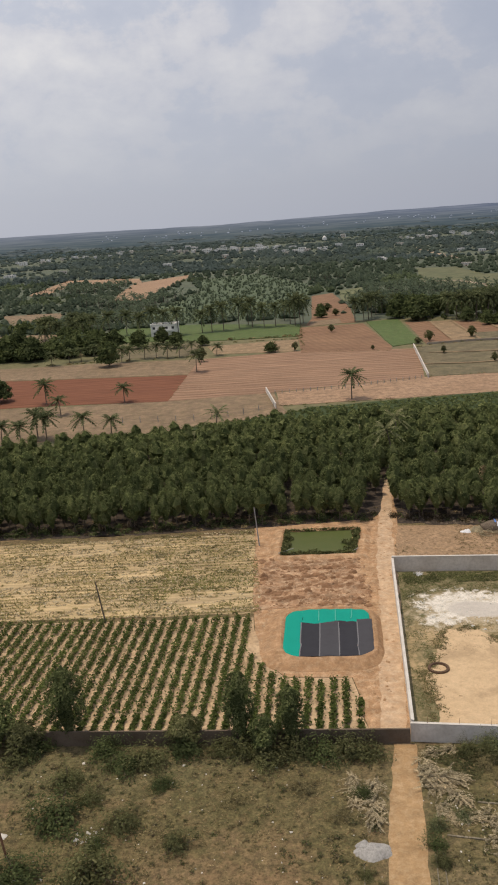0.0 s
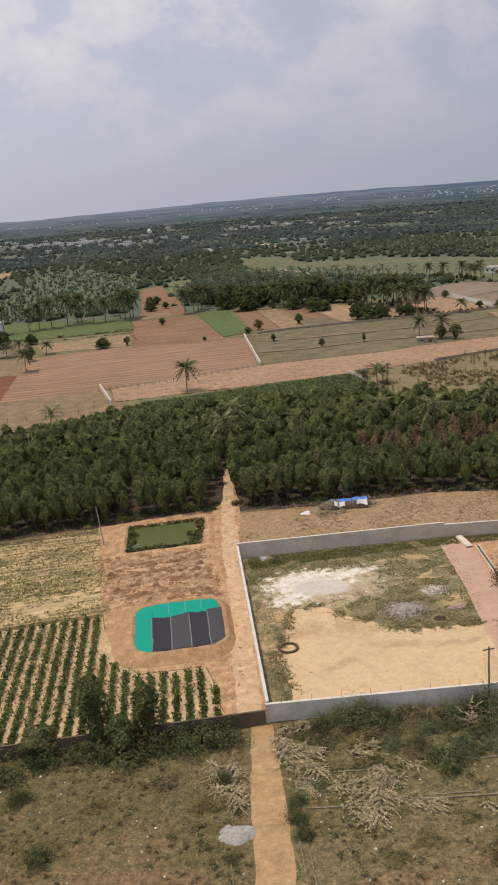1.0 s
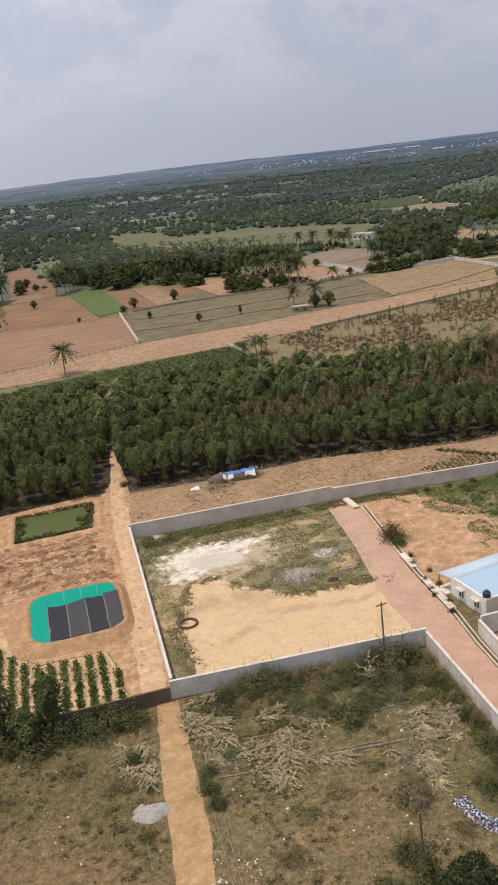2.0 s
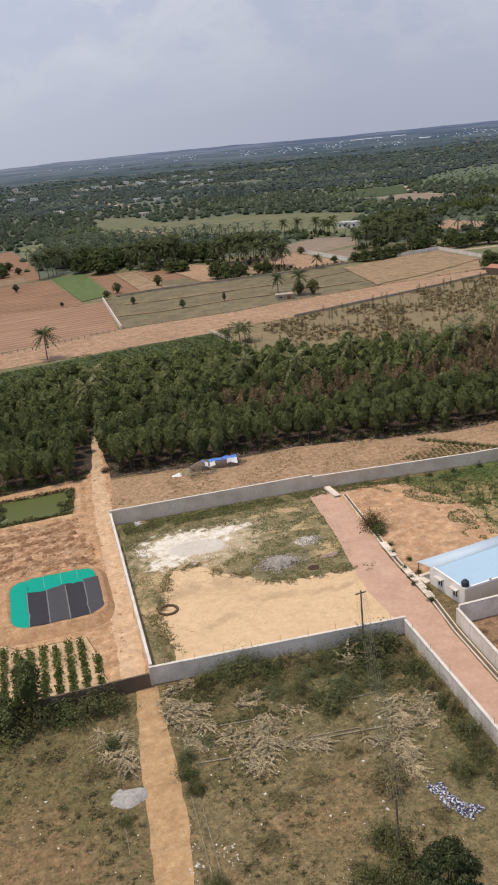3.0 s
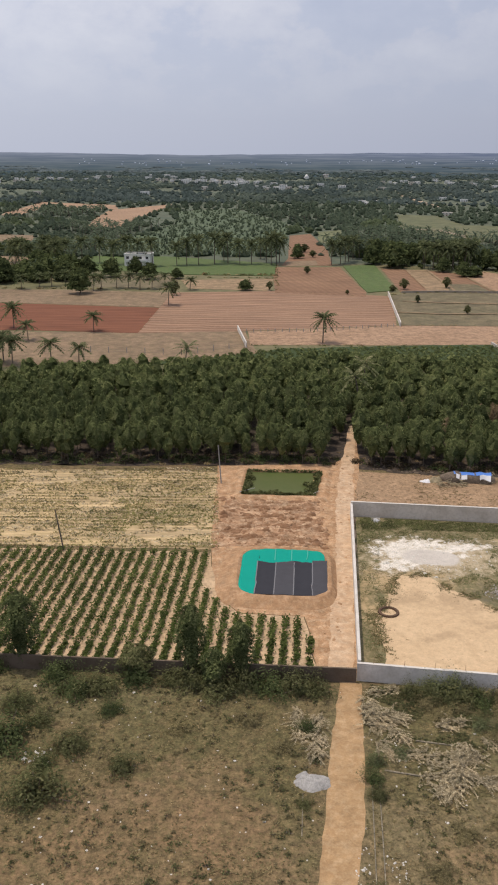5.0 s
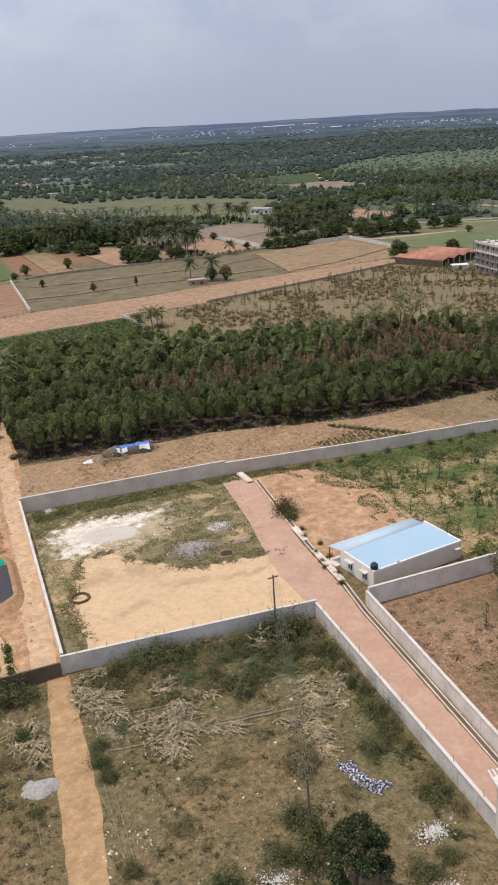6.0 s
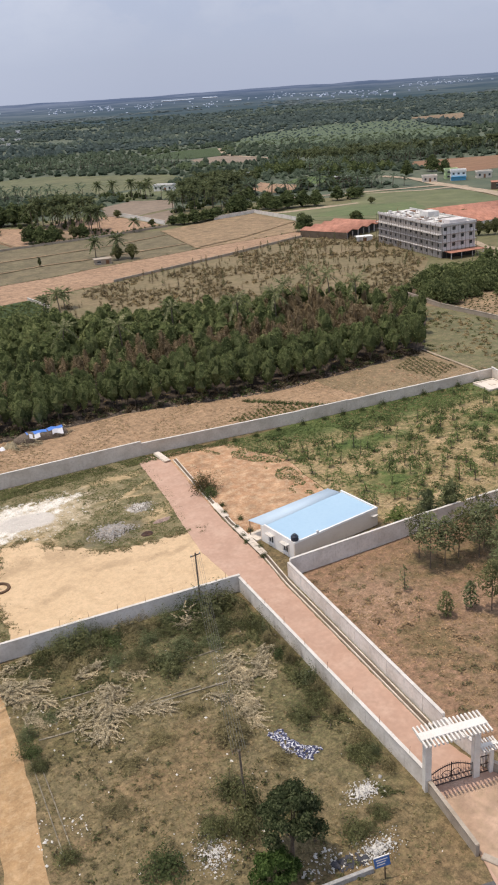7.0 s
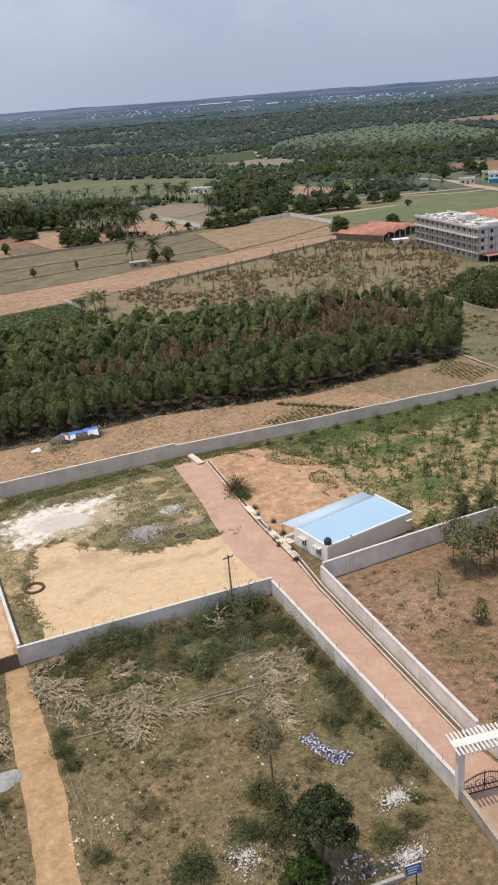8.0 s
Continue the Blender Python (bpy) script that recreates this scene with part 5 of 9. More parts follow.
            Q.append((at(u - 0.006, a, 0.05), at(u + 0.006, a, 0.05), at(u + 0.006, b, 0.05), at(u - 0.006, b, 0.05)))
        part("seam", quads_mesh("seam", Q, [mt]), None, tank)


build_cover_pond()


# ---------------------------------------------------------------- open pond
def build_pond():
    pond = thing("open_pond", "small green farm pond with reedy edges and earth banks", "pond")
    pts = [(4.0, 131.3), (16.2, 130.2), (18.6, 141.2), (5.3, 142.2)]
    inner = ragged(pts, 1.2, 0.35)
    cx = sum(p[0] for p in inner) / len(inner)
    cy = sum(p[1] for p in inner) / len(inner)
    loops = []
    for k, z in ((1.34, 0.0), (1.2, 0.45), (1.08, 0.5), (1.0, 0.2), (0.97, 0.12)):
        loops.append([(cx + (x - cx) * k, cy + (y - cy) * k, z + 0.1 * noise.noise((x, y, k))) for x, y in inner])
    part("bank", ring_loft("bank", loops, FARM_DIRT, False), FARM_DIRT, pond, "red earth bank")
    bm = bmesh.new()
    bm.faces.new([bm.verts.new((x, y, 0.2)) for x, y in inner])
    bmesh.ops.triangulate(bm, faces=bm.faces[:])
    part("water", bm, WATER, pond, "still green water with algae")
    g = np.random.default_rng(21)
    P = []
    for _ in range(2600):
        side = (0, 0, 1, 1, 3, 3, 2)[g.integers(0, 7)]
        a, b = np.array(pts[side]), np.array(pts[(side + 1) % 4])
        w = (2.3, 2.4, 0.15, 1.7)[side]
        p = a + (b - a) * g.uniform()
        inw = (np.array((cx, cy)) - p)
        p = p + inw / np.linalg.norm(inw) * g.uniform(0, max(0.1, w * (0.5 + noise.noise((p[0] * 0.5, p[1] * 0.5, 0)))))
        P.append((p[0], p[1], g.uniform(0.25, 0.75)))
    part("reeds", quads_mesh("reeds", leaf_quads(np.array(P), 0.2, 0.1, 2.8, g), [LEAF_LOTGRASS]), None, pond, "olive green reeds")
    for a, b in (((3.6, 131.8), (6.2, 133.4)), ((15.6, 130.5), (16.9, 131.7))):
        part("plank", rod((*a, 0.55), (*b, 0.6), 0.07), GRANITE, pond)


build_pond()


# ---------------------------------------------------------------- vegetable rows
def build_rows():
    g = np.random.default_rng(5)
    d = np.array((0.114, 0.9935))
    poly = [(-70, 115), (-1.2, 110), (-1.6, 99), (1.8, 92.6), (10.6, 91.2), (10.8, 80.4), (-70, 88.6)]
    heads = []
    for k in range(6):
        P = np.stack([g.normal(0, 0.22, 34), g.normal(0, 0.18, 34), np.abs(g.normal(0.24, 0.10, 34)) + 0.05], axis=1)
        heads.append(quads_mesh("plant", leaf_quads(P, 0.27, 0.6, 1.3, g), [LEAF_CROP]))
    count = 0
    for i in range(-50, 17):
        x0 = -12.0 + 1.5 * i
        P, singles = [], []
        v = 80.0
        while v < 117:
            s = v - 85.6
            x, y = x0 + d[0] * s, 85.6 + d[1] * s
            if inside(x, y, poly) and g.uniform() > 0.05 and noise.noise((x * 0.35, y * 0.25, 2)) > -0.62:
                if y < 86.4 and count < 300:
                    singles.append((x, y))
                    count += 1
                else:
                    k = 26
                    w = 0.25 + 0.08 * noise.noise((x, y, 1))
                    P.append(np.stack([x + g.normal(0, w, k), y + g.normal(0, 0.26, k), np.abs(g.normal(0.34, 0.16, k)) + 0.05], axis=1))
            v += 0.48
        if len(P) + len(singles) > 3:
            row = thing("crop_row", "row of leafy green vegetable plants in pale soil", "crop row", Matrix.Translation((x0, 85.6, 0)), "vegetable rows")
            if P:
                C = np.concatenate(P) - np.array((x0, 85.6, 0))
                tagged(part("foliage_strip", quads_mesh("foliage_strip", leaf_quads(C, 0.24, 0.6, 1.3, g), [LEAF_CROP]), None, row), kind="stuff")
            for x, y in singles:
                ob = part("plant", heads[g.integers(6)], None, row)
                ob.matrix_basis = Matrix.Translation((x - x0, y - 85.6, 0)) @ Matrix.Rotation(g.uniform(0, 6.28), 4, "Z")


build_rows()


def build_stubble():
    """Thin broken lines of green in the dry field."""
    g = np.random.default_rng(6)
    P = []
    for j in range(30):
        y0 = 113.5 + j * 1.1 + 0.2 * math.sin(j * 7)
        x = -68.0
        while x < 0:
            y = y0 - 0.05 * (x + 34) + g.normal(0, 0.12)
            x += g.uniform(0.05, 0.17)
            if noise.noise((x * 0.09, y * 0.16, 7)) + 0.8 * noise.noise((x * 0.6, j * 3.7, 1)) > -0.12 and y < 145.5:
                P.append((x, y + g.normal(0, 0.14), 0.12 + 0.14 * g.uniform()))
    P = np.array(P)
    tagged(new("stubble_plants", quads_mesh("stubble_plants", leaf_quads(P, 0.22, 0.9, 1.8, g), [LEAF_STUBBLE])), "thin rows of half dry green plants", "crop", kind="stuff")
    P = []
    for _ in range(9000):
        x, y = g.normal(-9, 7), g.normal(122, 7)
        if -25 < x < -0.5 and 112 < y < 142 and noise.noise((x * 0.15, y * 0.15, 5)) > -0.1:
            P.append((x, y, 0.06 + 0.1 * g.uniform()))
    tagged(new("stubble_weeds", quads_mesh("stubble_weeds", leaf_quads(np.array(P), 0.14, 1.0, 1.8, g), [LEAF_GREEN_STUBBLE])), "fresh green weeds in a corner of the dry field", "weeds", kind="stuff")
    P = []
    for _ in range(22000):
        x, y = g.uniform(-68, 0), g.uniform(112.5, 145)
        if noise.noise((x * 0.12, y * 0.7, 3)) > -0.05:
            P.append((x, y, 0.08))
    tagged(new("stubble_straw", quads_mesh("stubble_straw", leaf_quads(np.array(P), 0.2, 1.2, 2.2, g), [BRUSH])), "pale straw lying on the dry field", "straw", kind="stuff")


build_stubble()


def clods(name, poly, n, size, mat, label, seed, z=0.05, flat=0.6):
    """Lumps of earth, stone or litter, each a small uneven block."""
    g = np.random.default_rng(seed)
    xs, ys = [p[0] for p in poly], [p[1] for p in poly]
    base = np.array([(-1, -1, 0), (1, -1, 0), (1, 1, 0), (-1, 1, 0), (-0.6, -0.6, 1), (0.6, -0.7, 1), (0.7, 0.6, 1), (-0.6, 0.7, 1)], dtype=np.float32)
    faces = np.array([(4, 5, 6, 7), (0, 1, 5, 4), (1, 2, 6, 5), (2, 3, 7, 6), (3, 0, 4, 7)])
    V, F = [], []
    while len(V) < n:
        x, y = g.uniform(min(xs), max(xs)), g.uniform(min(ys), max(ys))
        if not inside(x, y, poly):
            continue
        s = size * g.lognormal(0, 0.45)
        b = (base + g.normal(0, 0.18, base.shape)) * np.array((s, s * g.uniform(0.6, 1.2), s * flat * g.uniform(0.5, 1.2)))
        a = g.uniform(0, 6.28)
        c, sn = math.cos(a), math.sin(a)
        R = np.array(((c, -sn, 0), (sn, c, 0), (0, 0, 1)))
        F.append(faces + 8 * len(V))
        V.append(b @ R.T + np.array((x, y, z - 0.02)))
    return tagged(new(name, grown(name, np.concatenate(V), np.concatenate(F), [mat])), label[0], label[1], kind="stuff")


def mound(name, cx, cy, rx, ry, h, mat, label, category, seed, rough=0.25, n=22):
    """A heap with an uneven surface."""
    V, F = [(cx, cy, h)], []
    rings = 6
    for r in range(1, rings + 1):
        k = r / rings
        for i in range(n):
            a = 2 * math.pi * i / n
            wob = 1 + 0.28 * noise.noise((math.cos(a) * 1.3 + seed, math.sin(a) * 1.3, seed))
            x, y = cx + rx * k * wob * math.cos(a), cy + ry * k * wob * math.sin(a)
            z = h * (1 - k * k) * (1 + rough * 2 * noise.noise((x * 1.7, y * 1.7, seed))) - (0.08 if r == rings else 0)
            V.append((x, y, z))
    T = [(0, 1 + i, 1 + (i + 1) % n) for i in range(n)]
    for r in range(rings - 1):
        for i in range(n):
            a, b = 1 + r * n + i, 1 + r * n + (i + 1) % n
            T += [(a, a + n, b + n), (a, b + n, b)]
    return tagged(new(name, grown(name, V, T, [mat], smooth=False)), label, category)


gm = np.random.default_rng(52)
for i, (x, y) in enumerate(scatter([(0.8, 129.6), (16.4, 129.2), (15.0, 113), (0.2, 113)], 2.9, 53, 0.5)):
    mound("earth_mound", x, y, gm.uniform(0.8, 2.1), gm.uniform(0.4, 0.9), gm.uniform(0.2, 0.45), DAMP if i % 6 else TURNED, "low mound of turned red-brown earth", "earth mound", i + 1.3, 0.6)
clods("earth_clods", [(0.5, 131), (17, 130), (16, 111), (-0.5, 111)], 260, 0.2, DAMP, ("dark damp clods of red earth", "clods"), 34, 0.1)
clods("earth_clods", [(0.5, 131), (17, 130), (16, 111), (-0.5, 111)], 700, 0.16, TURNED, ("pale clods of red earth", "clods"), 31, 0.1)
clods("strip_clods", [(23, 142), (60, 137), (113, 125.5), (130, 106), (82, 112.2), (54, 118.8), (22.5, 123.4)], 2600, 0.13, STRIP, ("dry clods on the ploughed strip", "clods"), 32, 0.04)
clods("track_clods", [(15.5, 140), (26, 146), (20, 118), (14.5, 84), (11.4, 84), (16, 112)], 350, 0.11, FARM_DIRT, ("clods on the farm track", "clods"), 33, 0.06)

# ---------------------------------------------------------------- sand lot
ringm = ring_loft("well_ring", [[(21.1 + r * math.cos(2 * math.pi * k / 28), 92.7 + r * math.sin(2 * math.pi * k / 28), z + 0.03 * noise.noise((k * 0.7, r, 0))) for k in range(28)] for r, z in ((1.35, -0.02), (1.27, 0.26), (1.0, 0.28), (0.9, 0.05))], IRON, False)
tagged(new("well_ring", bm_mesh("well_ring", ringm, surface("wet_dark_earth", (0.10, 0.06, 0.04), (0.14, 0.085, 0.055), 1.5, (0.07, 0.045, 0.03), 6))), "dark low ring of earth round a filled pit", "pit ring")


def stone_heap(name, cx, cy, rx, ry, h, n, size, mats, label, seed):
    """Broken stones lying over a low core, two tones mixed, thinning out at the foot."""
    g = np.random.default_rng(seed)
    base = np.array([(-1, -1, -0.5), (1, -1, -0.5), (1, 1, -0.5), (-1, 1, -0.5), (-0.6, -0.6, 1), (0.6, -0.7, 1), (0.7, 0.6, 1), (-0.6, 0.7, 1)], dtype=np.float32)
    faces = np.array([(4, 5, 6, 7), (0, 1, 5, 4), (1, 2, 6, 5), (2, 3, 7, 6), (3, 0, 4, 7)])
    V, F, pick = [], [], []
    for i in range(n):
        k, a = min(1.3, abs(g.normal(0, 0.55))), g.uniform(0, 6.28)
        wob = 1 + 0.35 * noise.noise((math.cos(a) * 1.4 + seed, math.sin(a) * 1.4, 0))
        x, y = cx + rx * k * wob * math.cos(a), cy + ry * k * wob * math.sin(a)
        z = h * max(0.0, 1 - k * k) * (1 + 0.6 * noise.noise((x * 1.2, y * 1.2, seed)))
        s = size * g.lognormal(0, 0.4)
        R = np.array(Matrix.Rotation(g.uniform(0, 6.28), 3, "Z") @ Matrix.Rotation(g.normal(0, 0.5), 3, "X"))
        V.append(((base + g.normal(0, 0.2, base.shape)) * np.array((s, s * g.uniform(0.5, 1.0), s * g.uniform(0.4, 0.9)))) @ R.T + np.array((x, y, z + 0.05)))
        F.append(faces + 8 * i)
        pick += [int(g.integers(len(mats)))] * 5
    return tagged(new(name, grown(name, np.concatenate(V), np.concatenate(F), mats, np.array(pick))), label, "rubble", kind="stuff")


# core painted dark so that gaps between the stones look shaded
mound("rubble_mound", 38.3, 96.8, 2.0, 1.5, 0.42, surface("rubble_gap_shade", (0.16, 0.14, 0.115), (0.12, 0.105, 0.085), 2.0, (0.22, 0.20, 0.17), 6), "core of a rubble heap, coloured dark as shade between the stones", "rubble heap", 4.2, 0.6)
stone_heap("rubble_stones", 38.3, 96.8, 2.5, 1.9, 0.46, 2300, 0.07, [RUBBLE, RUBBLE, GRANITE], "heap of broken grey and pale stones in the lot", 43)
mound("lime_mound", 44.4, 101.0, 1.5, 1.3, 0.16, RUBBLE, "low heap of pale lime gravel", "lime heap", 7.7, 0.4)
stone_heap("lime_gravel", 44.4, 101.0, 2.0, 1.5, 0.2, 700, 0.05, [RUBBLE, LIME], "pale gravel scattered over the lime heap", 46)
clods("lime_lumps_spilt", [(22.5, 112), (30, 114), (40, 111), (39, 105.5), (31, 101), (23.5, 104)], 420, 0.06, LIME, ("white lumps of spilt lime", "lime"), 42, 0.05, 0.7)
mound("burnt_mound", 41.6, 93.2, 1.0, 0.7, 0.35, surface("burnt_earth", (0.09, 0.05, 0.035), (0.05, 0.03, 0.025), 2.0), "small heap of burnt dark earth", "earth heap", 2.9, 0.5)
mound("brick_mound", 45.0, 95.3, 1.5, 0.6, 0.3, surface("brick_bits", (0.36, 0.26, 0.22), (0.28, 0.2, 0.17), 2.0), "small heap of broken brick", "rubble heap", 5.9, 0.5)


def lines_of(name, pts, r, mat, label, category):
    """One continuous cable."""
    V, F = [], []
    for p in pts:
        for k in range(4):
            a = math.pi / 2 * k
            V.append((p[0] + r * math.cos(a), p[1] - 0.4 * r * math.cos(a), p[2] + r * math.sin(a)))
    for i in range(len(pts) - 1):
        for k in range(4):
            F.append((i * 4 + k, i * 4 + (k + 1) % 4, i * 4 + 4 + (k + 1) % 4, i * 4 + 4 + k))
    return tagged(new(name, grown(name, V, F, [mat])), label, category)


# iron rods left standing in the coping of the walls
def wall_rods(p, q, h, n, seed):
    g = np.random.default_rng(seed)
    for k in range(n):
        s = (k + 0.5) / n
        x, y = p[0] + (q[0] - p[0]) * s, p[1] + (q[1] - p[1]) * s
        rodm = rod((x, y, h), (x + g.normal(0, 0.08), y + g.normal(0, 0.08), h + 0.75), 0.022, 0.018, 4)
        tagged(new("iron_rod", bm_mesh("iron_rod", rodm, RUST)), "bent rusty iron rod standing in a wall", "iron rod", "wall rods")


wall_rods(SW, SE, 2.2, 9, 1)
wall_rods(SE, (38.9, 38.6), 1.95, 8, 2)

box_on = thing("dark_trough", "dark wooden trough on the ground beside the wall", "trough", along((41.8, 75.0), (43.2, 75.2))[0])
part("body", box(0, 1.5, 0, 0.6, 0.05, 0.55, 0.03), RUST, box_on)


def drain_run():
    """A stone-lined channel along the road, partly roofed with slabs."""
    ch = thing("drain_channel", "narrow concrete drain with stone slabs beside the red road", "drain", kind="structure")
    pts = [(56.6, 112.6), (53.6, 98.0), (51.8, 88.5), (50.2, 77.5), (48.75, 71.0), (46.6, 57.5), (44.3, 43.5)]
    for p, q in zip(pts, pts[1:]):
        m, L = along(p, q)
        part("kerb", box(0, L, 0.2, 0.32, -0.1, 0.22, 0, m), CONCRETE, ch)
        part("kerb", box(0, L, -0.32, -0.2, -0.1, 0.18, 0, m), CONCRETE, ch)
        part("channel_floor", box(0, L, -0.2, 0.2, -0.1, 0.11, 0, m), BROWN_WALL, ch, "dark silted channel floor")
    g = np.random.default_rng(8)
    for (p, q, n) in (((51.6, 87.0), (50.3, 78.3), 8), ((52.9, 94.5), (52.1, 90.0), 2)):
        m, L = along(p, q)
        for k in range(n):
            a = L * k / n
            part("slab", box(a + 0.03, a + L / n - 0.03, -0.48, 0.48, 0.245, 0.30, 0.01, m), CONCRETE, ch, "grey concrete slab")
    return ch


drain_run()
culvert = thing("culvert_slab", "pale concrete slab bridging the drain", "slab", along((55.5, 116.7), (55.2, 111.2))[0])
part("slab", box(0, 4.4, -0.5, 0.5, 0.25, 0.38, 0.02), CONCRETE, culvert)
part("side_wall", box(0.1, 4.3, 0.42, 0.58, -0.1, 0.25, 0), CONCRETE, culvert)
part("side_wall", box(0.1, 4.3, -0.58, -0.42, -0.1, 0.25, 0), CONCRETE, culvert)

# bunker-like tarp shelter on the strip
def tarp_shelter():
    t = thing("hay_shelter", "low hay shelter covered with a blue and white tarpaulin", "shelter", along((40.9, 137.8), (48.0, 136.5))[0] @ Matrix.Diagonal((1.25, 1.15, 1.1, 1)))
    prof = [(-1.3, 0.0), (-1.25, 0.7), (-0.8, 1.25), (0, 1.35), (0.8, 1.15), (1.25, 0.7), (1.3, 0.0)]

    def vault(x0, x1, grow, wob, sel):
        V, F = [], []
        n = 7
        for i in range(n + 1):
            x = x0 + (x1 - x0) * i / n
            for (y, z) in sel:
                end = min(1.0, 0.45 + 0.5 * min(x - x0, x1 - x)) if sel is prof else 1.0
                V.append((x, y * grow * end + 0.3 * noise.noise((x, y, wob)), max(0, z * grow * end + 0.35 * noise.noise((x * 1.1, z, 4)))))
        k = len(sel)
        for i in range(n):
            for j in range(k - 1):
                F.append((i * k + j, i * k + j + 1, (i + 1) * k + j + 1, (i + 1) * k + j))
        return grown("sheet", V, F, [DARK])

    for nm, x0, x1, gr, wob, sel, mt, lb in (("hay", -1.6, 5.9, 0.98, 1, prof, BARK, "dark stacked brushwood"), ("tarpaulin", 0.2, 5.3, 1.03, 1, prof[2:6], TARP, "blue tarpaulin"),
                                             ("tarpaulin", 0.5, 2.0, 1.06, 1, prof[1:3], TARP_WHITE, "white tarpaulin"), ("tarpaulin", 3.7, 5.2, 1.06, 1, prof[1:3], TARP_WHITE, "white tarpaulin")):
        me = vault(x0, x1, gr, wob, sel)
        me.materials[0] = mt
        part(nm, me, None, t, lb)
    return t


tarp_shelter()
mound("hay_mound", 38.0, 137.2, 1.4, 1.0, 0.8, BRUSH, "heap of grey-brown hay under the trees", "hay heap", 3.3, 0.5)
mound("sack_mound", 36.2, 137.0, 1.1, 0.7, 0.45, TARP_WHITE, "small heap of pale sacks", "sacks", 6.1, 0.6)


# ---------------------------------------------------------------- the house with the blue roof
def build_house():
    m, L = along((52.5, 74.7), (66.3, 75.1))
    W, Hh, T = 7.1, 2.55, 0.2
    h = thing("house", "small cream house with a sky-blue flat roof", "house", m)
    part("wall", box(0, L, 0, T, -0.1, Hh - 0.25), CREAM, h)
    part("wall", box(0, L, W - T, W, -0.1, Hh - 0.25), CREAM, h)
    part("wall", box(L - T, L, T + 0.002, W - T - 0.002, -0.1, Hh - 0.25), CREAM, h)
    # west wall pieces round two windows
    ww = [(1.35, 2.35), (4.35, 5.35)]
    ys = [T, ww[0][0], ww[0][1], ww[1][0], ww[1][1], W - T]
    bm = bmesh.new()
    add_box(bm, 0, T, ys[0] + 0.002, ys[1], -0.1, Hh - 0.25)
    add_box(bm, 0, T, ys[2], ys[3], -0.1, Hh - 0.25)
    add_box(bm, 0, T, ys[4], ys[5] - 0.002, -0.1, Hh - 0.25)
    for a, b in ww:
        add_box(bm, 0, T, a, b, -0.1, 0.55)
        add_box(bm, 0, T, a, b, 1.65, Hh - 0.25)
    part("wall", bm, WHITE, h, "white front wall")
    for a, b in ww:
        w = part("window", box(0.08, 0.12, a, b, 0.55, 1.65), GLASS, h, "dark window")
        part("frame", box(-0.03, 0.07, a - 0.06, a + 0.05, 0.5, 1.7), WHITE, w)
        part("frame", box(-0.03, 0.07, b - 0.05, b + 0.06, 0.5, 1.7), WHITE, w)
        part("frame", box(-0.03, 0.07, (a + b) / 2 - 0.03, (a + b) / 2 + 0.03, 0.5, 1.7), WHITE, w)
        part("sunshade", box(-0.55, 0.0, a - 0.2, b + 0.2, 1.72, 1.82), COPING, w, "projecting sunshade slab")
        part("sill", box(-0.12, 0.0, a - 0.1, b + 0.1, 0.44, 0.5), WHITE, w)
    part("roof", box(T, L - T, T, W - 0.2, Hh - 0.35, Hh - 0.22), BLUE_ROOF, h, "sky-blue painted roof slab")
    part("parapet", box(-0.02, L + 0.02, -0.02, T, Hh - 0.25, Hh), WHITE, h)
    part("parapet", box(L - T, L + 0.02, T, W, Hh - 0.25, Hh), WHITE, h)
    part("parapet", box(-0.02, T, T, W - 0.75, Hh - 0.25, Hh), WHITE, h)
    me = grown("veranda_roof", [(0.15, 6.3, Hh - 0.20), (L - 0.3, 7.0, Hh - 0.20), (L - 0.7, 9.2, Hh - 0.26), (-0.5, 9.1, Hh - 0.26), (0.15, 6.3, Hh - 0.25), (L - 0.3, 7.0, Hh - 0.25), (L - 0.7, 9.2, Hh - 0.32), (-0.5, 9.1, Hh - 0.32)],
               [(0, 1, 2, 3), (7, 6, 5, 4), (0, 4, 5, 1), (1, 5, 6, 2), (2, 6, 7, 3), (3, 7, 4, 0)], [BLUE_SHEET])
    part("veranda_roof", me, None, h, "pale blue sheet roof over the veranda")
    for x in (-0.4, 3.0, 6.4, 9.8, 12.6):
        part("post", rod((x, 8.9, -0.1), (x, 8.9, Hh - 0.30), 0.05), IRON, h)
    part("veranda_floor", box(-0.7, L - 0.6, W, 9.3, -0.1, 0.2), CONCRETE, h)
    part("roof_vent", box(3.6, 3.9, 0.02, 0.18, Hh, Hh + 0.3), WHITE, h)
    part("wall_shade", box(L - 1.2, L - 0.3, -0.5, 0.0, 1.62, 1.72), COPING, h)
    part("door", box(9.0, 9.9, W, W + 0.04, 0.2, 2.1), RUST, h)
    tank = thing("water_tank", "black ribbed plastic water tank on the roof", "water tank", m @ Matrix.Translation((0.45, 0.5, Hh - 0.22)))
    prof = [(0.0, 0.0), (0.46, 0.0), (0.48, 0.15), (0.45, 0.2), (0.48, 0.3), (0.48, 0.45), (0.45, 0.5), (0.48, 0.6), (0.47, 0.78), (0.3, 0.95), (0.2, 0.98)]
    loops = [[(r * math.cos(2 * math.pi * k / 18), r * math.sin(2 * math.pi * k / 18), z) for k in range(18)] for r, z in prof[1:]]
    part("body", ring_loft("body", loops, BLACK_TANK), BLACK_TANK, tank)
    part("lid", ring_loft("lid", [[(r * math.cos(2 * math.pi * k / 14), r * math.sin(2 * math.pi * k / 14), z) for k in range(14)] for r, z in ((0.23, 0.96), (0.23, 1.05), (0.15, 1.09))], BLACK_TANK), BLACK_TANK, tank)
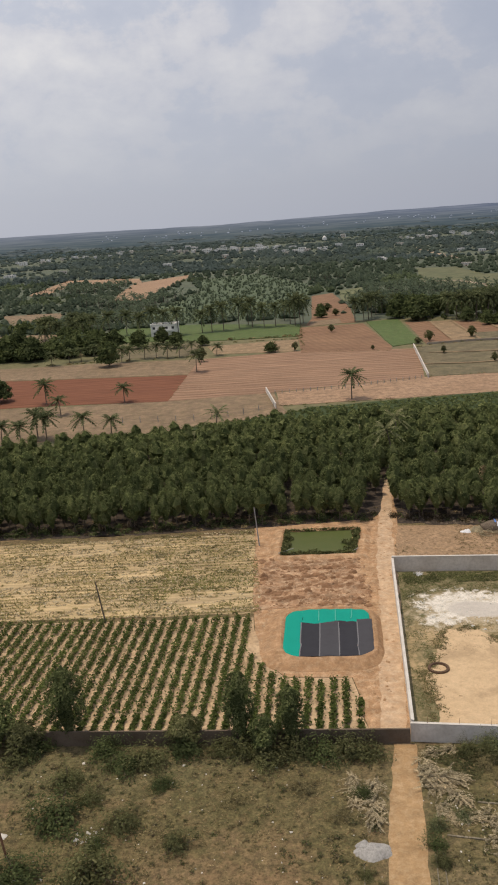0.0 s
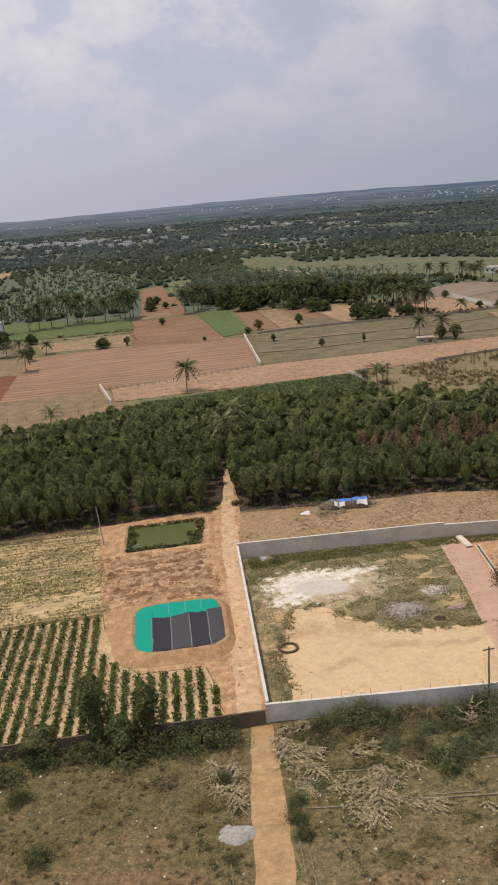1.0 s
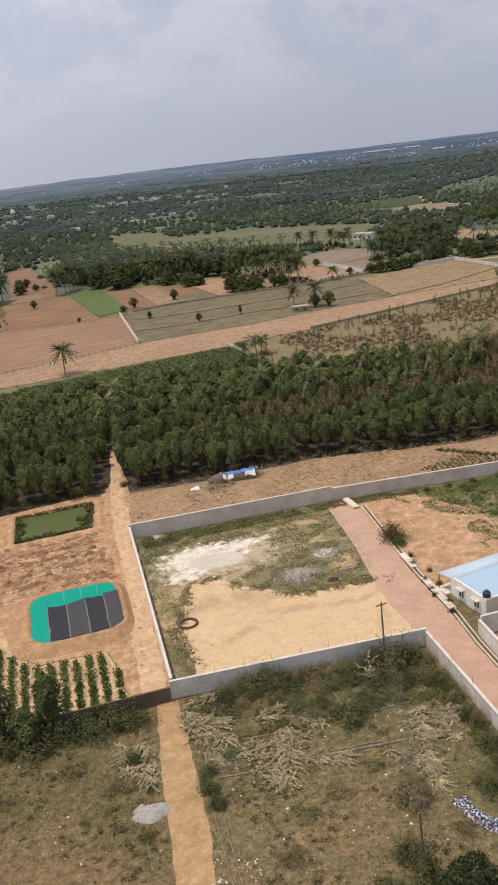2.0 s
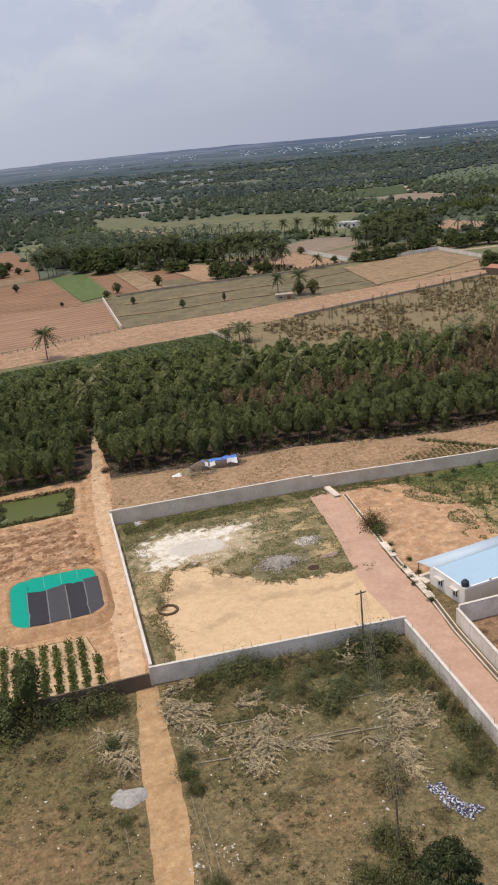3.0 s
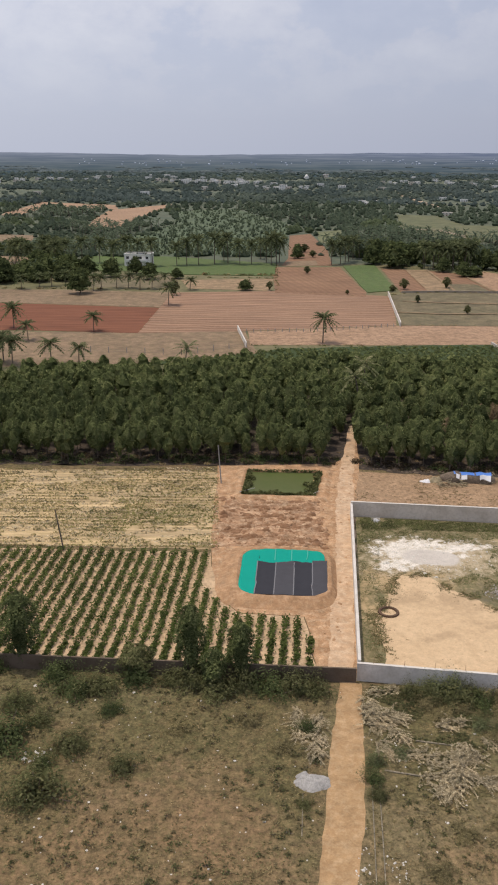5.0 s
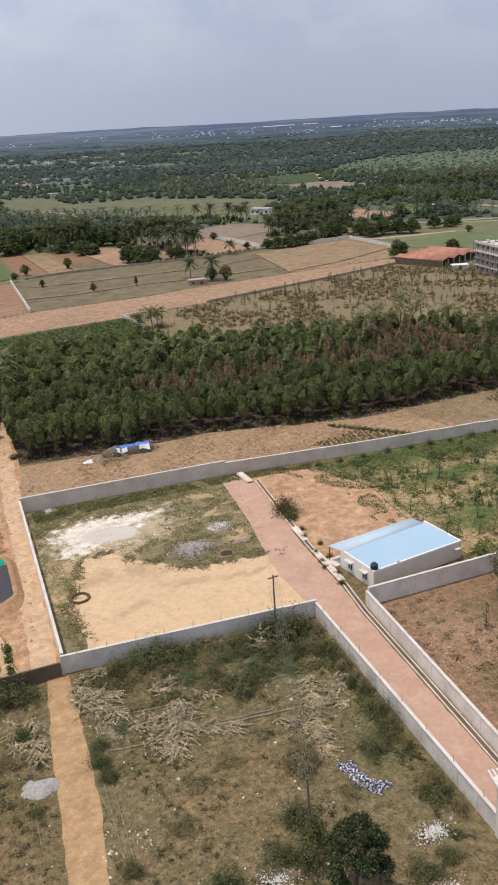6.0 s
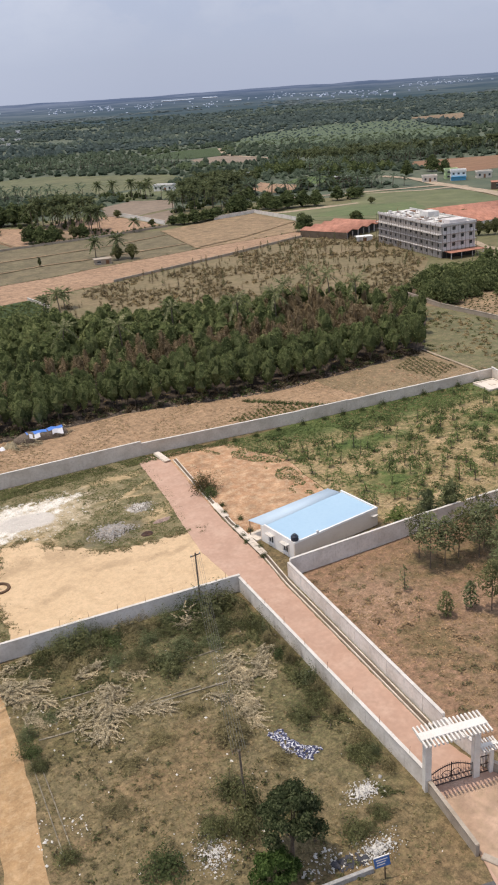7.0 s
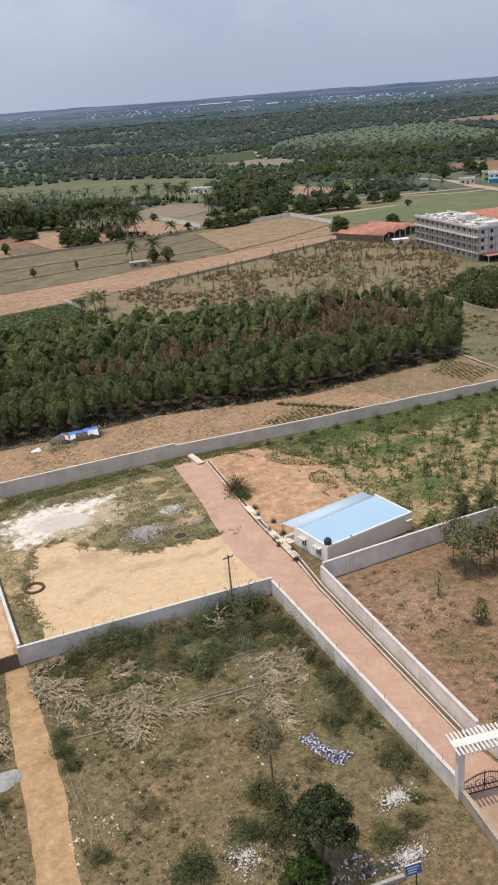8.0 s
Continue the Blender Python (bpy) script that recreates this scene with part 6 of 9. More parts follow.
    part("pipe", rod((0.46, 0, 0.1), (0.9, 0, 0.1), 0.03), WHITE, tank)


build_house()


# ---------------------------------------------------------------- entrance gate
def build_gate():
    m, L = along((38.85, 38.45), (43.05, 37.1))
    g = thing("entrance_gate", "white entrance gate with a slatted canopy over iron leaves", "gate", m)
    for x in (0.0, L):
        part("pillar", box(x - 0.28, x + 0.28, -0.28, 0.28, -0.2, 5.45, 0.02), GATE_PAINT, g)
    part("beam", box(-0.75, L + 0.75, -0.42, 0.42, 5.45, 5.72, 0.02), GATE_PAINT, g, "white canopy slab")
    n = 17
    for k in range(n):
        x = -0.65 + (L + 1.3) * k / (n - 1)
        part("slat", box(x - 0.07, x + 0.07, -1.25, 1.25, 5.50, 5.68, 0.0), GATE_PAINT, g)
    # two leaves with arched tops, bars and a scroll
    for a, b, up in ((0.3, L / 2 - 0.03, 1), (L / 2 + 0.03, L - 0.3, -1)):
        leaf = part("gate_leaf", box(a, b, -0.03, 0.03, 0.12, 0.2), IRON, g, "dark iron gate leaf")
        W = b - a

        def topz(s):
            return 1.35 + 0.65 * math.sin(math.pi / 2 * (s if up > 0 else 1 - s))

        bm = bmesh.new()
        for k in range(10):
            s0, s1 = k / 10, (k + 1) / 10
            add_rod(bm, (a + W * s0, 0, topz(s0)), (a + W * s1, 0, topz(s1)), 0.05, 0.05, 5)
        part("top_rail", bm, IRON, leaf)
        for k in range(13):
            s = k / 12
            part("bar", rod((a + W * s, 0, 0.15), (a + W * s, 0, topz(s) + 0.22), 0.032 if k in (0, 12) else 0.016, None, 4), IRON, leaf)
        part("middle_rail", box(a, b, -0.025, 0.025, 0.7, 0.78), IRON, leaf)
        bm = bmesh.new()
        cx = a + W * (0.78 if up > 0 else 0.22)
        for k in range(14):
            t0, t1 = math.pi * 2 * k / 14, math.pi * 2 * (k + 1) / 14
            add_rod(bm, (cx + 0.42 * math.cos(t0), 0, 1.05 + 0.38 * math.sin(t0)), (cx + 0.42 * math.cos(t1), 0, 1.05 + 0.38 * math.sin(t1)), 0.035, 0.035, 4)
        part("scroll", bm, IRON, leaf)
    # side gate
    part("side_pillar", box(L + 1.25, L + 1.6, -0.18, 0.18, -0.2, 2.9, 0.02), GATE_PAINT, g)
    part("side_beam", box(L + 0.2, L + 1.95, -0.2, 0.2, 2.9, 3.06, 0.02), GATE_PAINT, g)
    for k in range(7):
        x = L + 0.38 + 0.25 * k
        part("side_slat", box(x - 0.06, x + 0.06, -0.75, 0.75, 2.92, 3.03), GATE_PAINT, g)
    sl = part("side_leaf", box(L + 0.3, L + 1.22, -0.03, 0.03, 0.15, 0.22), IRON, g, "dark iron side gate")
    for k in range(7):
        x = L + 0.34 + 0.14 * k
        part("bar", rod((x, 0, 0.15), (x, 0, 1.9), 0.022, None, 4), IRON, sl)
    part("rail", box(L + 0.3, L + 1.22, -0.025, 0.025, 1.8, 1.88), IRON, sl)
    part("rail", box(L + 0.3, L + 1.22, -0.025, 0.025, 1.0, 1.07), IRON, sl)


build_gate()
wall_run("wall_gate_side", [(44.75, 42.3), (44.55, 37.4)], 1.6, WHITEWASH, COPING, "pale wall joining the side gate")
stub = thing("low_block", "weathered concrete slab lying at the road edge", "block", along((37.4, 31.2), (37.9, 29.9))[0])
part("body", box(0, 1.5, -0.3, 0.3, 0.02, 0.25, 0.03), BLOCKWORK, stub)
stub2 = thing("low_block", "grey concrete slab lying outside the gate", "block", along((43.9, 33.8), (45.2, 32.6))[0])
part("body", box(0, 1.6, -0.4, 0.4, 0.02, 0.25, 0.03), CONCRETE, stub2)


# ---------------------------------------------------------------- poles and wires
def pole(name, x, y, h, lean=(0, 0), arm=True, mat=None, label="thin concrete power pole"):
    p = thing(name, label, "pole", Matrix.Translation((x, y, 0)))
    part("shaft", rod((0, 0, -0.3), (lean[0], lean[1], h), 0.12, 0.085, 7), mat or GRANITE, p)
    if arm:
        a = part("crossarm", box(-0.65, 0.65, -0.05, 0.05, h - 0.35, h - 0.25, 0, Matrix.Translation((lean[0], lean[1], 0))), IRON, p)
        for s in (-0.55, 0.0, 0.55):
            part("insulator", rod((lean[0] + s, lean[1], h - 0.25), (lean[0] + s, lean[1], h - 0.02), 0.045, 0.03, 6), WHITE, a)
    return p


pole("power_pole", 38.6, 74.3, 6.6, (0, 0), True, PALM_BARK, "brown power pole with a crossarm behind the wall")
pole("power_pole", 25.6, 45.2, 6.8, (-0.1, 0.1), False, PALM_BARK, "dark power pole standing among bushes")
for s in (-0.6, -0.35, -0.1, 0.15, 0.4, 0.6):
    pts = []
    for k in range(13):
        u = k / 12
        pts.append((38.6 + (25.5 - 38.6) * u + s, 74.3 + (45.3 - 74.3) * u, 6.45 + 0.2 * u - 2.2 * u * (1 - u)))
    lines_of("power_line", pts, 0.011, WIRE, "sagging power line between two poles", "power line")
pole("power_pole", 0.6, 137.0, 7.0, (-0.5, 0.1), False)
pole("power_pole", -22.1, 111.5, 6.3, (-0.9, 0.2), False, PALM_BARK, "leaning wooden pole in the dry field")
pole("wooden_stake", -24.2, 65.0, 4.6, (-0.6, 0.2), False, RUST, "leaning rusty brown stake in the scrub")


# sign by the road
sg = thing("sign_board", "blue sign board on a thin post", "sign", along((30.0, 34.4), (31.0, 34.0))[0])
part("post", rod((0.5, 0, -0.1), (0.5, 0, 1.7), 0.05), IRON, sg)
bd = part("board", box(-0.1, 1.1, -0.06, -0.02, 1.2, 2.2, 0.0, Matrix.Rotation(radians(-8), 4, "Y")), SIGN_BLUE, sg)
part("rim", box(-0.12, 1.12, -0.07, -0.01, 2.2, 2.27, 0.0, Matrix.Rotation(radians(-8), 4, "Y")), WHITE, bd)
for k, (a, b) in enumerate(((0.05, 0.95), (0.1, 0.8), (0.05, 0.7))):
    part("letter_bar", box(a, b, -0.072, -0.062, 1.9 - 0.24 * k, 2.0 - 0.24 * k, 0.0, Matrix.Rotation(radians(-8), 4, "Y")), WHITE, bd)

# pale slab in the far corner of the weedy field
ts = thing("tank_slab", "pale concrete tank cover in the field corner", "tank cover", along((115.2, 99.4), (119.4, 98.6))[0])
part("slab", box(0, 4.6, 0.2, 5.2, 0.0, 0.25, 0.03), CREAM, ts)
part("hatch", box(2.0, 3.0, 2.2, 3.2, 0.254, 0.34, 0.02), CONCRETE, ts)
for k, (a, b, c, d) in enumerate(((0, 4.6, 0.2, 0.45), (0, 4.6, 4.95, 5.2), (0, 0.25, 0.45, 4.95), (4.35, 4.6, 0.45, 4.95))):
    part("kerb", box(a, b, c, d, 0.252, 0.42, 0.02), CONCRETE, ts)


# ---------------------------------------------------------------- near trees, bushes and brush
def tree_at(x, y, template, mats, label, category="tree", s=1.0, turn=0.0, name="tree", group=""):
    m = Matrix.Translation((x, y, 0)) @ Matrix.Rotation(turn, 4, "Z") @ Matrix.Diagonal((s, s, s, 1))
    return plant_thing(name, template, mats, label, category, m, group)


# along the farm wall
for i, (x, y, h, w, n) in enumerate([(-22.0, 83.2, 8.6, 2.1, 4000), (-3.0, 79.9, 8.6, 1.6, 3200), (-0.6, 77.9, 4.6, 1.5, 2200), (2.4, 79.3, 6.9, 1.45, 2800), (-29.5, 82.5, 5.6, 2.2, 2600), (-26.4, 81.4, 3.6, 1.9, 2200), (-9.0, 80.6, 3.4, 1.8, 2000)]):
    tree_at(x, y, sapling(31 + i, n, h, w, 0.17, 0.06, 0.45, True), (BARK, LEAF_PLANT if i < 5 else LEAF_BUSH), "dark bushy tree beside the farm wall", turn=i * 1.3)

# the leafy tree close to the camera, and a younger one at its foot
tree_at(25.9, 39.4, broad(41, 8.0, 3.3, 13000, 0.145, 20, 0.30, True, 0.60), (BARK, foliage("glossy_leaves", (0.030, 0.042, 0.023), (0.056, 0.073, 0.038), (0.125, 0.145, 0.082))), "leafy dark green tree with a lobed crown")
tree_at(23.6, 38.4, broad(42, 4.0, 2.4, 7000, 0.135, 14, 0.08, True, 0.64), (BARK, foliage("bright_leaves", (0.035, 0.062, 0.02), (0.068, 0.112, 0.036), (0.13, 0.185, 0.07))), "young bright green tree")

BUSHES = [bush(300 + i, 1.0, 1.0, 1700, 0.058) for i in range(6)]


def bush_at(x, y, r, h, mat, label, i):
    t = BUSHES[i % 6]
    m = Matrix.Translation((x, y, 0)) @ Matrix.Rotation(i * 1.7, 4, "Z") @ Matrix.Diagonal((r, r, h, 1))
    ob = thing("bush", label, "bush", m, "scrub bushes")
    key = (i % 6, mat.name)
    if key not in BUSH_MESH:
        BUSH_MESH[key] = (quads_mesh("stem", t[0], [BARK]), quads_mesh("leaf_head", t[1], [mat]))
    for nm, me in zip(("stem", "leaf_head"), BUSH_MESH[key]):
        tagged(part(nm, me, None, ob), kind="stuff")


BUSH_MESH = {}
spots = [(-20.7, 69.4, 3.2, 3.0), (-26.8, 79.5, 2.4, 1.8), (-20.7, 75.4, 2.4, 1.5), (-15.4, 77.5, 2.4, 1.7), (-9.0, 65.2, 1.7, 1.7), (-13.0, 77.8, 2.8, 1.9), (-9.0, 79.5, 2.6, 2.0), (0.1, 76.6, 2.6, 2.0),
         (-5, 79.0, 2.2, 1.6), (5.4, 77.2, 2.6, 2.2), (8.3, 77.2, 2.6, 2.3), (10.4, 76.4, 2.0, 1.7), (-22.7, 62.6, 2.8, 1.9), (-16.3, 62.2, 3.3, 2.6), (-14.4, 68.4, 2.3, 1.6), (-16.4, 66.0, 1.4, 1.1), (-33, 80.5, 2.8, 2.2),
         (-38, 82, 3.0, 2.4), (-25, 81.5, 2.2, 1.8), (-2.2, 78.4, 2.6, 2.4), (2.6, 78.0, 2.4, 2.4), (-17.5, 80.5, 2.4, 1.9), (-45, 82, 3, 2.4), (-52, 83, 3, 2.5), (-11.0, 74.0, 1.6, 0.9), (-18, 72.5, 1.8, 1.0)]
for i, (x, y, r, h) in enumerate(spots):
    bush_at(x, y, r, h, LEAF_BROAD if i % 3 == 0 else LEAF_BUSH, "dense dark green scrub bush", i)
spots2 = [(17.8, 44.8, 2.0, 1.7), (24.6, 44.0, 1.9, 2.9), (31.6, 38.6, 1.6, 1.0), (24.4, 75.0, 2.5, 2.1), (38.6, 72.4, 3.0, 2.6), (36.4, 72.6, 2.4, 2.2), (40.8, 72.0, 2.0, 1.9), (29.9, 65.6, 2.0, 1.5), (36.0, 70.2, 1.9, 1.2),
          (40.9, 66.6, 1.5, 1.7), (40.0, 60.5, 1.2, 1.1), (39.5, 56.2, 1.6, 1.4), (38.6, 52.6, 1.5, 1.2), (36.2, 51.8, 1.7, 1.2), (21.8, 75.2, 1.6, 1.2), (27.6, 74.2, 1.7, 1.2), (33, 71.6, 1.7, 1.0),
          (26.0, 48.2, 1.7, 1.9), (25.9, 45.5, 1.5, 4.4), (22.8, 45.6, 1.7, 1.2), (14.0, 63.0, 1.3, 1.4), (14.3, 60.8, 0.9, 0.9), (12.3, 50.2, 1.2, 1.0), (7.4, 60.1, 0.9, 0.7), (29.4, 43.2, 1.9, 1.3), (8.6, 70.6, 1.2, 0.9), (37.2, 44.8, 1.6, 1.1), (34.2, 38.8, 1.2, 0.8)]
for i, (x, y, r, h) in enumerate(spots2):
    bush_at(x, y, r, h, LEAF_BUSH if i % 5 else LEAF_BROAD, "olive green scrub bush", i + 3)
for i, (x, y, r, h) in enumerate([(29.4, 53.0, 1.9, 1.2), (40.8, 63.6, 1.3, 1.3), (38.4, 46.4, 1.3, 1.0), (31.5, 48.6, 1.2, 0.7), (22.4, 71.8, 1.3, 0.8), (27.2, 68.2, 1.4, 0.8), (20.6, 56.2, 1.3, 0.5), (24.2, 57.4, 1.5, 0.5), (17.6, 52.4, 1.3, 0.5), (28.4, 59.0, 1.3, 0.5), (6.2, 67.6, 1.3, 0.8), (3.0, 72.0, 1.6, 0.8), (-4.0, 71.0, 1.5, 0.6)]):
    bush_at(x, y, r, h, LEAF_SCRUB, "grey-brown dry scrub bush", i + 1)
for i, (x, y, r, h) in enumerate([(20.2, 76.0, 1.5, 1.4), (22.6, 76.4, 1.7, 1.9), (24.8, 76.2, 1.8, 2.4), (26.8, 75.4, 1.5, 1.3), (33.6, 73.6, 1.6, 1.6), (30.4, 66.9, 1.9, 1.5), (28.4, 69.6, 1.5, 0.9), (33.0, 68.6, 1.6, 1.0), (26.0, 70.4, 1.3, 0.7), (38.0, 68.4, 1.8, 1.4), (35.6, 66.8, 1.5, 0.9), (14.6, 65.3, 1.2, 1.3), (13.9, 61.0, 1.0, 1.0), (17.2, 66.6, 1.2, 0.7), (30.4, 71.8, 1.6, 1.0)]):
    bush_at(x, y, r, h, LEAF_SLIM if i % 3 else LEAF_BUSH, "olive green weedy bush below the lot wall", i + 2)
for i, (x, y, r, h) in enumerate([(28.6, 74.6, 1.7, 1.3), (30.2, 74.3, 1.7, 1.5), (31.8, 73.8, 1.6, 1.2), (29.4, 72.6, 1.6, 0.8), (21.4, 74.0, 1.4, 0.9), (24.4, 73.2, 1.5, 0.8), (30.0, 54.4, 1.9, 1.0), (41.6, 70.6, 1.2, 1.3), (40.4, 68.8, 1.3, 1.0)]):
    bush_at(x, y, r, h, LEAF_SCRUB, "grey-brown dry bush below the lot wall", i)
for i, (x, y, r, h) in enumerate([(41.0, 64.4, 0.9, 1.9), (40.5, 60.8, 0.9, 1.7), (40.3, 59.2, 1.0, 2.1), (39.8, 55.4, 1.0, 2.0), (39.5, 53.6, 0.9, 1.8), (39.0, 50.4, 0.8, 1.5), (38.4, 44.2, 0.8, 1.2), (38.0, 42.2, 0.9, 1.3)]):
    bush_at(x, y, r, h, LEAF_SCRUB if i % 3 else LEAF_SLIM, "dry grey-brown bush leaning on the road wall", i)
LEAF_RED = foliage("reddish_leaves", (.085, .070, .040), (.135, .125, .062), (.26, .150, .085))
bush_at(54.7, 100.2, 2.4, 2.7, LEAF_RED, "reddish green shrub beside the drain", 2)
bush_at(54.2, 97.6, 1.6, 1.7, LEAF_BROAD, "green shrub beside the drain", 4)
for i, (x, y) in enumerate([(53.6, 93.5), (52.6, 91.2), (51.6, 86.5), (52.5, 84.7), (51.0, 80.2), (50.4, 82.4), (50.0, 78.0), (53.4, 88.4), (54.6, 99.2), (50.9, 84.0)]):
    bush_at(x, y, 0.55, 0.75, LEAF_BROAD, "small garden shrub beside the drain", i)
for i in range(14):
    s = i / 13
    x, y = 68 + 54 * s, 113.0 - 8.1 * s
    bush_at(x + 0.4 * math.sin(i * 5), y - 0.8, 0.75, 0.9 + 0.3 * math.sin(i * 3), LEAF_BROAD, "small shrub at the foot of the boundary wall", i)
bush_at(31.6, 125.4, 0.9, 1.0, LEAF_BROAD, "lone green shrub on the ploughed strip", 4)
bush_at(24.5, 120.6, 0.8, 0.5, TARP_WHITE, "pale weedy clump in the lot corner", 1)


def brush_pile(p, q, wide, h, n, seed, label="pile of pale dead cut branches"):
    """Dead leafy branches thrown down along a line from p to q, each with leaflets on both sides."""
    g = np.random.default_rng(seed)
    p, q = np.array(p, float), np.array(q, float)
    mid, ax = (p + q) / 2, (q - p) / np.linalg.norm(q - p)
    ob = thing("brush_pile", label, "brush pile", Matrix.Translation((mid[0], mid[1], 0)), "brush piles")
    rods, leaves = [], []
    main = math.atan2(ax[1], ax[0])
    for _ in range(n):
        u = g.uniform()
        c = p + (q - p) * u - mid + np.array((-ax[1], ax[0])) * g.normal(0, wide * 0.45)
        b = np.array((c[0], c[1], abs(g.normal(0, h * 0.5)) + 0.04))
        w = main + g.normal(0.25 * math.sin(seed), 0.75)
        d = np.array((math.cos(w), math.sin(w), g.normal(0, 0.16)))
        d /= np.linalg.norm(d)
        L = g.uniform(0.6, 1.5)
        e = b + d * L
        e[2] = max(0.04, e[2] - 0.15)
        m = (b + e) / 2 + np.array((g.normal(0, 0.06), g.normal(0, 0.06), 0.1))
        rods.append(tube([tuple(b), tuple(m), tuple(e)], [0.022, 0.016, 0.008], 3))
        t = np.linspace(0.08, 1.0, 13)[:, None]
        line = (1 - t) ** 2 * b + 2 * t * (1 - t) * m + t ** 2 * e
        side = np.array((-d[1], d[0], 0.0))
        for sg in (-1, 1):
            v = d * 0.10 + side * sg * 0.12 * (1.15 - 0.6 * t) + g.normal(0, 0.025, (13, 3))
            k = np.cross(v, (0, 0, 1.0)) * 0.22 + g.normal(0, 0.008, (13, 3))
            leaves.append(np.stack([line, line + v * 0.55 + k, line + v, line + v * 0.55 - k], axis=1))
    Q = np.concatenate(leaves)
    Q[:, :, 2] = np.maximum(Q[:, :, 2], 0.02)
    tagged(part("branch_tangle", quads_mesh("branch_tangle", np.concatenate(rods), [BRUSH]), None, ob), kind="stuff")
    tagged(part("leaf_mat", quads_mesh("leaf_mat", Q, [BRUSH]), None, ob), kind="stuff")


STROKES = [((14.4, 71.6), (18.4, 71.8), 1.2, 0.8, 150), ((15.4, 75.4), (15.7, 70.0), 1.0, 0.6, 130), ((17.0, 70.6), (18.0, 68.4), 0.8, 0.4, 50), ((21.4, 70.2), (24.2, 71.0), 0.8, 0.5, 70), ((24.0, 67.3), (21.4, 63.2), 1.2, 0.7, 170), ((22.4, 63.6), (19.6, 60.6), 1.1, 0.6, 130), ((22.0, 63.8), (27.2, 60.5), 0.7, 0.4, 100),
           ((18.4, 63.2), (22.0, 63.3), 0.7, 0.4, 70), ((19.4, 76.6), (16.2, 75.8), 0.7, 0.5, 50), ((34.2, 70.4), (36.0, 71.8), 0.9, 1.3, 90), ((16.4, 66.6), (20.6, 66.0), 0.9, 0.3, 60), ((19.0, 65.0), (24.6, 65.6), 1.0, 0.35, 80), ((15.4, 68.6), (16.6, 66.0), 0.8, 0.3, 50), ((25.0, 68.6), (27.4, 66.8), 0.7, 0.3, 35), ((36.4, 64.0), (34.6, 60.0), 1.1, 0.5, 130), ((30.6, 59.9), (33.6, 56.2), 0.7, 0.35, 90), ((35.0, 60.8), (32.6, 55.4), 0.8, 0.4, 110), ((33.0, 56.4), (32.2, 53.6), 0.6, 0.3, 50),
           ((40.4, 62.6), (37.2, 60.4), 0.9, 0.4, 80), ((38.2, 58.4), (36.2, 59.6), 0.7, 0.3, 50), ((27.0, 75.0), (28.6, 74.8), 0.6, 0.4, 25), ((9.9, 72.6), (9.1, 66.0), 0.9, 0.5, 120), ((8.0, 73.8), (7.7, 69.0), 0.7, 0.35, 60), ((37.6, 134.9), (42.4, 135.6), 1.2, 0.8, 90), ((45.0, 135.7), (48.8, 137.0), 1.1, 0.8, 70)]
for i, stroke in enumerate(STROKES):
    brush_pile(*stroke, 500 + i)

def beam(a, b, h=0.22, w=0.25):
    m, L = along(a, b)
    ob = thing("stone_beam", "long grey stone beam lying in the grass", "stone beam", m, "stone beams")
    n = max(1, round(L / 2.4))
    for k in range(n):
        part("stone", box(L * k / n + 0.03, L * (k + 1) / n - 0.03, -w / 2, w / 2, -0.05, h * 0.7 + 0.03 * math.sin(k * 7), 0.02), OLD_STONE, ob)


beam((15.2, 64.3), (18.8, 63.3), 0.16, 0.18)
beam((25.6, 62.2), (33.4, 60.4), 0.16, 0.18)
beam((26.0, 62.6), (31.0, 61.5), 0.14, 0.14)
beam((31.2, 66.2), (36.6, 65.3), 0.14, 0.16)
beam((19.0, 68.4), (22.4, 67.6), 0.16, 0.18)
beam((14.4, 62.4), (12.7, 50.0), 0.12, 0.10)
beam((13.7, 62.2), (12.0, 50.2), 0.12, 0.10)
beam((7.4, 61.6), (6.8, 56.5), 0.1, 0.1)

mound("boulder", 8.5, 62.9, 1.8, 1.2, 0.5, GRANITE, "large pale granite boulder beside the track", "boulder", 8.8, 0.3)
mound("boulder", 7.6, 63.6, 0.8, 0.6, 0.5, GRANITE, "pale granite boulder beside the track", "boulder", 3.8, 0.3)
NEAR_SCRUB = [(-45, 82), (14, 77), (43, 72.5), (38.5, 38), (36.5, 31), (20, 36), (8, 44), (-30, 50)]
TRACK = [(7.4, 40), (9.0, 50.8), (10.6, 57.8), (12.3, 67.6), (14.1, 78.2)]
clods("litter", NEAR_SCRUB, 420, 0.06, LIME, ("scattered pale stones and litter in the scrub", "litter"), 61, 0.03, 0.5)
stone_heap("stone_heap", 34.8, 41.4, 1.7, 1.1, 0.12, 620, 0.05, [LIME, LIME, GRANITE], "spilt heap of white stones and debris", 86)
stone_heap("stone_heap", 21.6, 43.8, 2.0, 2.2, 0.08, 700, 0.038, [LIME, LIME, GRANITE], "wide spill of white stones in the scrub", 87)
stone_heap("stone_heap", 31.6, 36.4, 2.2, 1.2, 0.12, 620, 0.045, [LIME, GRANITE], "heap of pale stones beside the road", 88)
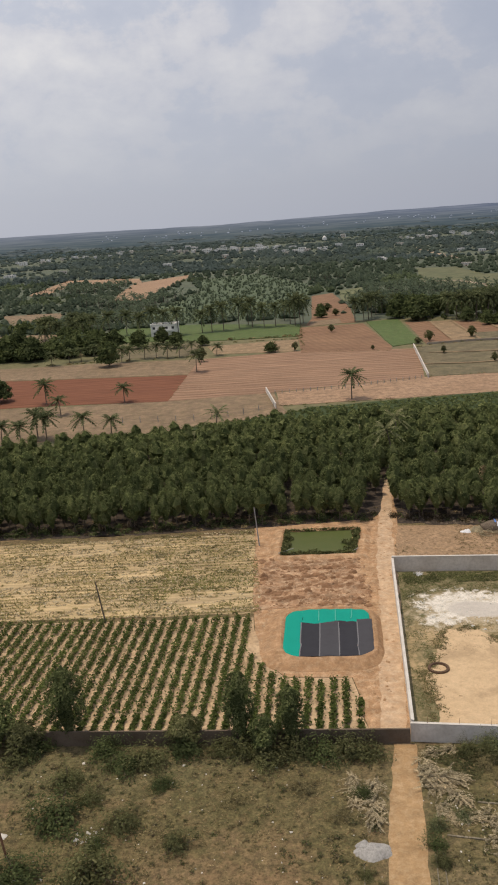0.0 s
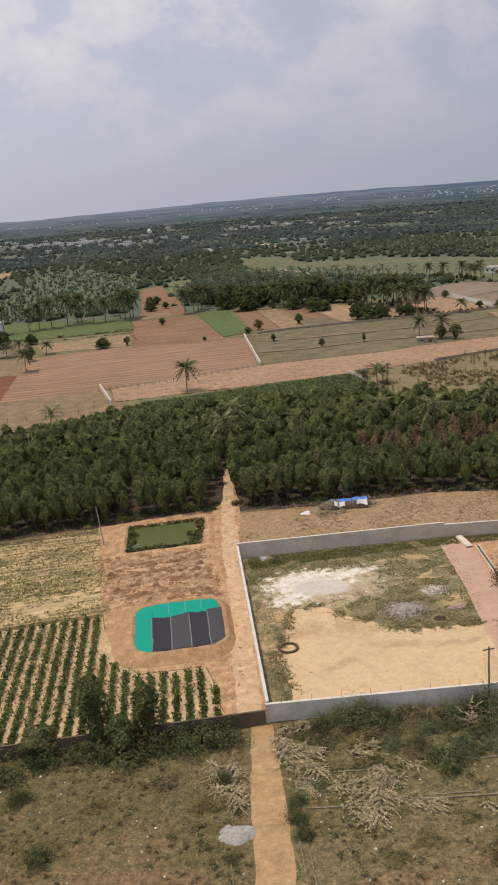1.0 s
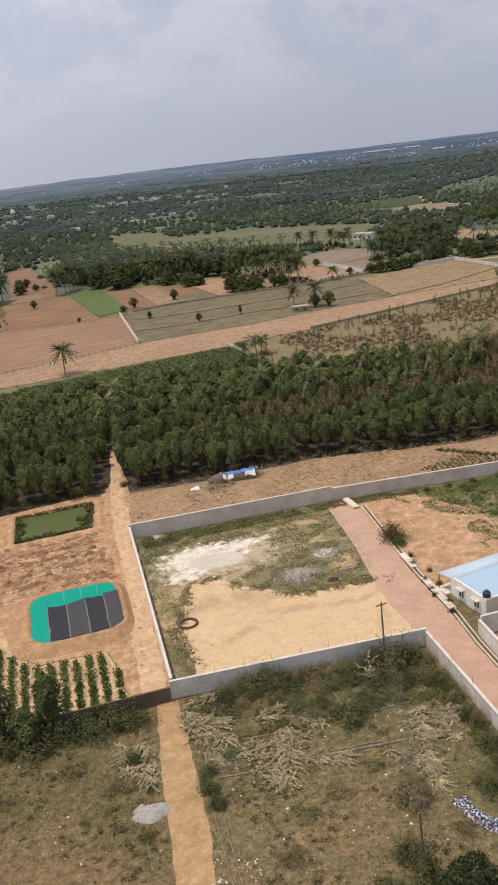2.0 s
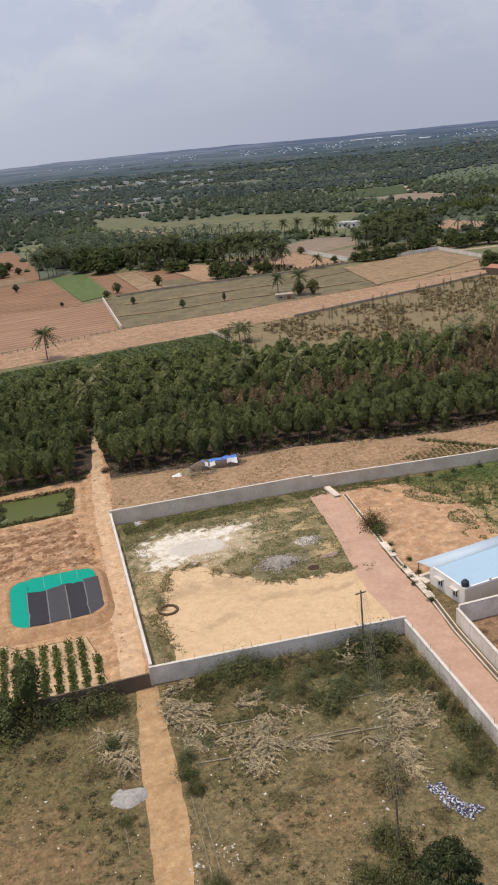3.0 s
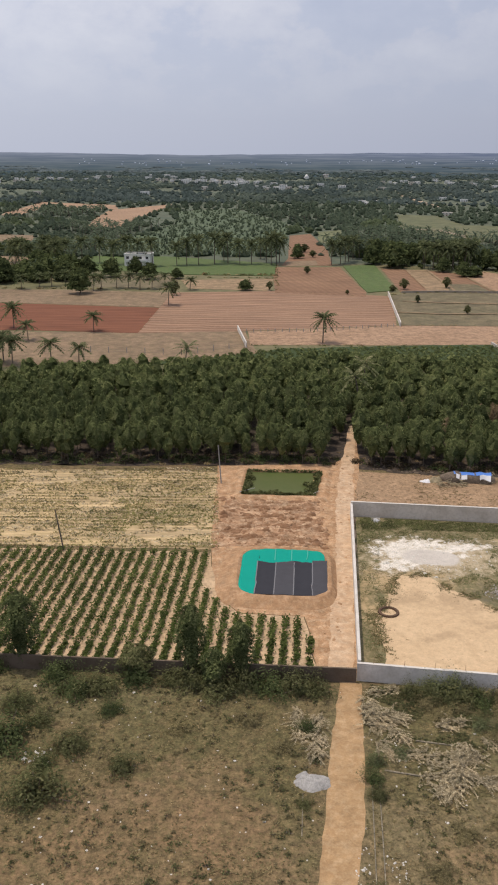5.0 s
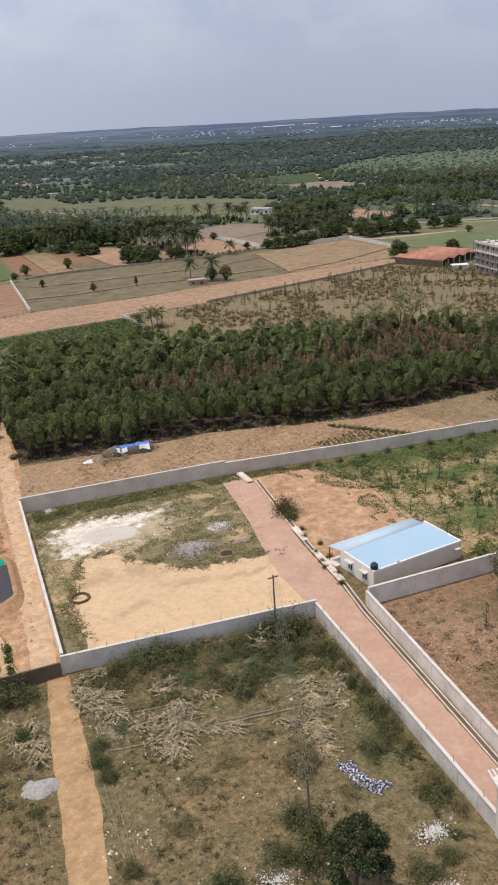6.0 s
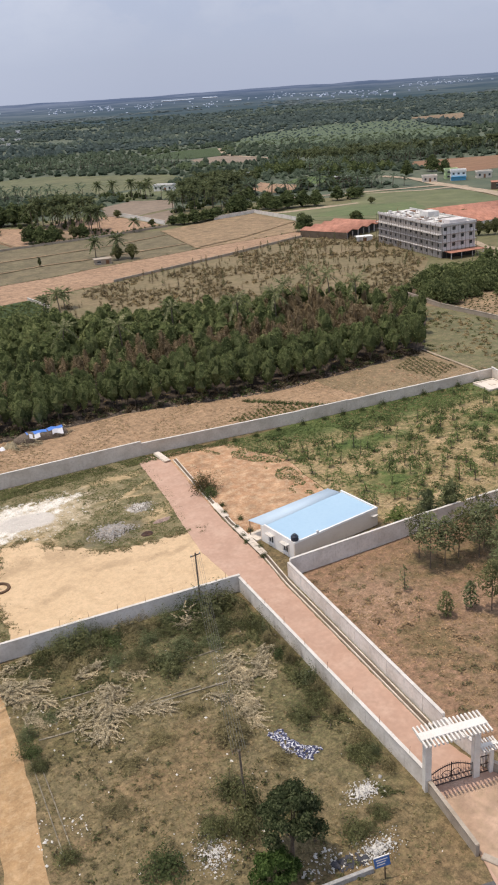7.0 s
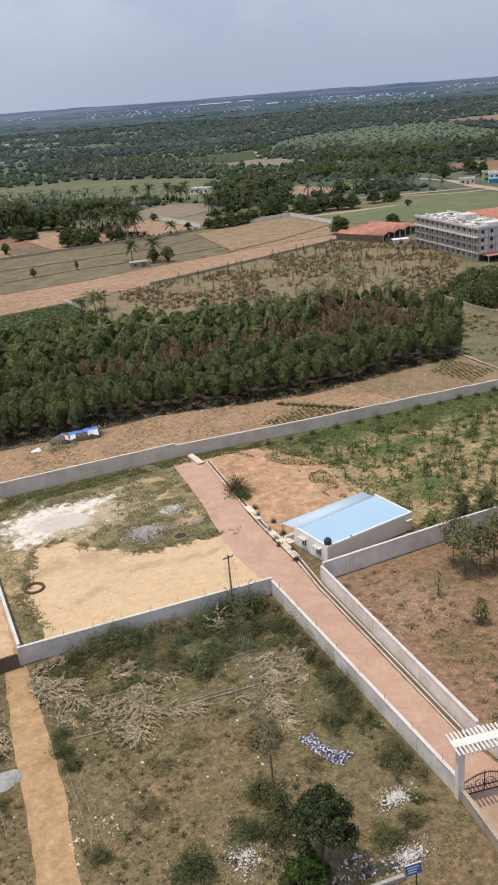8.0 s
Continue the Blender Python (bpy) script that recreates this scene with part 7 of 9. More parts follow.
for i, (poly, n, sz) in enumerate([([(26.0, 39.4), (29.5, 38.6), (29.0, 36.6), (25.6, 37.2)], 120, 0.05), ([(13.2, 54), (15, 54), (15.2, 51.4), (13.4, 51.4)], 30, 0.045), ([(-18.5, 68.5), (-16, 68.5), (-16, 66.2), (-18.5, 66.2)], 30, 0.06), ([(-23, 62.5), (-20.5, 62.5), (-20.6, 59), (-23, 59)], 40, 0.08), ([(10.8, 55), (12.6, 55), (12, 50), (10.6, 50)], 22, 0.06)]):
    clods("stone_heap", poly, n, sz, LIME, ("spilt heap of white stones and debris", "stones"), 70 + i, 0.04, 0.9)
BAG = surface("printed_sacks", (0.03, 0.035, 0.08), (0.68, 0.68, 0.72), 5.0, (0.04, 0.05, 0.14), 7.0, rough=0.6, lo=0.50, hi=0.55, stains=0.2)
clods("sack_litter", [(32.2, 51.9), (33.6, 51.6), (33.4, 49.6), (35.0, 47.4), (33.4, 46.9), (32.3, 49.2)], 260, 0.095, BAG, ("scattered heap of blue and white plastic sacks", "sacks"), 81, 0.05, 0.9)
clods("dark_sacks", [(28.2, 37.6), (30.6, 37.2), (30.5, 36.0), (28.2, 36.4)], 90, 0.085, NET_B, ("heap of dark grey sacks", "sacks"), 82, 0.05, 0.9)
dw = thing("ditch_wall", "dark edge of a stone ditch by the road", "ditch", along((24.5, 36.4), (30.2, 35.0))[0])
part("stone_edge", box(0, 5.8, 0, 0.3, -0.1, 0.45, 0.03), GRANITE, dw)


def grass_stuff(name, poly, n, size, mat, label, seed, lift=0.12, avoid=None, patch=0.15, gate=-0.05, stretch=1.9):
    g = np.random.default_rng(seed)
    xs, ys = [p[0] for p in poly], [p[1] for p in poly]
    P = []
    tries = 0
    while len(P) < n and tries < n * 12:
        tries += 1
        x, y = g.uniform(min(xs), max(xs)), g.uniform(min(ys), max(ys))
        if not inside(x, y, poly) or noise.noise((x * patch, y * patch, seed)) < gate:
            continue
        if avoid and segment_distance(x, y, avoid[0]) < avoid[1]:
            continue
        k = 4
        for _ in range(k):
            P.append((x + g.normal(0, size * 0.7), y + g.normal(0, size * 0.7), lift * g.uniform(0.4, 1.6)))
    tagged(new(name, quads_mesh(name, leaf_quads(np.array(P), size, 1.1, stretch, g), [mat])), label, "grass", kind="stuff")


SCRUB_FIELD = [(-60, 84), (14, 77.5), (43, 72.8), (38.3, 38), (36.8, 32), (16, 36), (-40, 44)]
grass_stuff("dry_grass", SCRUB_FIELD, 30000, 0.105, LEAF_WEED, "dry brown grass tufts over the scrubland", 91, 0.035, (TRACK, 1.9), 0.12, -0.25)
grass_stuff("green_weeds", SCRUB_FIELD, 32000, 0.105, LEAF_SCRUB, "olive green weeds over the scrubland", 92, 0.04, (TRACK, 1.8), 0.09, -0.12)
grass_stuff("wall_weeds", [(16, 77.6), (42.5, 72.6), (41.5, 64), (30, 66), (15.5, 69)], 16000, 0.1, LEAF_BUSH, "thick olive weeds below the lot wall", 93, 0.12, None, 0.25, -0.1)
grass_stuff("road_weeds", [(42.6, 72), (38, 39), (35.5, 40), (38.5, 56), (39.5, 70)], 8000, 0.1, LEAF_BUSH, "green weeds along the road wall", 94, 0.14, None, 0.3, -0.05)
grass_stuff("lot_weeds", [(21, 121), (53, 116.5), (50, 99), (46.5, 90.6), (41, 91.6), (36.5, 92.2), (32.6, 97), (31.0, 101), (37, 104), (40, 111), (27, 114.5), (20.5, 112)], 40000, 0.085, LEAF_LOTGRASS, "green weeds in the walled lot", 95, 0.05, None, 0.45, -0.1)
grass_stuff("lot_dry_weeds", [(21, 121), (53, 116.5), (50.5, 100), (45, 92.0), (34, 93.5), (20, 98), (19, 104), (22, 106), (37, 104), (40, 111), (27, 114.5), (20.5, 112)], 9000, 0.085, LEAF_WEED, "dry brown weeds among the green ones", 104, 0.04, None, 0.5, 0.0)
grass_stuff("lot_edge_weeds", [(16, 80), (18.5, 80), (22, 104), (25, 120), (21, 121)], 8000, 0.08, LEAF_LOTGRASS, "weeds along the inside of the lot wall", 96, 0.04, None, 0.45, -0.12)
SAND_EDGE = [(48, 89.4), (46.4, 90.0), (43.6, 90.4), (41, 91.2), (37.5, 91.6), (34.8, 93.2), (32.6, 96.0), (30.4, 98.4), (28, 102.6), (24.6, 102.4), (22.6, 99.0), (21.4, 95.8), (19.2, 91), (19.0, 85), (18.4, 79.4)]
ge = np.random.default_rng(111)
P = []
for (ax, ay), (bx, by) in zip(SAND_EDGE, SAND_EDGE[1:]):
    L = math.hypot(bx - ax, by - ay)
    for _ in range(int(L * 95)):
        u = ge.uniform()
        x, y = ax + (bx - ax) * u + ge.normal(0, 0.55), ay + (by - ay) * u + ge.normal(0, 0.55)
        if noise.noise((x * 0.5, y * 0.5, 3)) > -0.12:
            P += [(x + ge.normal(0, 0.07), y + ge.normal(0, 0.07), 0.07 + 0.05 * ge.uniform()) for _ in range(3)]
tagged(new("sand_edge_weeds", quads_mesh("sand_edge_weeds", leaf_quads(np.array(P), 0.085, 1.1, 1.9, ge), [LEAF_LOTGRASS, LEAF_WEED], ge.integers(0, 2, len(P)))), "low weeds creeping over the edge of the sand", "grass", kind="stuff")
clods("sand_lumps", [(19, 80), (43, 75), (48, 89), (37, 91), (28, 102), (22, 98)], 260, 0.05, SAND, ("small lumps of trodden sand", "sand"), 63, 0.06, 0.6)
clods("lime_spill", [(23, 112), (30, 114), (38, 113.5), (38, 110), (33.5, 109.5), (26, 104), (22.5, 105)], 420, 0.06, LIME, ("scattered white lumps of spilt lime", "lime"), 62, 0.04, 0.6)
grass_stuff("north_weeds", [(22, 121.8), (54, 117.2), (68, 114), (66, 112.0), (53, 114.6), (40, 116.0), (22, 117.6)], 15000, 0.11, LEAF_LOTGRASS, "green weeds at the foot of the boundary wall", 97, 0.13, None, 0.3, -0.3)
grass_stuff("field_weeds", [(66.5, 113), (124, 104), (122, 76), (70, 72.5), (68, 84), (70, 100)], 34000, 0.12, LEAF_FIELD, "green weeds over the field beside the house", 98, 0.12, None, 0.3, 0.0)
grass_stuff("wall_band_weeds", [(67, 112.6), (124, 103.6), (122.5, 97), (100, 99), (68, 104)], 16000, 0.13, LEAF_FIELD, "thick green weeds in a band along the boundary wall", 105, 0.1, None, 0.2, -0.35)
grass_stuff("field_straw", [(66.5, 113), (124, 104), (122, 76), (70, 72.5), (68, 84), (70, 100)], 9000, 0.15, LEAF_WEED, "dry yellow grass among the weeds", 99, 0.1, None, 0.12, 0.0)
grass_stuff("lot_straw", [(50.5, 71.5), (69, 69.5), (112, 63.5), (100, 25), (50, 25), (46, 41)], 40000, 0.13, LEAF_LOT, "cut dry grass over the brown lot", 100, 0.035, None, 0.12, -0.15)
grass_stuff("strip_straw", [(23, 142), (60, 137), (113, 125.5), (130, 106), (82, 112.2), (54, 118.8), (22.5, 123.4)], 9000, 0.13, LEAF_WEED, "dry grass on the ploughed strip", 101, 0.07, None, 0.12, 0.05)
grass_stuff("plantation_floor", [(-70, 151), (-23, 148.3), (29, 145), (59, 140), (87, 130), (124, 127), (128, 133), (88, 138), (60, 147), (20, 153), (-70, 158)], 2600, 0.22, LEAF_DRY, "dry leaf litter under the plantation", 102, 0.1, None, 0.2, -0.3)

gf = np.random.default_rng(83)
UNDER = [bush(460 + i, 0.9, 0.9, 55, 0.21) for i in range(5)]
sp, pk = [], []
FRONT = [(-72, 151.2), (-47.7, 150.7), (-23, 148.4), (1, 148.2), (22, 146.6), (29, 145), (43, 141), (59, 139.8), (87, 129.5), (113, 128.4), (124, 126)]
for (ax, ay), (bx, by) in zip(FRONT, FRONT[1:]):
    for _ in range(int(math.hypot(bx - ax, by - ay) * 4.5)):
        u = gf.uniform()
        x, y = ax + (bx - ax) * u, ay + (by - ay) * u + gf.uniform(-0.9, 3.0)
        if segment_distance(x, y, PATH_GAP) > 1.6:
            s = gf.uniform(0.4, 1.25)
            sp.append((x, y, s, s * gf.uniform(0.5, 1.1)))
            pk.append(1 if gf.uniform() < (0.7 if x < 20 else 0.3) else 2)
stuff_of("understorey", UNDER, sp, [BARK, LEAF_BROAD, LEAF_DEAD], "low shrubs and dead brush at the plantation edge", "shrubs", pk)
clods("burnt_litter", [(28, 143.0), (43, 139.2), (59, 137.8), (87, 127.6), (113, 126.6), (124, 124), (126, 128), (88, 132), (60, 142), (29, 147.5)], 900, 0.14, BARK, ("burnt stumps and litter at the plantation edge", "litter"), 35, 0.03, 0.8)
grass_stuff("yard_weeds", [(61, 113.5), (66.5, 112), (70, 100), (67, 86), (63.5, 90), (66, 102)], 6000, 0.09, LEAF_FIELD, "weeds creeping over the orange yard", 103, 0.09, None, 0.35, -0.05)
SCRUB_TUFTS = [bush(440 + i, 0.45, 0.5, 26, 0.12) for i in range(6)]
gt = np.random.default_rng(79)
sp, pk = [], []
for x, y in scatter(SCRUB_FIELD, 1.15, 59, 0.5, lambda x, y: segment_distance(x, y, TRACK) < 2.0):
    if noise.noise((x * 0.13, y * 0.13, 11)) + 0.5 * noise.noise((x * 0.5, y * 0.5, 2)) > -0.02:
        s = gt.uniform(0.35, 1.2)
        sp.append((x, y, s, s * gt.uniform(0.5, 1.2)))
        pk.append(1 if gt.uniform() < 0.6 else 2)
stuff_of("scrub_tufts", SCRUB_TUFTS, sp, [BARK, LEAF_BUSH, LEAF_SCRUB], "dark weed tufts scattered over the scrubland", "weeds", pk)
# weeds in clumps on the field beside the house
g8 = np.random.default_rng(77)
SLAB = [(114, 98), (121, 97), (122, 105), (115, 105.5)]
WEED_CLUMPS = [bush(400 + i, 0.75, 0.95, 110, 0.15) for i in range(5)]
sp = [(x, y, g8.uniform(0.4, 1.35), g8.uniform(0.5, 1.7)) for x, y in scatter([(70, 111), (122, 103.5), (121, 80), (72, 76), (70, 90)], 2.6, 55, 0.5) if noise.noise((x * 0.09, y * 0.09, 1)) > -0.15 and not inside(x, y, SLAB)]
stuff_of("weed_clumps", WEED_CLUMPS, sp, [BARK, LEAF_FIELD], "tall green weed clumps in the field", "weeds")
sp = [(x, y, g8.uniform(0.7, 1.2), g8.uniform(0.7, 1.3)) for x, y in scatter([(70, 104), (118, 97), (120, 74), (72, 73), (68, 84)], 3.6, 63, 0.5)]
stuff_of("field_saplings", [sapling(430 + i, 90, 2.2, 0.55, 0.14, 0.2) for i in range(5)], sp, [BARK, LEAF_FIELD], "thin young trees planted over the weedy field", "saplings")
LOT_CLUMPS = [bush(420 + i, 0.5, 0.7, 34, 0.13) for i in range(5)]
sp, pk = [], []
for x, y in scatter([(51, 71), (69, 69), (100, 64), (92, 30), (54, 30), (47, 42)], 1.7, 58, 0.5):
    if noise.noise((x * 0.12, y * 0.12, 7)) > 0.02:
        s = g8.uniform(0.4, 1.3)
        sp.append((x, y, s, s * g8.uniform(0.4, 1.0)))
        pk.append(2 if g8.uniform() < 0.55 else 1)
stuff_of("lot_scrub", LOT_CLUMPS, sp, [BARK, LEAF_SCRUB, LEAF_LOT], "low dry weed clumps in the brown lot", "weeds", pk)
# seedling beds beyond the boundary wall
sp = [(x, y, 0.45, 0.5) for x, y in scatter([(72, 121), (84, 123), (89, 112.5), (75, 115.5)], 0.9, 56, 0.2, turn=-12)]
stuff_of("seedling_bed", WEED_CLUMPS, sp, [BARK, LEAF_CROP], "rows of green seedlings beyond the wall", "seedlings")
sp = [(x, y, 0.5, 0.5) for x, y in scatter([(113, 122), (121, 125.5), (122.5, 114), (114, 112)], 1.0, 57, 0.12, turn=-20)]
stuff_of("seedling_bed", WEED_CLUMPS, sp, [BARK, LEAF_BUSH], "rows of olive seedlings near the plantation corner", "seedlings")
sp = [(80 + 0.9 * i * 0.35 + 0.5 * math.sin(i * 9), 127.5 - i * 0.42, 0.7, 0.7) for i in range(34)]
stuff_of("hedge_line", WEED_CLUMPS, sp, [BARK, LEAF_BROAD], "low green hedge across the strip", "hedge")

# slim trees standing in the brown lot
for i, (x, y, h, w) in enumerate([(64.3, 65.4, 6.6, 1.7), (63.6, 62.8, 7.2, 1.8), (65.4, 62.2, 6.4, 1.5), (67.9, 62.4, 6.6, 1.6), (69.8, 60.9, 7.0, 2.2), (71.4, 61.6, 6.4, 1.9), (73.0, 64.0, 7.0, 2.1), (69.6, 57.2, 6.6, 1.8), (71.2, 55.6, 6.0, 1.7), (62.4, 52.4, 6.2, 1.6), (65.2, 53.0, 6.8, 1.8), (66.6, 54.4, 6.4, 1.6), (76.2, 62.0, 7.2, 2.2), (79.6, 64.2, 8.0, 2.0), (78.0, 58.5, 6.8, 2.0), (82.5, 61.0, 7.2, 2.1), (74.4, 51.0, 5.8, 1.7),
                                 (61.0, 54.1, 3.4, 0.9), (57.9, 54.7, 3.0, 0.9), (60.2, 47.6, 3.8, 1.2), (58.1, 61.3, 3.2, 0.7), (68.0, 50.0, 3.2, 1.0), (66.6, 47.0, 3.0, 1.0)]):
    tree_at(x, y, sapling(600 + i, int(420 * w * (1.6 if h > 5 else 1.3)) if i != 20 else 90, h * 1.05, w, 0.16, 0.34 if h > 5 else 0.10), (BARK, LEAF_SLIM if i % 3 else LEAF_BUSH), "slim leafy eucalyptus tree in the dry brown lot" if h > 5 else "small young tree in the dry brown lot", turn=i)
for i, (x, y, h, w) in enumerate([(71.5, 71.4, 5.0, 3.6), (75.0, 70.6, 5.5, 4.0)]):
    tree_at(x, y, broad(680 + i, h, w / 2, 1500, 0.17, 9, 0.15, True, 1.0, True, 0.4), (BARK, LEAF_SLIM), "leafy green tree behind the lot wall", turn=i)
for i, (x, y) in enumerate([(66.9, 72.2), (67.8, 73.0)]):
    tr, cr = palm(650 + i, 1.6, 9, 2.0)
    tree_at(x, y, (tr, cr), (LEAF_CROP, LEAF_CROP), "banana plant with broad green leaves beside the wall", "banana plant", name="banana_plant")


# ---------------------------------------------------------------- palms
PALMS = [palm(700 + i, 8.0 + 0.5 * (i % 3), 24, 4.5) for i in range(5)]
PALM_KIND = []


def palm_at(x, y, h, i, label="tall coconut palm", spread=1.0):
    k = i % 5
    s = h / (8.0 + 0.5 * (k % 3))
    m = Matrix.Translation((x, y, 0)) @ Matrix.Rotation(i * 2.4, 4, "Z")
    if len(PALM_KIND) < 5:
        k = len(PALM_KIND)
        ob = plant_thing("coconut_palm", PALMS[k], (PALM_BARK, LEAF_PALM), label, "palm", m, "coconut palms")
        PALM_KIND.append(ob)
    else:
        ob = copy_thing(PALM_KIND[k], m)
        tagged(ob, label)
    w = s ** 0.45 * spread
    ob.scale = (w, w, s)
    return ob


n_palm = 0
gp = np.random.default_rng(12)
for x, y, h in [(-65.7, 276, 8), (-39.2, 270, 6.0), (-57.1, 256.5, 6.0), (31.9, 251.8, 8.8), (-60.5, 220, 6.5), (-57.8, 228, 8), (-54.5, 224, 8), (-44.4, 225, 7), (-37.2, 226, 5.5), (-66, 222, 6.5),
                (-81, 359, 6), (-75, 366, 5.6), (-70, 367, 6), (-65, 372, 6), (-51, 356, 6.5), (-48, 359, 6.2), (-42, 362, 6), (-37, 362, 6.5), (-32, 360, 6), (-27, 360, 6), (-22, 368, 5.5), (-18, 320, 8.2), (-11, 357, 5.2), (127, 298, 7.2), (131.5, 289, 8.6), (86, 229, 5.5), (79.5, 228, 5.0), (165, 342, 6.0)]:
    palm_at(x, y, h, n_palm, "single coconut palm on open ground")
    n_palm += 1
for x, y, h in PLANT_PALMS:
    ob = plant_thing("coconut_palm", palm(760 + n_palm, h + 3.2, 14, 4.4, 0.10), (PALM_BARK, LEAF_PALM_PALE), "coconut palm rising out of the plantation", "palm", Matrix.Translation((x, y, 0)), "coconut palms")
    n_palm += 1
for x, y, h in [(-32, 435, 14), (-20, 438, 12), (-15, 439, 13.4), (-9, 440, 15), (-1, 444, 15.5), (6, 447, 15.4), (12, 442, 12.9), (18, 443, 12.1), (24, 468, 11), (28, 441, 16), (31, 446, 15.5), (4, 456, 11.6), (59, 441, 12.3), (67, 448, 13.4), (74, 467, 12.2), (78, 472, 9.7), (64, 444, 11.6),
                (-40, 440, 13), (-46, 446, 14), (-52, 440, 12), (-60, 448, 13), (-68, 442, 14), (33, 452, 13), (26, 450, 12), (70, 456, 12), (84, 470, 10)]:
    palm_at(x, y, h, n_palm, "tall coconut palm in a row beside fields")
    n_palm += 1
for x, y, h in [(104, 428, 13), (107, 423, 12.5), (110, 426, 13.5), (113, 420, 12), (117, 423, 13), (122, 420, 12.5), (126, 424, 13.5), (146, 400, 13), (163, 400, 12.5), (155, 402, 13), (114, 434, 12.4), (115, 428, 12.7), (120, 435, 13.3), (130, 442, 13.5), (130, 433, 13.3), (146, 384, 10.5), (150, 387, 9.1), (151, 378, 11.2), (154, 375, 9.6), (153, 362, 10.8), (158, 364, 10.8), (126, 446, 12), (149, 395, 12), (152, 396, 13), (161, 389, 12), (151, 355, 12), (155, 355, 11.5), (157, 395, 12.5), (159, 404, 13), (165, 394, 12), (140, 398, 12), (145, 404, 13), (170, 398, 11), (106, 440, 12), (124, 428, 12),
                (206, 378, 10), (212, 381, 11), (220, 383, 10), (232, 393, 11), (240, 396, 11), (217, 491, 9), (226, 466, 10), (229, 460, 9), (228, 452, 9), (218, 473, 10), (236, 462, 10), (210, 388, 9.5), (226, 376, 10)]:
    palm_at(x, y, h, n_palm, "tall coconut palm in a grove")
    n_palm += 1
for poly, gap, lo, hi, seed in [([(226, 412), (242, 402), (274, 420), (300, 440), (286, 458), (255, 452)], 7.0, 8, 11, 1), ([(380, 474), (390, 546), (452, 512), (560, 470), (550, 435), (470, 468), (410, 474)], 8.5, 8, 10.5, 2), ([(212, 366), (232, 362), (268, 402), (240, 408)], 11, 6, 9, 5), ([(-100, 425), (-72, 430), (-75, 470), (-110, 470)], 10, 10, 14, 8)]:
    for x, y in scatter(poly, gap, 900 + seed, 0.45):
        if n_palm < 292:
            palm_at(x, y, gp.uniform(lo, hi), n_palm, "tall coconut palm in a dense far grove")
            n_palm += 1

# ---------------------------------------------------------------- broad trees, middle distance
BROADS = [broad(800 + i, 7.0, 3.3, 1150, 0.43, 14, 0.16, True, 1.08, False, 0.5) for i in range(4)] + [broad(820 + i, 7.0, 3.4, 1300, 0.43, 18, 0.08, True, 0.95, True, 0.6) for i in range(4)]
BROAD_KIND = {}


def broad_at(x, y, h, w, i, label="dark green round-headed tree"):
    """A small field tree on a trunk, or a wide one whose crown comes down to the ground."""
    k = i % 4 + (4 if w >= 6.5 else 0)
    m = Matrix.Translation((x, y, 0)) @ Matrix.Rotation(i * 1.9, 4, "Z")
    if k not in BROAD_KIND:
        BROAD_KIND[k] = ob = plant_thing("broadleaf_tree", BROADS[k], (BARK, LEAF_BROAD if k > 3 else LEAF_BUSH), label, "tree", m, "field trees")
    else:
        ob = copy_thing(BROAD_KIND[k], m)
        tagged(ob, label)
    ob.scale = (w / 6.6, w / 6.6, h / 7.0)
    return ob


BELT = [broad(850 + i, 4.6, 3.6, 1350, 0.34, 14, 0.08, False, 1.1, True, 0.66) for i in range(3)]
BELT_KIND = []


def belt_tree(x, y, i):
    m = Matrix.Translation((x, y, 0)) @ Matrix.Rotation(i * 1.9, 4, "Z")
    if len(BELT_KIND) < 3:
        ob = plant_thing("belt_tree", BELT[len(BELT_KIND)], (BARK, LEAF_PLANT), "dense green tree in a belt beside the building", "tree", m, "belt trees")
        BELT_KIND.append(ob)
    else:
        ob = copy_thing(BELT_KIND[i % 3], m)
    k = 0.8 + 0.35 * math.sin(x * 1.7 + y)
    ob.scale = (k, k, k)


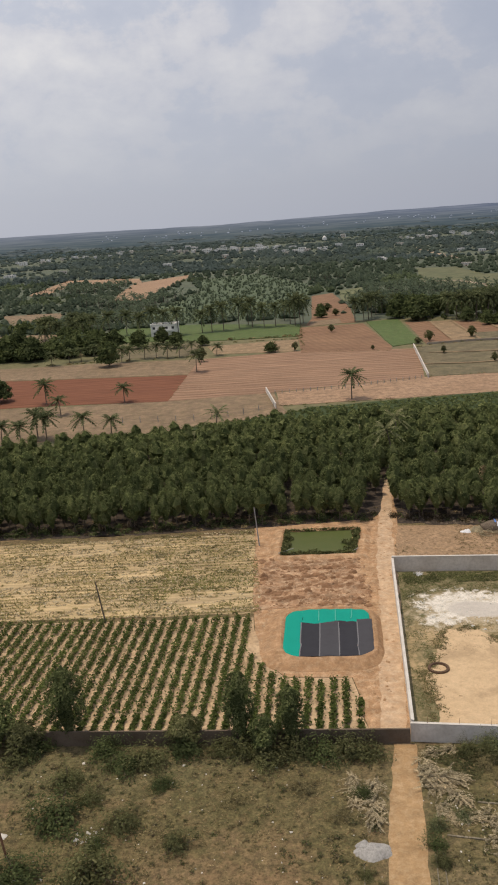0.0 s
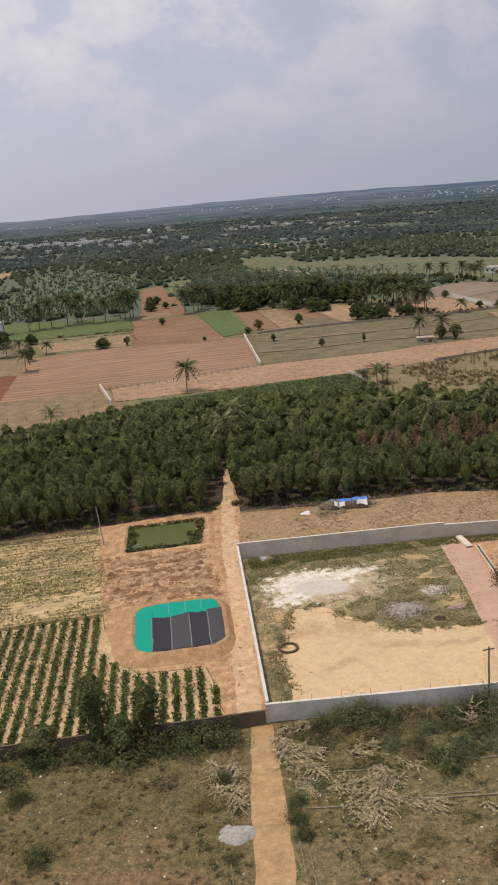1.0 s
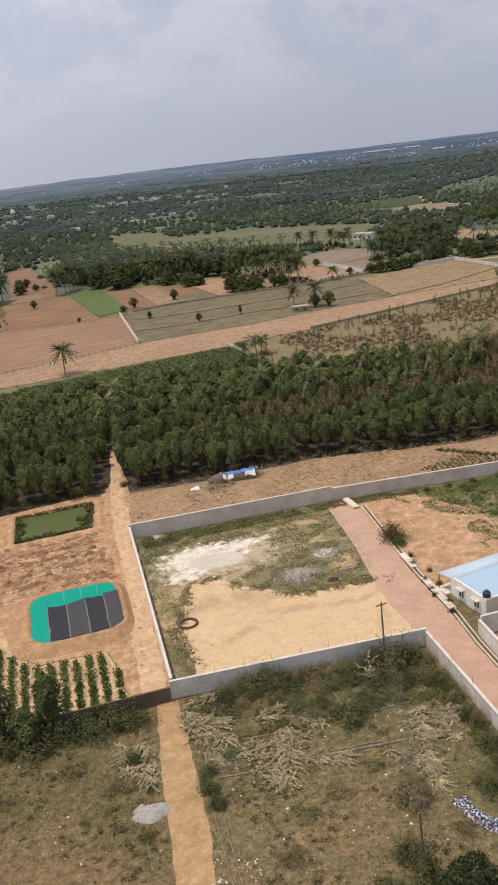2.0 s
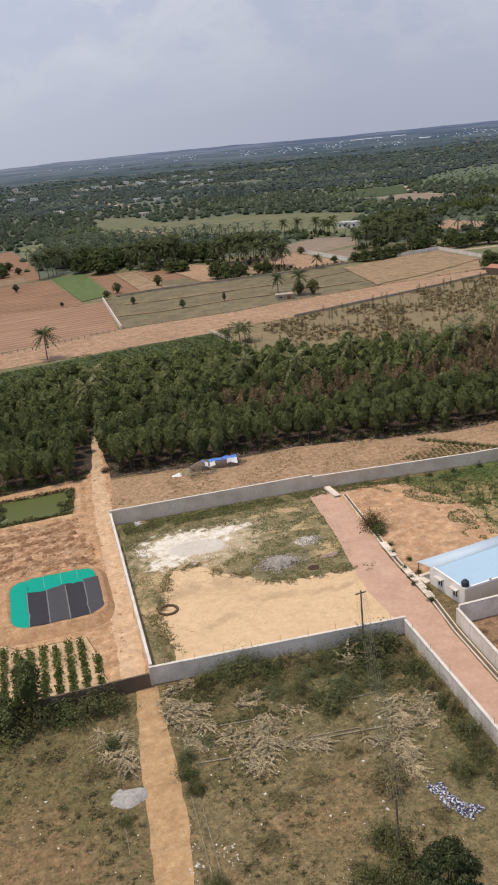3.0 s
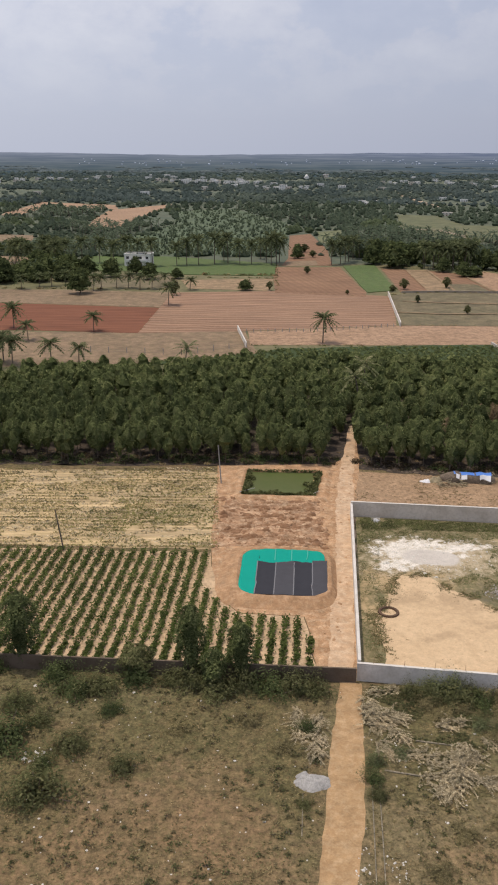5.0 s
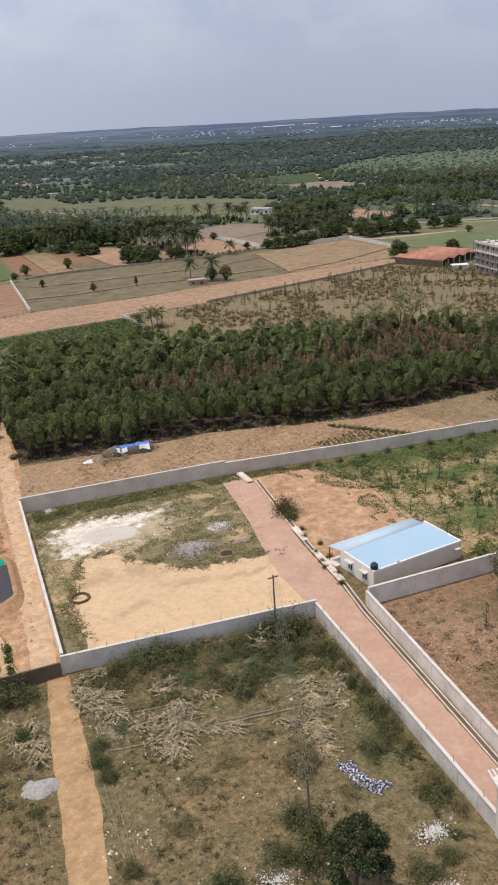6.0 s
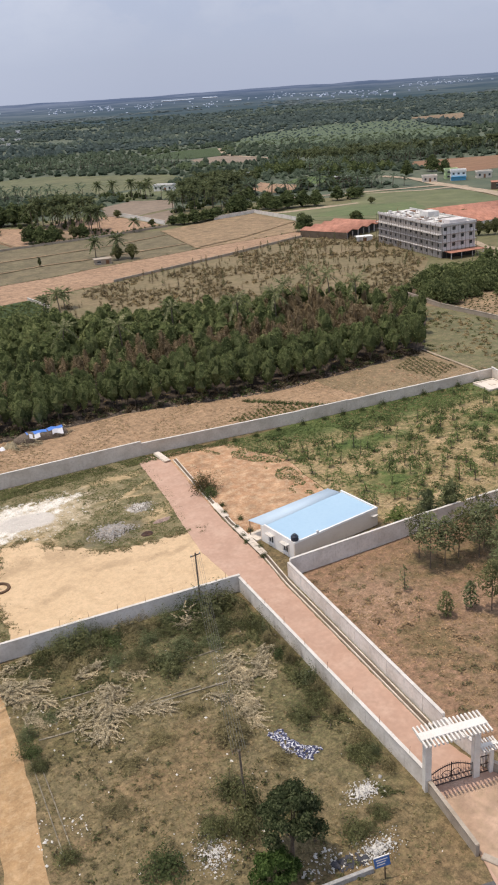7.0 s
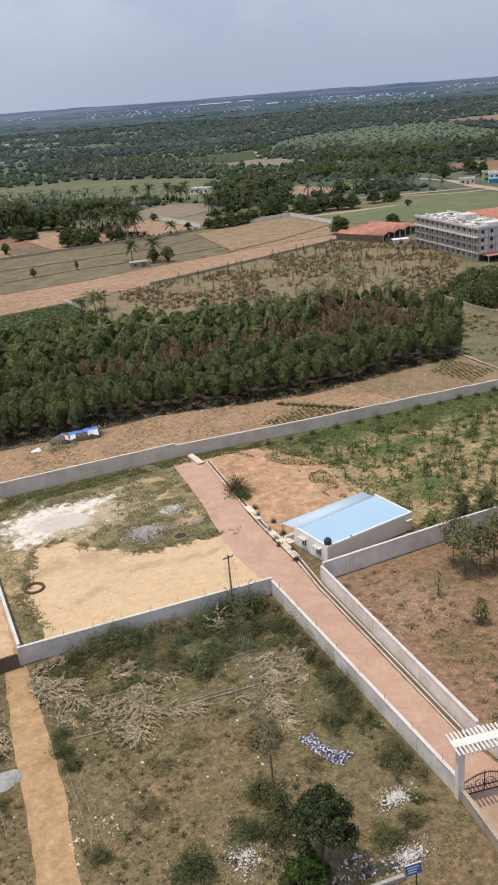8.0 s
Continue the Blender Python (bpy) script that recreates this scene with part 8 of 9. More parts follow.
nb = 0
for x, y, h, w in [(-55, 347, 11, 11), (12, 356, 4.7, 7), (79, 358, 4.8, 5), (98, 362, 5, 4.5), (-17, 343, 7, 5), (-18, 391, 5, 7), (-105, 382, 12, 14), (-93, 377, 11, 13), (-84, 285, 9, 11), (-118, 378, 12, 14), (-78, 380, 9, 10), (-68, 384, 9, 11), (-103, 392, 13, 14), (-112, 300, 8, 10),
                   (22, 356, 4.0, 3.5), (77, 324, 3.2, 2.4), (89.5, 300, 3.3, 3.0), (105.5, 299, 3.6, 1.6), (130.5, 286.5, 5.4, 5.4), (135, 284, 5.8, 5.8), (73, 352, 2.8, 4), (43, 407, 3.8, 4), (47, 499, 5.2, 7), (51, 501, 5, 6), (53, 475, 4, 5), (53, 345, 2, 2),
                   (80, 443, 10, 11), (88, 430, 13, 15), (115, 397, 5.5, 8), (120, 396, 5.5, 8), (118, 408, 6, 9), (133, 424, 10, 13), (139, 420, 11, 14), (144, 416, 10, 12), (94, 440, 12, 15), (84, 452, 12, 14), (102, 448, 11, 13),
                   (124, 357, 8, 9), (127, 352, 7.5, 9), (131, 349.5, 7, 8.5), (141, 350.5, 6, 6), (145, 351, 6, 6.5), (136, 356, 5, 6), (110, 414, 7, 9), (121, 400, 5, 8),
                   (186, 345, 4.5, 6.5), (189, 342, 5.5, 8), (195, 341, 6, 9), (201, 342, 5.5, 8), (206, 343, 5, 8), (210, 346, 5, 8), (225, 353, 8, 11), (230, 358, 7.5, 10), (182, 394, 4, 5), (178, 350, 3.5, 4),
                   (239, 347, 8, 10), (238, 338, 7, 9), (246, 340, 8.5, 11), (253, 337, 8, 10), (258, 333, 7.5, 9), (276, 339, 7, 8), (283, 336, 6, 8), (276, 314, 3.4, 4.4), (290, 340, 4.5, 7), (230, 271, 6, 7.5), (208, 277, 7.5, 8.5), (321, 401, 5, 8), (366, 385, 9, 8), (265, 402, 5, 9), (258, 392, 5.5, 9), (300, 398, 7, 9), (310, 385, 4, 8), (330, 402, 6, 8), (349, 402, 7, 9), (390, 388, 10, 11), (384, 372, 8, 9),
                   (-30, 388, 8, 9), (-48, 396, 9, 10), (-60, 404, 9, 11), (-38, 408, 8, 9), (-70, 410, 9, 11), (-86, 420, 10, 13), (44, 470, 6, 8)]:
    broad_at(x, y, h, w, nb, "dark green round-headed tree standing among fields")
    nb += 1
for x, y in scatter([(160, 166), (168, 178), (230, 160), (235, 130), (158, 150), (156, 164)], 5.0, 71, 0.4):
    if nb < 150:
        belt_tree(x, y, nb)
        nb += 1

gu = np.random.default_rng(91)
sp, pk = [], []
for poly, gap, s0 in (([(108, 438), (132, 448), (166, 408), (172, 392), (160, 384), (148, 378), (140, 400)], 7.5, 0.34), ([(226, 412), (242, 402), (274, 420), (300, 440), (286, 458), (255, 452)], 6.0, 0.36), ([(380, 474), (390, 546), (452, 512), (560, 470), (550, 435), (470, 468), (410, 474)], 6.5, 0.42),
                      ([(204, 372), (244, 392), (240, 402), (206, 384)], 4.5, 0.5), ([(214, 448), (238, 458), (224, 494), (210, 486)], 5, 0.5), ([(122, 347), (150, 344), (182, 345), (178, 350), (146, 350), (124, 352)], 2.6, 0.22), ([(150, 353), (160, 353), (160, 366), (152, 366)], 3, 0.25), ([(82, 428), (112, 424), (128, 416), (134, 422), (100, 440)], 7, 0.34),
                      ([(280, 334), (330, 372), (340, 402), (300, 396), (290, 360)], 5.5, 0.32), ([(216, 350), (236, 344), (262, 380), (250, 396)], 5, 0.45), ([(-125, 375), (-62, 384), (-60, 405), (-75, 430), (-100, 420), (-130, 400)], 5.0, 1.15), ([(159, 168), (169, 157), (179, 146), (230, 128), (236, 160), (212, 174), (190, 181)], 3.4, 0.6)):
    for x, y in scatter(poly, gap, 990 + len(sp), 0.5):
        s = s0 * gu.uniform(0.6, 1.4)
        sp.append((x, y, s, s * gu.uniform(0.6, 1.1)))
        pk.append(2 if poly[0] == (159, 168) else 1)
stuff_of("grove_undergrowth", [dome_tree(1300 + i, 6.0, 3.6, 60, 1.0, 6, 2, 0.6) for i in range(5)], sp, [BARK, LEAF_BROAD, LEAF_PLANT], "shrubs and low trees under the palms", "undergrowth", pk)

# ---------------------------------------------------------------- brushland: thin young trees and dry scrub
gs = np.random.default_rng(14)
BRUSHLAND = [(78, 216), (84, 246), (123, 250), (205, 266), (213, 240), (196, 198), (160, 170), (143, 171), (110, 187)]
THIN = [sapling(900 + i, 110, 3.5, 0.72, 0.21, 0.08) for i in range(6)]
sp, pk = [], []
for x, y in scatter(BRUSHLAND, 3.4, 72, 0.5):
    d = noise.noise((x * 0.05, y * 0.05, 4))
    if gs.uniform() < (0.80 if x > 150 else 0.55) + 0.5 * d:
        s = gs.uniform(0.3, 0.85)
        sp.append((x, y, s, s * gs.uniform(0.8, 1.3)))
        pk.append(2 if gs.uniform() < 0.6 + 0.2 * (x < 150) else 1)
stuff_of("brushland_saplings", THIN, sp, [BARK, LEAF_BUSH, LEAF_BRUSHLAND], "thin young trees scattered over the brushland", "saplings", pk)
LOWB = [bush(950 + i, 0.8, 1.1, 34, 0.34) for i in range(5)]
sp, pk = [], []
for x, y in scatter(BRUSHLAND, 2.3, 73, 0.5):
    if noise.noise((x * 0.07, y * 0.07, 6)) > -0.12:
        s = gs.uniform(0.5, 1.3)
        sp.append((x, y, s, s))
        pk.append(2 if gs.uniform() < 0.6 else 1)
stuff_of("brushland_scrub", LOWB, sp, [BARK, LEAF_BRUSHLAND, LEAF_WEED], "low dry scrub over the brushland", "scrub", pk)
sp = [(x, y, 0.5, 0.5) for x, y in scatter([(157, 160), (175, 149), (196, 139), (180, 112), (156, 114)], 1.7, 78, 0.3)]
stuff_of("field_seedlings", LOWB, sp, [BARK, LEAF_BUSH], "young plants in the tan field", "crop")
sp, pk = [], []
for x, y in scatter([(126, 127), (146, 148), (142, 168), (159, 164), (154, 148), (152, 102), (123, 104)], 1.8, 75, 0.5):
    if noise.noise((x * 0.1, y * 0.1, 6)) > -0.1:
        k = 1 + 1.2 * max(0.0, noise.noise((x * 0.06, y * 0.06, 2)))
        sp.append((x, y, k * gs.uniform(0.3, 0.9), k * gs.uniform(0.25, 0.8)))
        pk.append(2 if gs.uniform() < 0.6 else 1)
stuff_of("pasture_scrub", LOWB, sp, [BARK, LEAF_BUSH, LEAF_WEED], "low scrub over the dry pasture", "scrub", pk)
# low mulberry rows
sp = [(x, y, 0.9, 0.8) for x, y in scatter([(-18, 226), (8, 219), (43, 221), (82, 215), (83, 246), (18, 242.5)], 1.9, 74, 0.3)]
stuff_of("mulberry_crop", [bush(970 + i, 1.0, 1.0, 22, 0.6) for i in range(4)], sp, [BARK, LEAF_PLANT], "low dense mulberry crop", "crop")
# weeds on field edges and bunds
BUNDS = [([(61, 279), (102, 277), (119, 279), (161, 280), (206, 279)], 0.5), ([(70, 342), (76, 347), (94, 350), (121, 347.5), (151, 343), (182, 344)], 0.8), ([(161, 281), (174, 334)], 0.4), ([(87, 323), (103, 321), (134, 318), (147, 318), (170, 322)], 0.3), ([(80, 299), (95, 299), (106, 300), (126, 296)], 0.3), ([(-14, 405), (27, 401)], 1.6), ([(161, 279), (185, 285), (222, 302)], 0.3), ([(24, 355), (60, 339)], 0.4), ([(26, 357), (27, 391), (31, 440)], 0.7), ([(-14, 396), (27, 391)], 0.8), ([(-90, 362), (-16, 358)], 0.9),
         ([(84, 430), (112, 421), (150, 399)], 0.6), ([(10, 248.5), (75, 247.5)], 0.6), ([(9, 269), (60, 278)], 0.35), ([(-25, 268), (-21, 314)], 0.3), ([(83, 250), (123, 252), (203, 268)], 0.6), ([(0, 147), (-70, 150)], 0.5), ([(-70, 116), (-1, 111)], 0.35)]
sp, pk = [], []
for line, s in BUNDS:
    for (ax, ay), (bx, by) in zip(line, line[1:]):
        L = math.hypot(bx - ax, by - ay)
        for k in range(int(L / 1.9)):
            u = gs.uniform()
            if noise.noise((ax + u * 9, ay, 3)) < -0.25:
                continue
            sp.append((ax + (bx - ax) * u + gs.normal(0, 0.4), ay + (by - ay) * u + gs.normal(0, 0.4), s * gs.uniform(0.6, 1.3), s * gs.uniform(0.4, 1.0)))
            pk.append(2 if gs.uniform() < 0.4 else 1)
stuff_of("bund_weeds", LOWB, sp, [BARK, LEAF_BUSH, LEAF_WEED], "weeds along the field bunds", "weeds", pk)
wall_run("wall_brushland", [(112, 251), (160, 258.5), (206, 268)], 0.8, BLOCKWORK, BLOCKWORK, "low grey wall along the brushland", post=8)


def fence_line(pts, gap, h, label):
    f = thing("fence", label, "fence", kind="structure")
    for (ax, ay), (bx, by) in zip(pts, pts[1:]):
        L = math.hypot(bx - ax, by - ay)
        n = int(L / gap)
        for k in range(n + 1):
            u = k / n
            x, y = ax + (bx - ax) * u, ay + (by - ay) * u
            part("post", box(x - 0.09, x + 0.09, y - 0.09, y + 0.09, -0.2, h), GRANITE, f)
        for z in (0.5, 1.0):
            part("wire", rod((ax, ay, z), (bx, by, z), 0.02, None, 3), WIRE, f)


for line in ([(72, 327), (87, 323), (103, 321), (134, 318), (147, 318), (170, 322)], [(64, 303), (80, 299), (95, 299), (106, 300), (126, 296), (163, 294)], [(161, 281), (167, 306), (174, 333)], [(162, 283), (185, 287), (205, 295), (222, 302)], [(88.3, 352), (93.3, 421)], [(99.3, 353), (103.3, 420)], [(115.3, 353), (116.3, 406)]):
    ribbon("field_bund", line, [1.3] * len(line), TAN_FIELD, 0.34, "low earth bund between fields", "bund", amp=0.3, step=2.5)
fence_line([(9.4, 267.5), (30, 268.5), (60.5, 277)], 2.2, 1.3, "row of grey stone fence posts with wire")
fence_line([(-36, 240), (-10, 236), (8, 246)], 5, 1.8, "thin fence of stone posts behind the plantation")

# ---------------------------------------------------------------- buildings of the middle distance
def simple_house(name, p, q, depth, h, wall, roof, label, floors=1, bays=3, cap=True, trim=None, parapet=0.5):
    """A flat-roofed house: walls with real window openings on the long sides shown as set-back panes."""
    m, L = along(p, q)
    ob = thing(name, label, "house", m)
    part("wall", box(0, L, 0, depth, -0.3, h), wall, ob)
    part("roof", box(-0.25, L + 0.25, -0.25, depth + 0.25, h + 0.004, h + 0.2), roof, ob)
    if cap:
        for a in ((-0.2, L + 0.2, -0.2, 0.0), (-0.2, L + 0.2, depth, depth + 0.2), (-0.2, 0.0, 0.0, depth), (L, L + 0.2, 0.0, depth)):
            part("parapet", box(*a, h + 0.2, h + 0.2 + parapet), trim or wall, ob)
    fh = h / floors
    for f in range(floors):
        for k in range(bays):
            x = L * (k + 0.5) / bays
            w = min(1.3, L / bays * 0.42)
            door = f == 0 and k == bays // 2
            z0, z1 = (0.05, min(2.1, fh * 0.8)) if door else (f * fh + fh * 0.34, f * fh + fh * 0.78)
            win = part("door" if door else "window", box(x - w / 2, x + w / 2, -0.06, 0.0, z0, z1), RUST if door else GLASS, ob)
            if not door:
                part("frame", box(x - w / 2 - 0.08, x + w / 2 + 0.08, -0.10, -0.062, z1, z1 + 0.09), trim or WHITE, win)
                part("sill", box(x - w / 2 - 0.08, x + w / 2 + 0.08, -0.10, -0.062, z0 - 0.09, z0), trim or WHITE, win)
        for k in range(2):
            y = depth * (k + 0.5) / 2
            part("window", box(-0.06, 0.0, y - 0.5, y + 0.5, f * fh + fh * 0.34, f * fh + fh * 0.78), GLASS, ob)
    return ob


# white two-storey house among the palms
wh = simple_house("white_house", (-46, 435), (-33, 433.5), 9, 5.6, WHITE, SLAB_TOP, "white two-storey house with a veranda", 2, 4)
part("balcony", box(1.5, 11, -1.5, 0.0, 2.7, 2.9), WHITE, wh)
for x in (1.6, 4.7, 7.8, 10.9):
    part("post", box(x - 0.12, x + 0.12, -1.45, -1.2, -0.2, 2.7), WHITE, wh)
part("balcony_rail", box(1.5, 11, -1.5, -1.42, 2.9, 3.6), WHITE, wh)
simple_house("pump_house", (120.3, 284.0), (126, 282.2), 3.4, 1.8, BLOCKWORK, BLOCKWORK, "small grey block hut at the field edge", 1, 2, False)
simple_house("long_shed", (250, 484), (257, 473.5), 5, 3.3, WHITE, SLAB_TOP, "pale long shed beside the pasture", 1, 4, True)
bh = simple_house("blue_house", (358, 342), (364, 336.8), 6, 4.6, WHITE, SLAB_TOP, "white house with a bright blue ground floor", 2, 3, True, WHITE, 0.8)
part("blue_band", box(-0.08, 8.0, -0.3, -0.11, -0.2, 2.1), BLUE_PAINT, bh, "bright blue painted shop front")
part("awning", box(-0.2, 8.1, -1.4, -0.3, 2.05, 2.2), BLUE_PAINT, bh)
simple_house("green_house", (362, 350), (367.5, 346), 5, 4.8, GREEN_PAINT, SLAB_TOP, "pale green house behind the blue one", 2, 2, True)
simple_house("cream_house", (346, 351), (352, 346.5), 5, 2.9, CREAM, SLAB_TOP, "low cream house by the earth road", 1, 3, True)
simple_house("cream_house", (372, 336), (378.5, 331.5), 5, 3.0, CREAM, SLAB_TOP, "low cream house by the earth road", 1, 3, True)
simple_house("brick_hut", (326, 402), (333, 397), 5, 3.2, BROWN_WALL, SLAB_TOP, "small unplastered brick hut beside trees", 1, 2, False)
simple_house("brick_hut", (338, 296), (346, 288), 6, 3.4, BROWN_WALL, TILE_ROOF, "low hut beside the earth road", 1, 2, False)
simple_house("cream_house", (351, 299), (358, 292.5), 6, 4.0, CREAM, SLAB_TOP, "unfinished cream house by the earth road", 2, 3, True)
simple_house("blue_shed", (385, 312), (400, 300), 8, 4.0, WHITE, BLUE_PAINT, "long shed with a bright blue roof", 1, 4, False)
ribbon("earth_road", [(360, 400), (357, 368), (345, 340), (330, 290), (316, 258), (300, 225), (280, 190)], [5, 6, 7, 7, 7, 7, 7], FAR_TRACK, 0.3, "pale earth road past the houses", "road", amp=0.8, step=6)
ribbon("earth_track", [(340, 333), (300, 352), (262, 372)], [4, 4, 3], FAR_TRACK, 0.28, "pale earth track", "track", amp=0.6, step=6)


def build_block():
    """The four-storey concrete building wrapped in scaffolding."""
    m, L = along((208.3, 233.1), (199.4, 194.2))
    D, H, F = 12.6, 10.0, 4
    b = thing("concrete_block", "unfinished four-storey grey building wrapped in scaffolding", "building", m)
    fh = H / F
    # long west side, local y = 0 towards the camera side (outside is -y)
    for f in range(F):
        z0, z1 = f * fh, (f + 1) * fh
        part("floor_slab", box(-0.3, L + 0.3, -0.3, D + 0.3, z1 - 0.14, z1 + 0.08), SLAB_TOP if f == F - 1 else RAW_WALL, b)
        n = 12
        bm = bmesh.new()
        add_box(bm, 0, L, 0, 0.25, z0 + 0.08, z0 + fh * 0.36)
        add_box(bm, 0, L, 0, 0.25, z0 + fh * 0.80, z1 - 0.15)
        for k in range(n + 1):
            x = L * k / n
            add_box(bm, max(0, x - 1.1), min(L, x + 1.1), 0.003, 0.247, z0 + fh * 0.36, z0 + fh * 0.80)
        part("wall", bm, GREY_WALL, b)
        bm = bmesh.new()
        n2 = 4
        add_box(bm, L - 0.25, L, 0.26, D, z0 + 0.08, z0 + fh * 0.36)
        add_box(bm, L - 0.25, L, 0.26, D, z0 + fh * 0.80, z1 - 0.15)
        for k in range(n2 + 1):
            y = D * k / n2
            add_box(bm, L - 0.247, L - 0.003, max(0.26, y - 0.95), min(D, y + 0.95), z0 + fh * 0.36, z0 + fh * 0.80)
        part("wall", bm, RAW_WALL, b)
        part("wall", box(0, 0.25, 0.26, D, z0 + 0.08, z1 - 0.15), RAW_WALL, b)
        part("wall", box(0.26, L - 0.26, D - 0.25, D, z0 + 0.08, z1 - 0.15), RAW_WALL, b)
        for k in range(n):
            x = L * (k + 0.5) / n
            part("window", box(x - 0.56, x + 0.56, 0.15, 0.2, z0 + fh * 0.36, z0 + fh * 0.80), GLASS, b)
        for k in range(n2):
            y = D * (k + 0.5) / n2
            part("window", box(L - 0.2, L - 0.15, y - 0.62, y + 0.62, z0 + fh * 0.36, z0 + fh * 0.80), GLASS, b)
    part("parapet", box(-0.3, L + 0.3, -0.3, -0.05, H + 0.08, H + 0.7), RAW_WALL, b)
    part("parapet", box(L + 0.05, L + 0.3, -0.05, D + 0.3, H + 0.08, H + 0.7), RAW_WALL, b)
    part("parapet", box(-0.3, L + 0.3, D + 0.05, D + 0.3, H + 0.08, H + 0.7), SLAB_TOP, b)
    part("stair_head", box(L * 0.42, L * 0.55, D * 0.5, D * 0.85, H + 0.08, H + 1.9), SLAB_TOP, b)
    part("stair_head", box(L * 0.86, L * 0.97, D * 0.3, D * 0.8, H + 0.08, H + 1.3), RAW_WALL, b)
    g = np.random.default_rng(17)
    for k in range(46):
        x, y = g.uniform(0.4, L - 2.4), g.uniform(0.4, D - 2)
        mt = (COPING, GREY_WALL, SLAB_TOP, RUST, WHITE)[k % 5]
        part("roof_block", box(x, x + g.uniform(0.4, 2.6), y, y + g.uniform(0.3, 1.4), H + 0.08, H + g.uniform(0.2, 0.8)), mt, b, "stacked building material")
    for k in range(30):
        x, y = g.uniform(0.6, L - 0.6), g.uniform(0.6, D - 0.6)
        part("starter_bar", rod((x, y, H + 0.05), (x + g.normal(0, 0.1), y, H + g.uniform(0.7, 1.3)), 0.07, 0.05, 4), RUST, b)
    for k in range(5):
        x = L * (k + 0.6) / 5.4
        part("roof_kerb", box(x, x + 0.25, 0.3, D - 0.3, H + 0.08, H + 0.4), GREY_WALL, b)
    # scaffolding
    for k in range(27):
        x = L * k / 26
        part("scaffold_pole", rod((x, -1.1, -0.2), (x + g.normal(0, 0.15), -1.0, H + g.uniform(-0.4, 0.9)), 0.06, None, 4), PALM_BARK, b)
    for k in range(10):
        y = D * k / 9
        part("scaffold_pole", rod((L + 1.1, y, -0.2), (L + 1.0, y + g.normal(0, 0.15), H + g.uniform(-0.4, 0.7)), 0.06, None, 4), PALM_BARK, b)
    for f in range(F):
        z = (f + 0.95) * fh
        part("scaffold_ledger", rod((-0.5, -1.1, z), (L + 1.1, -1.1, z), 0.05, None, 4), PALM_BARK, b)
        part("scaffold_ledger", rod((L + 1.1, -1.1, z), (L + 1.1, D + 0.5, z), 0.05, None, 4), PALM_BARK, b)
    part("scaffold_deck", box(-0.3, L, -1.15, -0.35, 2.9 * fh, 2.9 * fh + 0.12), COPING, b, "pale plank deck")
    aw = part("awning", box(L + 0.4, L + 4.2, 1.0, D + 1.0, 2.0, 2.15), TILE_ROOF, b, "red sheet awning over the entrance")
    for y in (1.2, 5, 9, 13):
        part("post", box(L + 3.9, L + 4.05, y, y + 0.15, -0.2, 2.0), RAW_WALL, aw)
    # near-black sheet paints the shade under the entrance awning
    part("awning_shade_sheet", box(L + 0.02, L + 0.3, 0.3, D, -0.2, 2.0), DARK, b)


build_block()


def sawtooth_shed(p, q, depth, h, n, label):
    """A wide shed under several parallel ridged roofs of red sheet."""
    m, L = along(p, q)
    ob = thing("red_roof_shed", label, "shed", m)
    w = L / n
    for k in range(n):
        x0, x1 = k * w, (k + 1) * w
        V = [(x0, -0.4, h), ((x0 + x1) / 2, -0.4, h + 0.9), (x1, -0.4, h), (x0, depth + 0.4, h), ((x0 + x1) / 2, depth + 0.4, h + 0.9), (x1, depth + 0.4, h),
             (x0, -0.4, h - 0.1), ((x0 + x1) / 2, -0.4, h + 0.8), (x1, -0.4, h - 0.1), (x0, depth + 0.4, h - 0.1), ((x0 + x1) / 2, depth + 0.4, h + 0.8), (x1, depth + 0.4, h - 0.1)]
        F = [(0, 1, 4, 3), (1, 2, 5, 4), (6, 9, 10, 7), (7, 10, 11, 8), (0, 6, 7, 1), (1, 7, 8, 2), (3, 4, 10, 9), (4, 5, 11, 10)]
        part("roof", grown("roof", V, F, [TILE_ROOF]), None, ob, "red ridged sheet roof")
    for x in np.linspace(0.2, L - 0.2, n * 2):
        part("post", box(x - 0.15, x + 0.15, 0.0, 0.3, -0.2, h - 0.05), RAW_WALL, ob)
    part("wall", box(0, L, depth - 0.3, depth, -0.2, h - 0.1), RAW_WALL, ob)
    # near-black sheet behind the posts paints the shade of the interior
    part("wall", box(0, L, 2.0, 2.2, -0.2, h - 0.1), DARK, ob, "near-black sheet painted as the shade inside the shed")
    part("wall", box(-0.1, 0.1, 0, depth, -0.2, h - 0.1), BROWN_WALL, ob)
    part("wall", box(L - 0.1, L + 0.1, 0, depth, -0.2, h - 0.1), RAW_WALL, ob)


sawtooth_shed((205, 247), (231, 255), 21, 2.6, 4, "wide shed with red ridged sheet roofs")
sawtooth_shed((258, 261), (246, 222), 34, 3.0, 6, "long shed with red ridged sheet roofs")
simple_house("white_store", (204, 240), (209, 237.5), 3, 1.6, WHITE, WHITE, "small white store beside the shed", 1, 1, False)

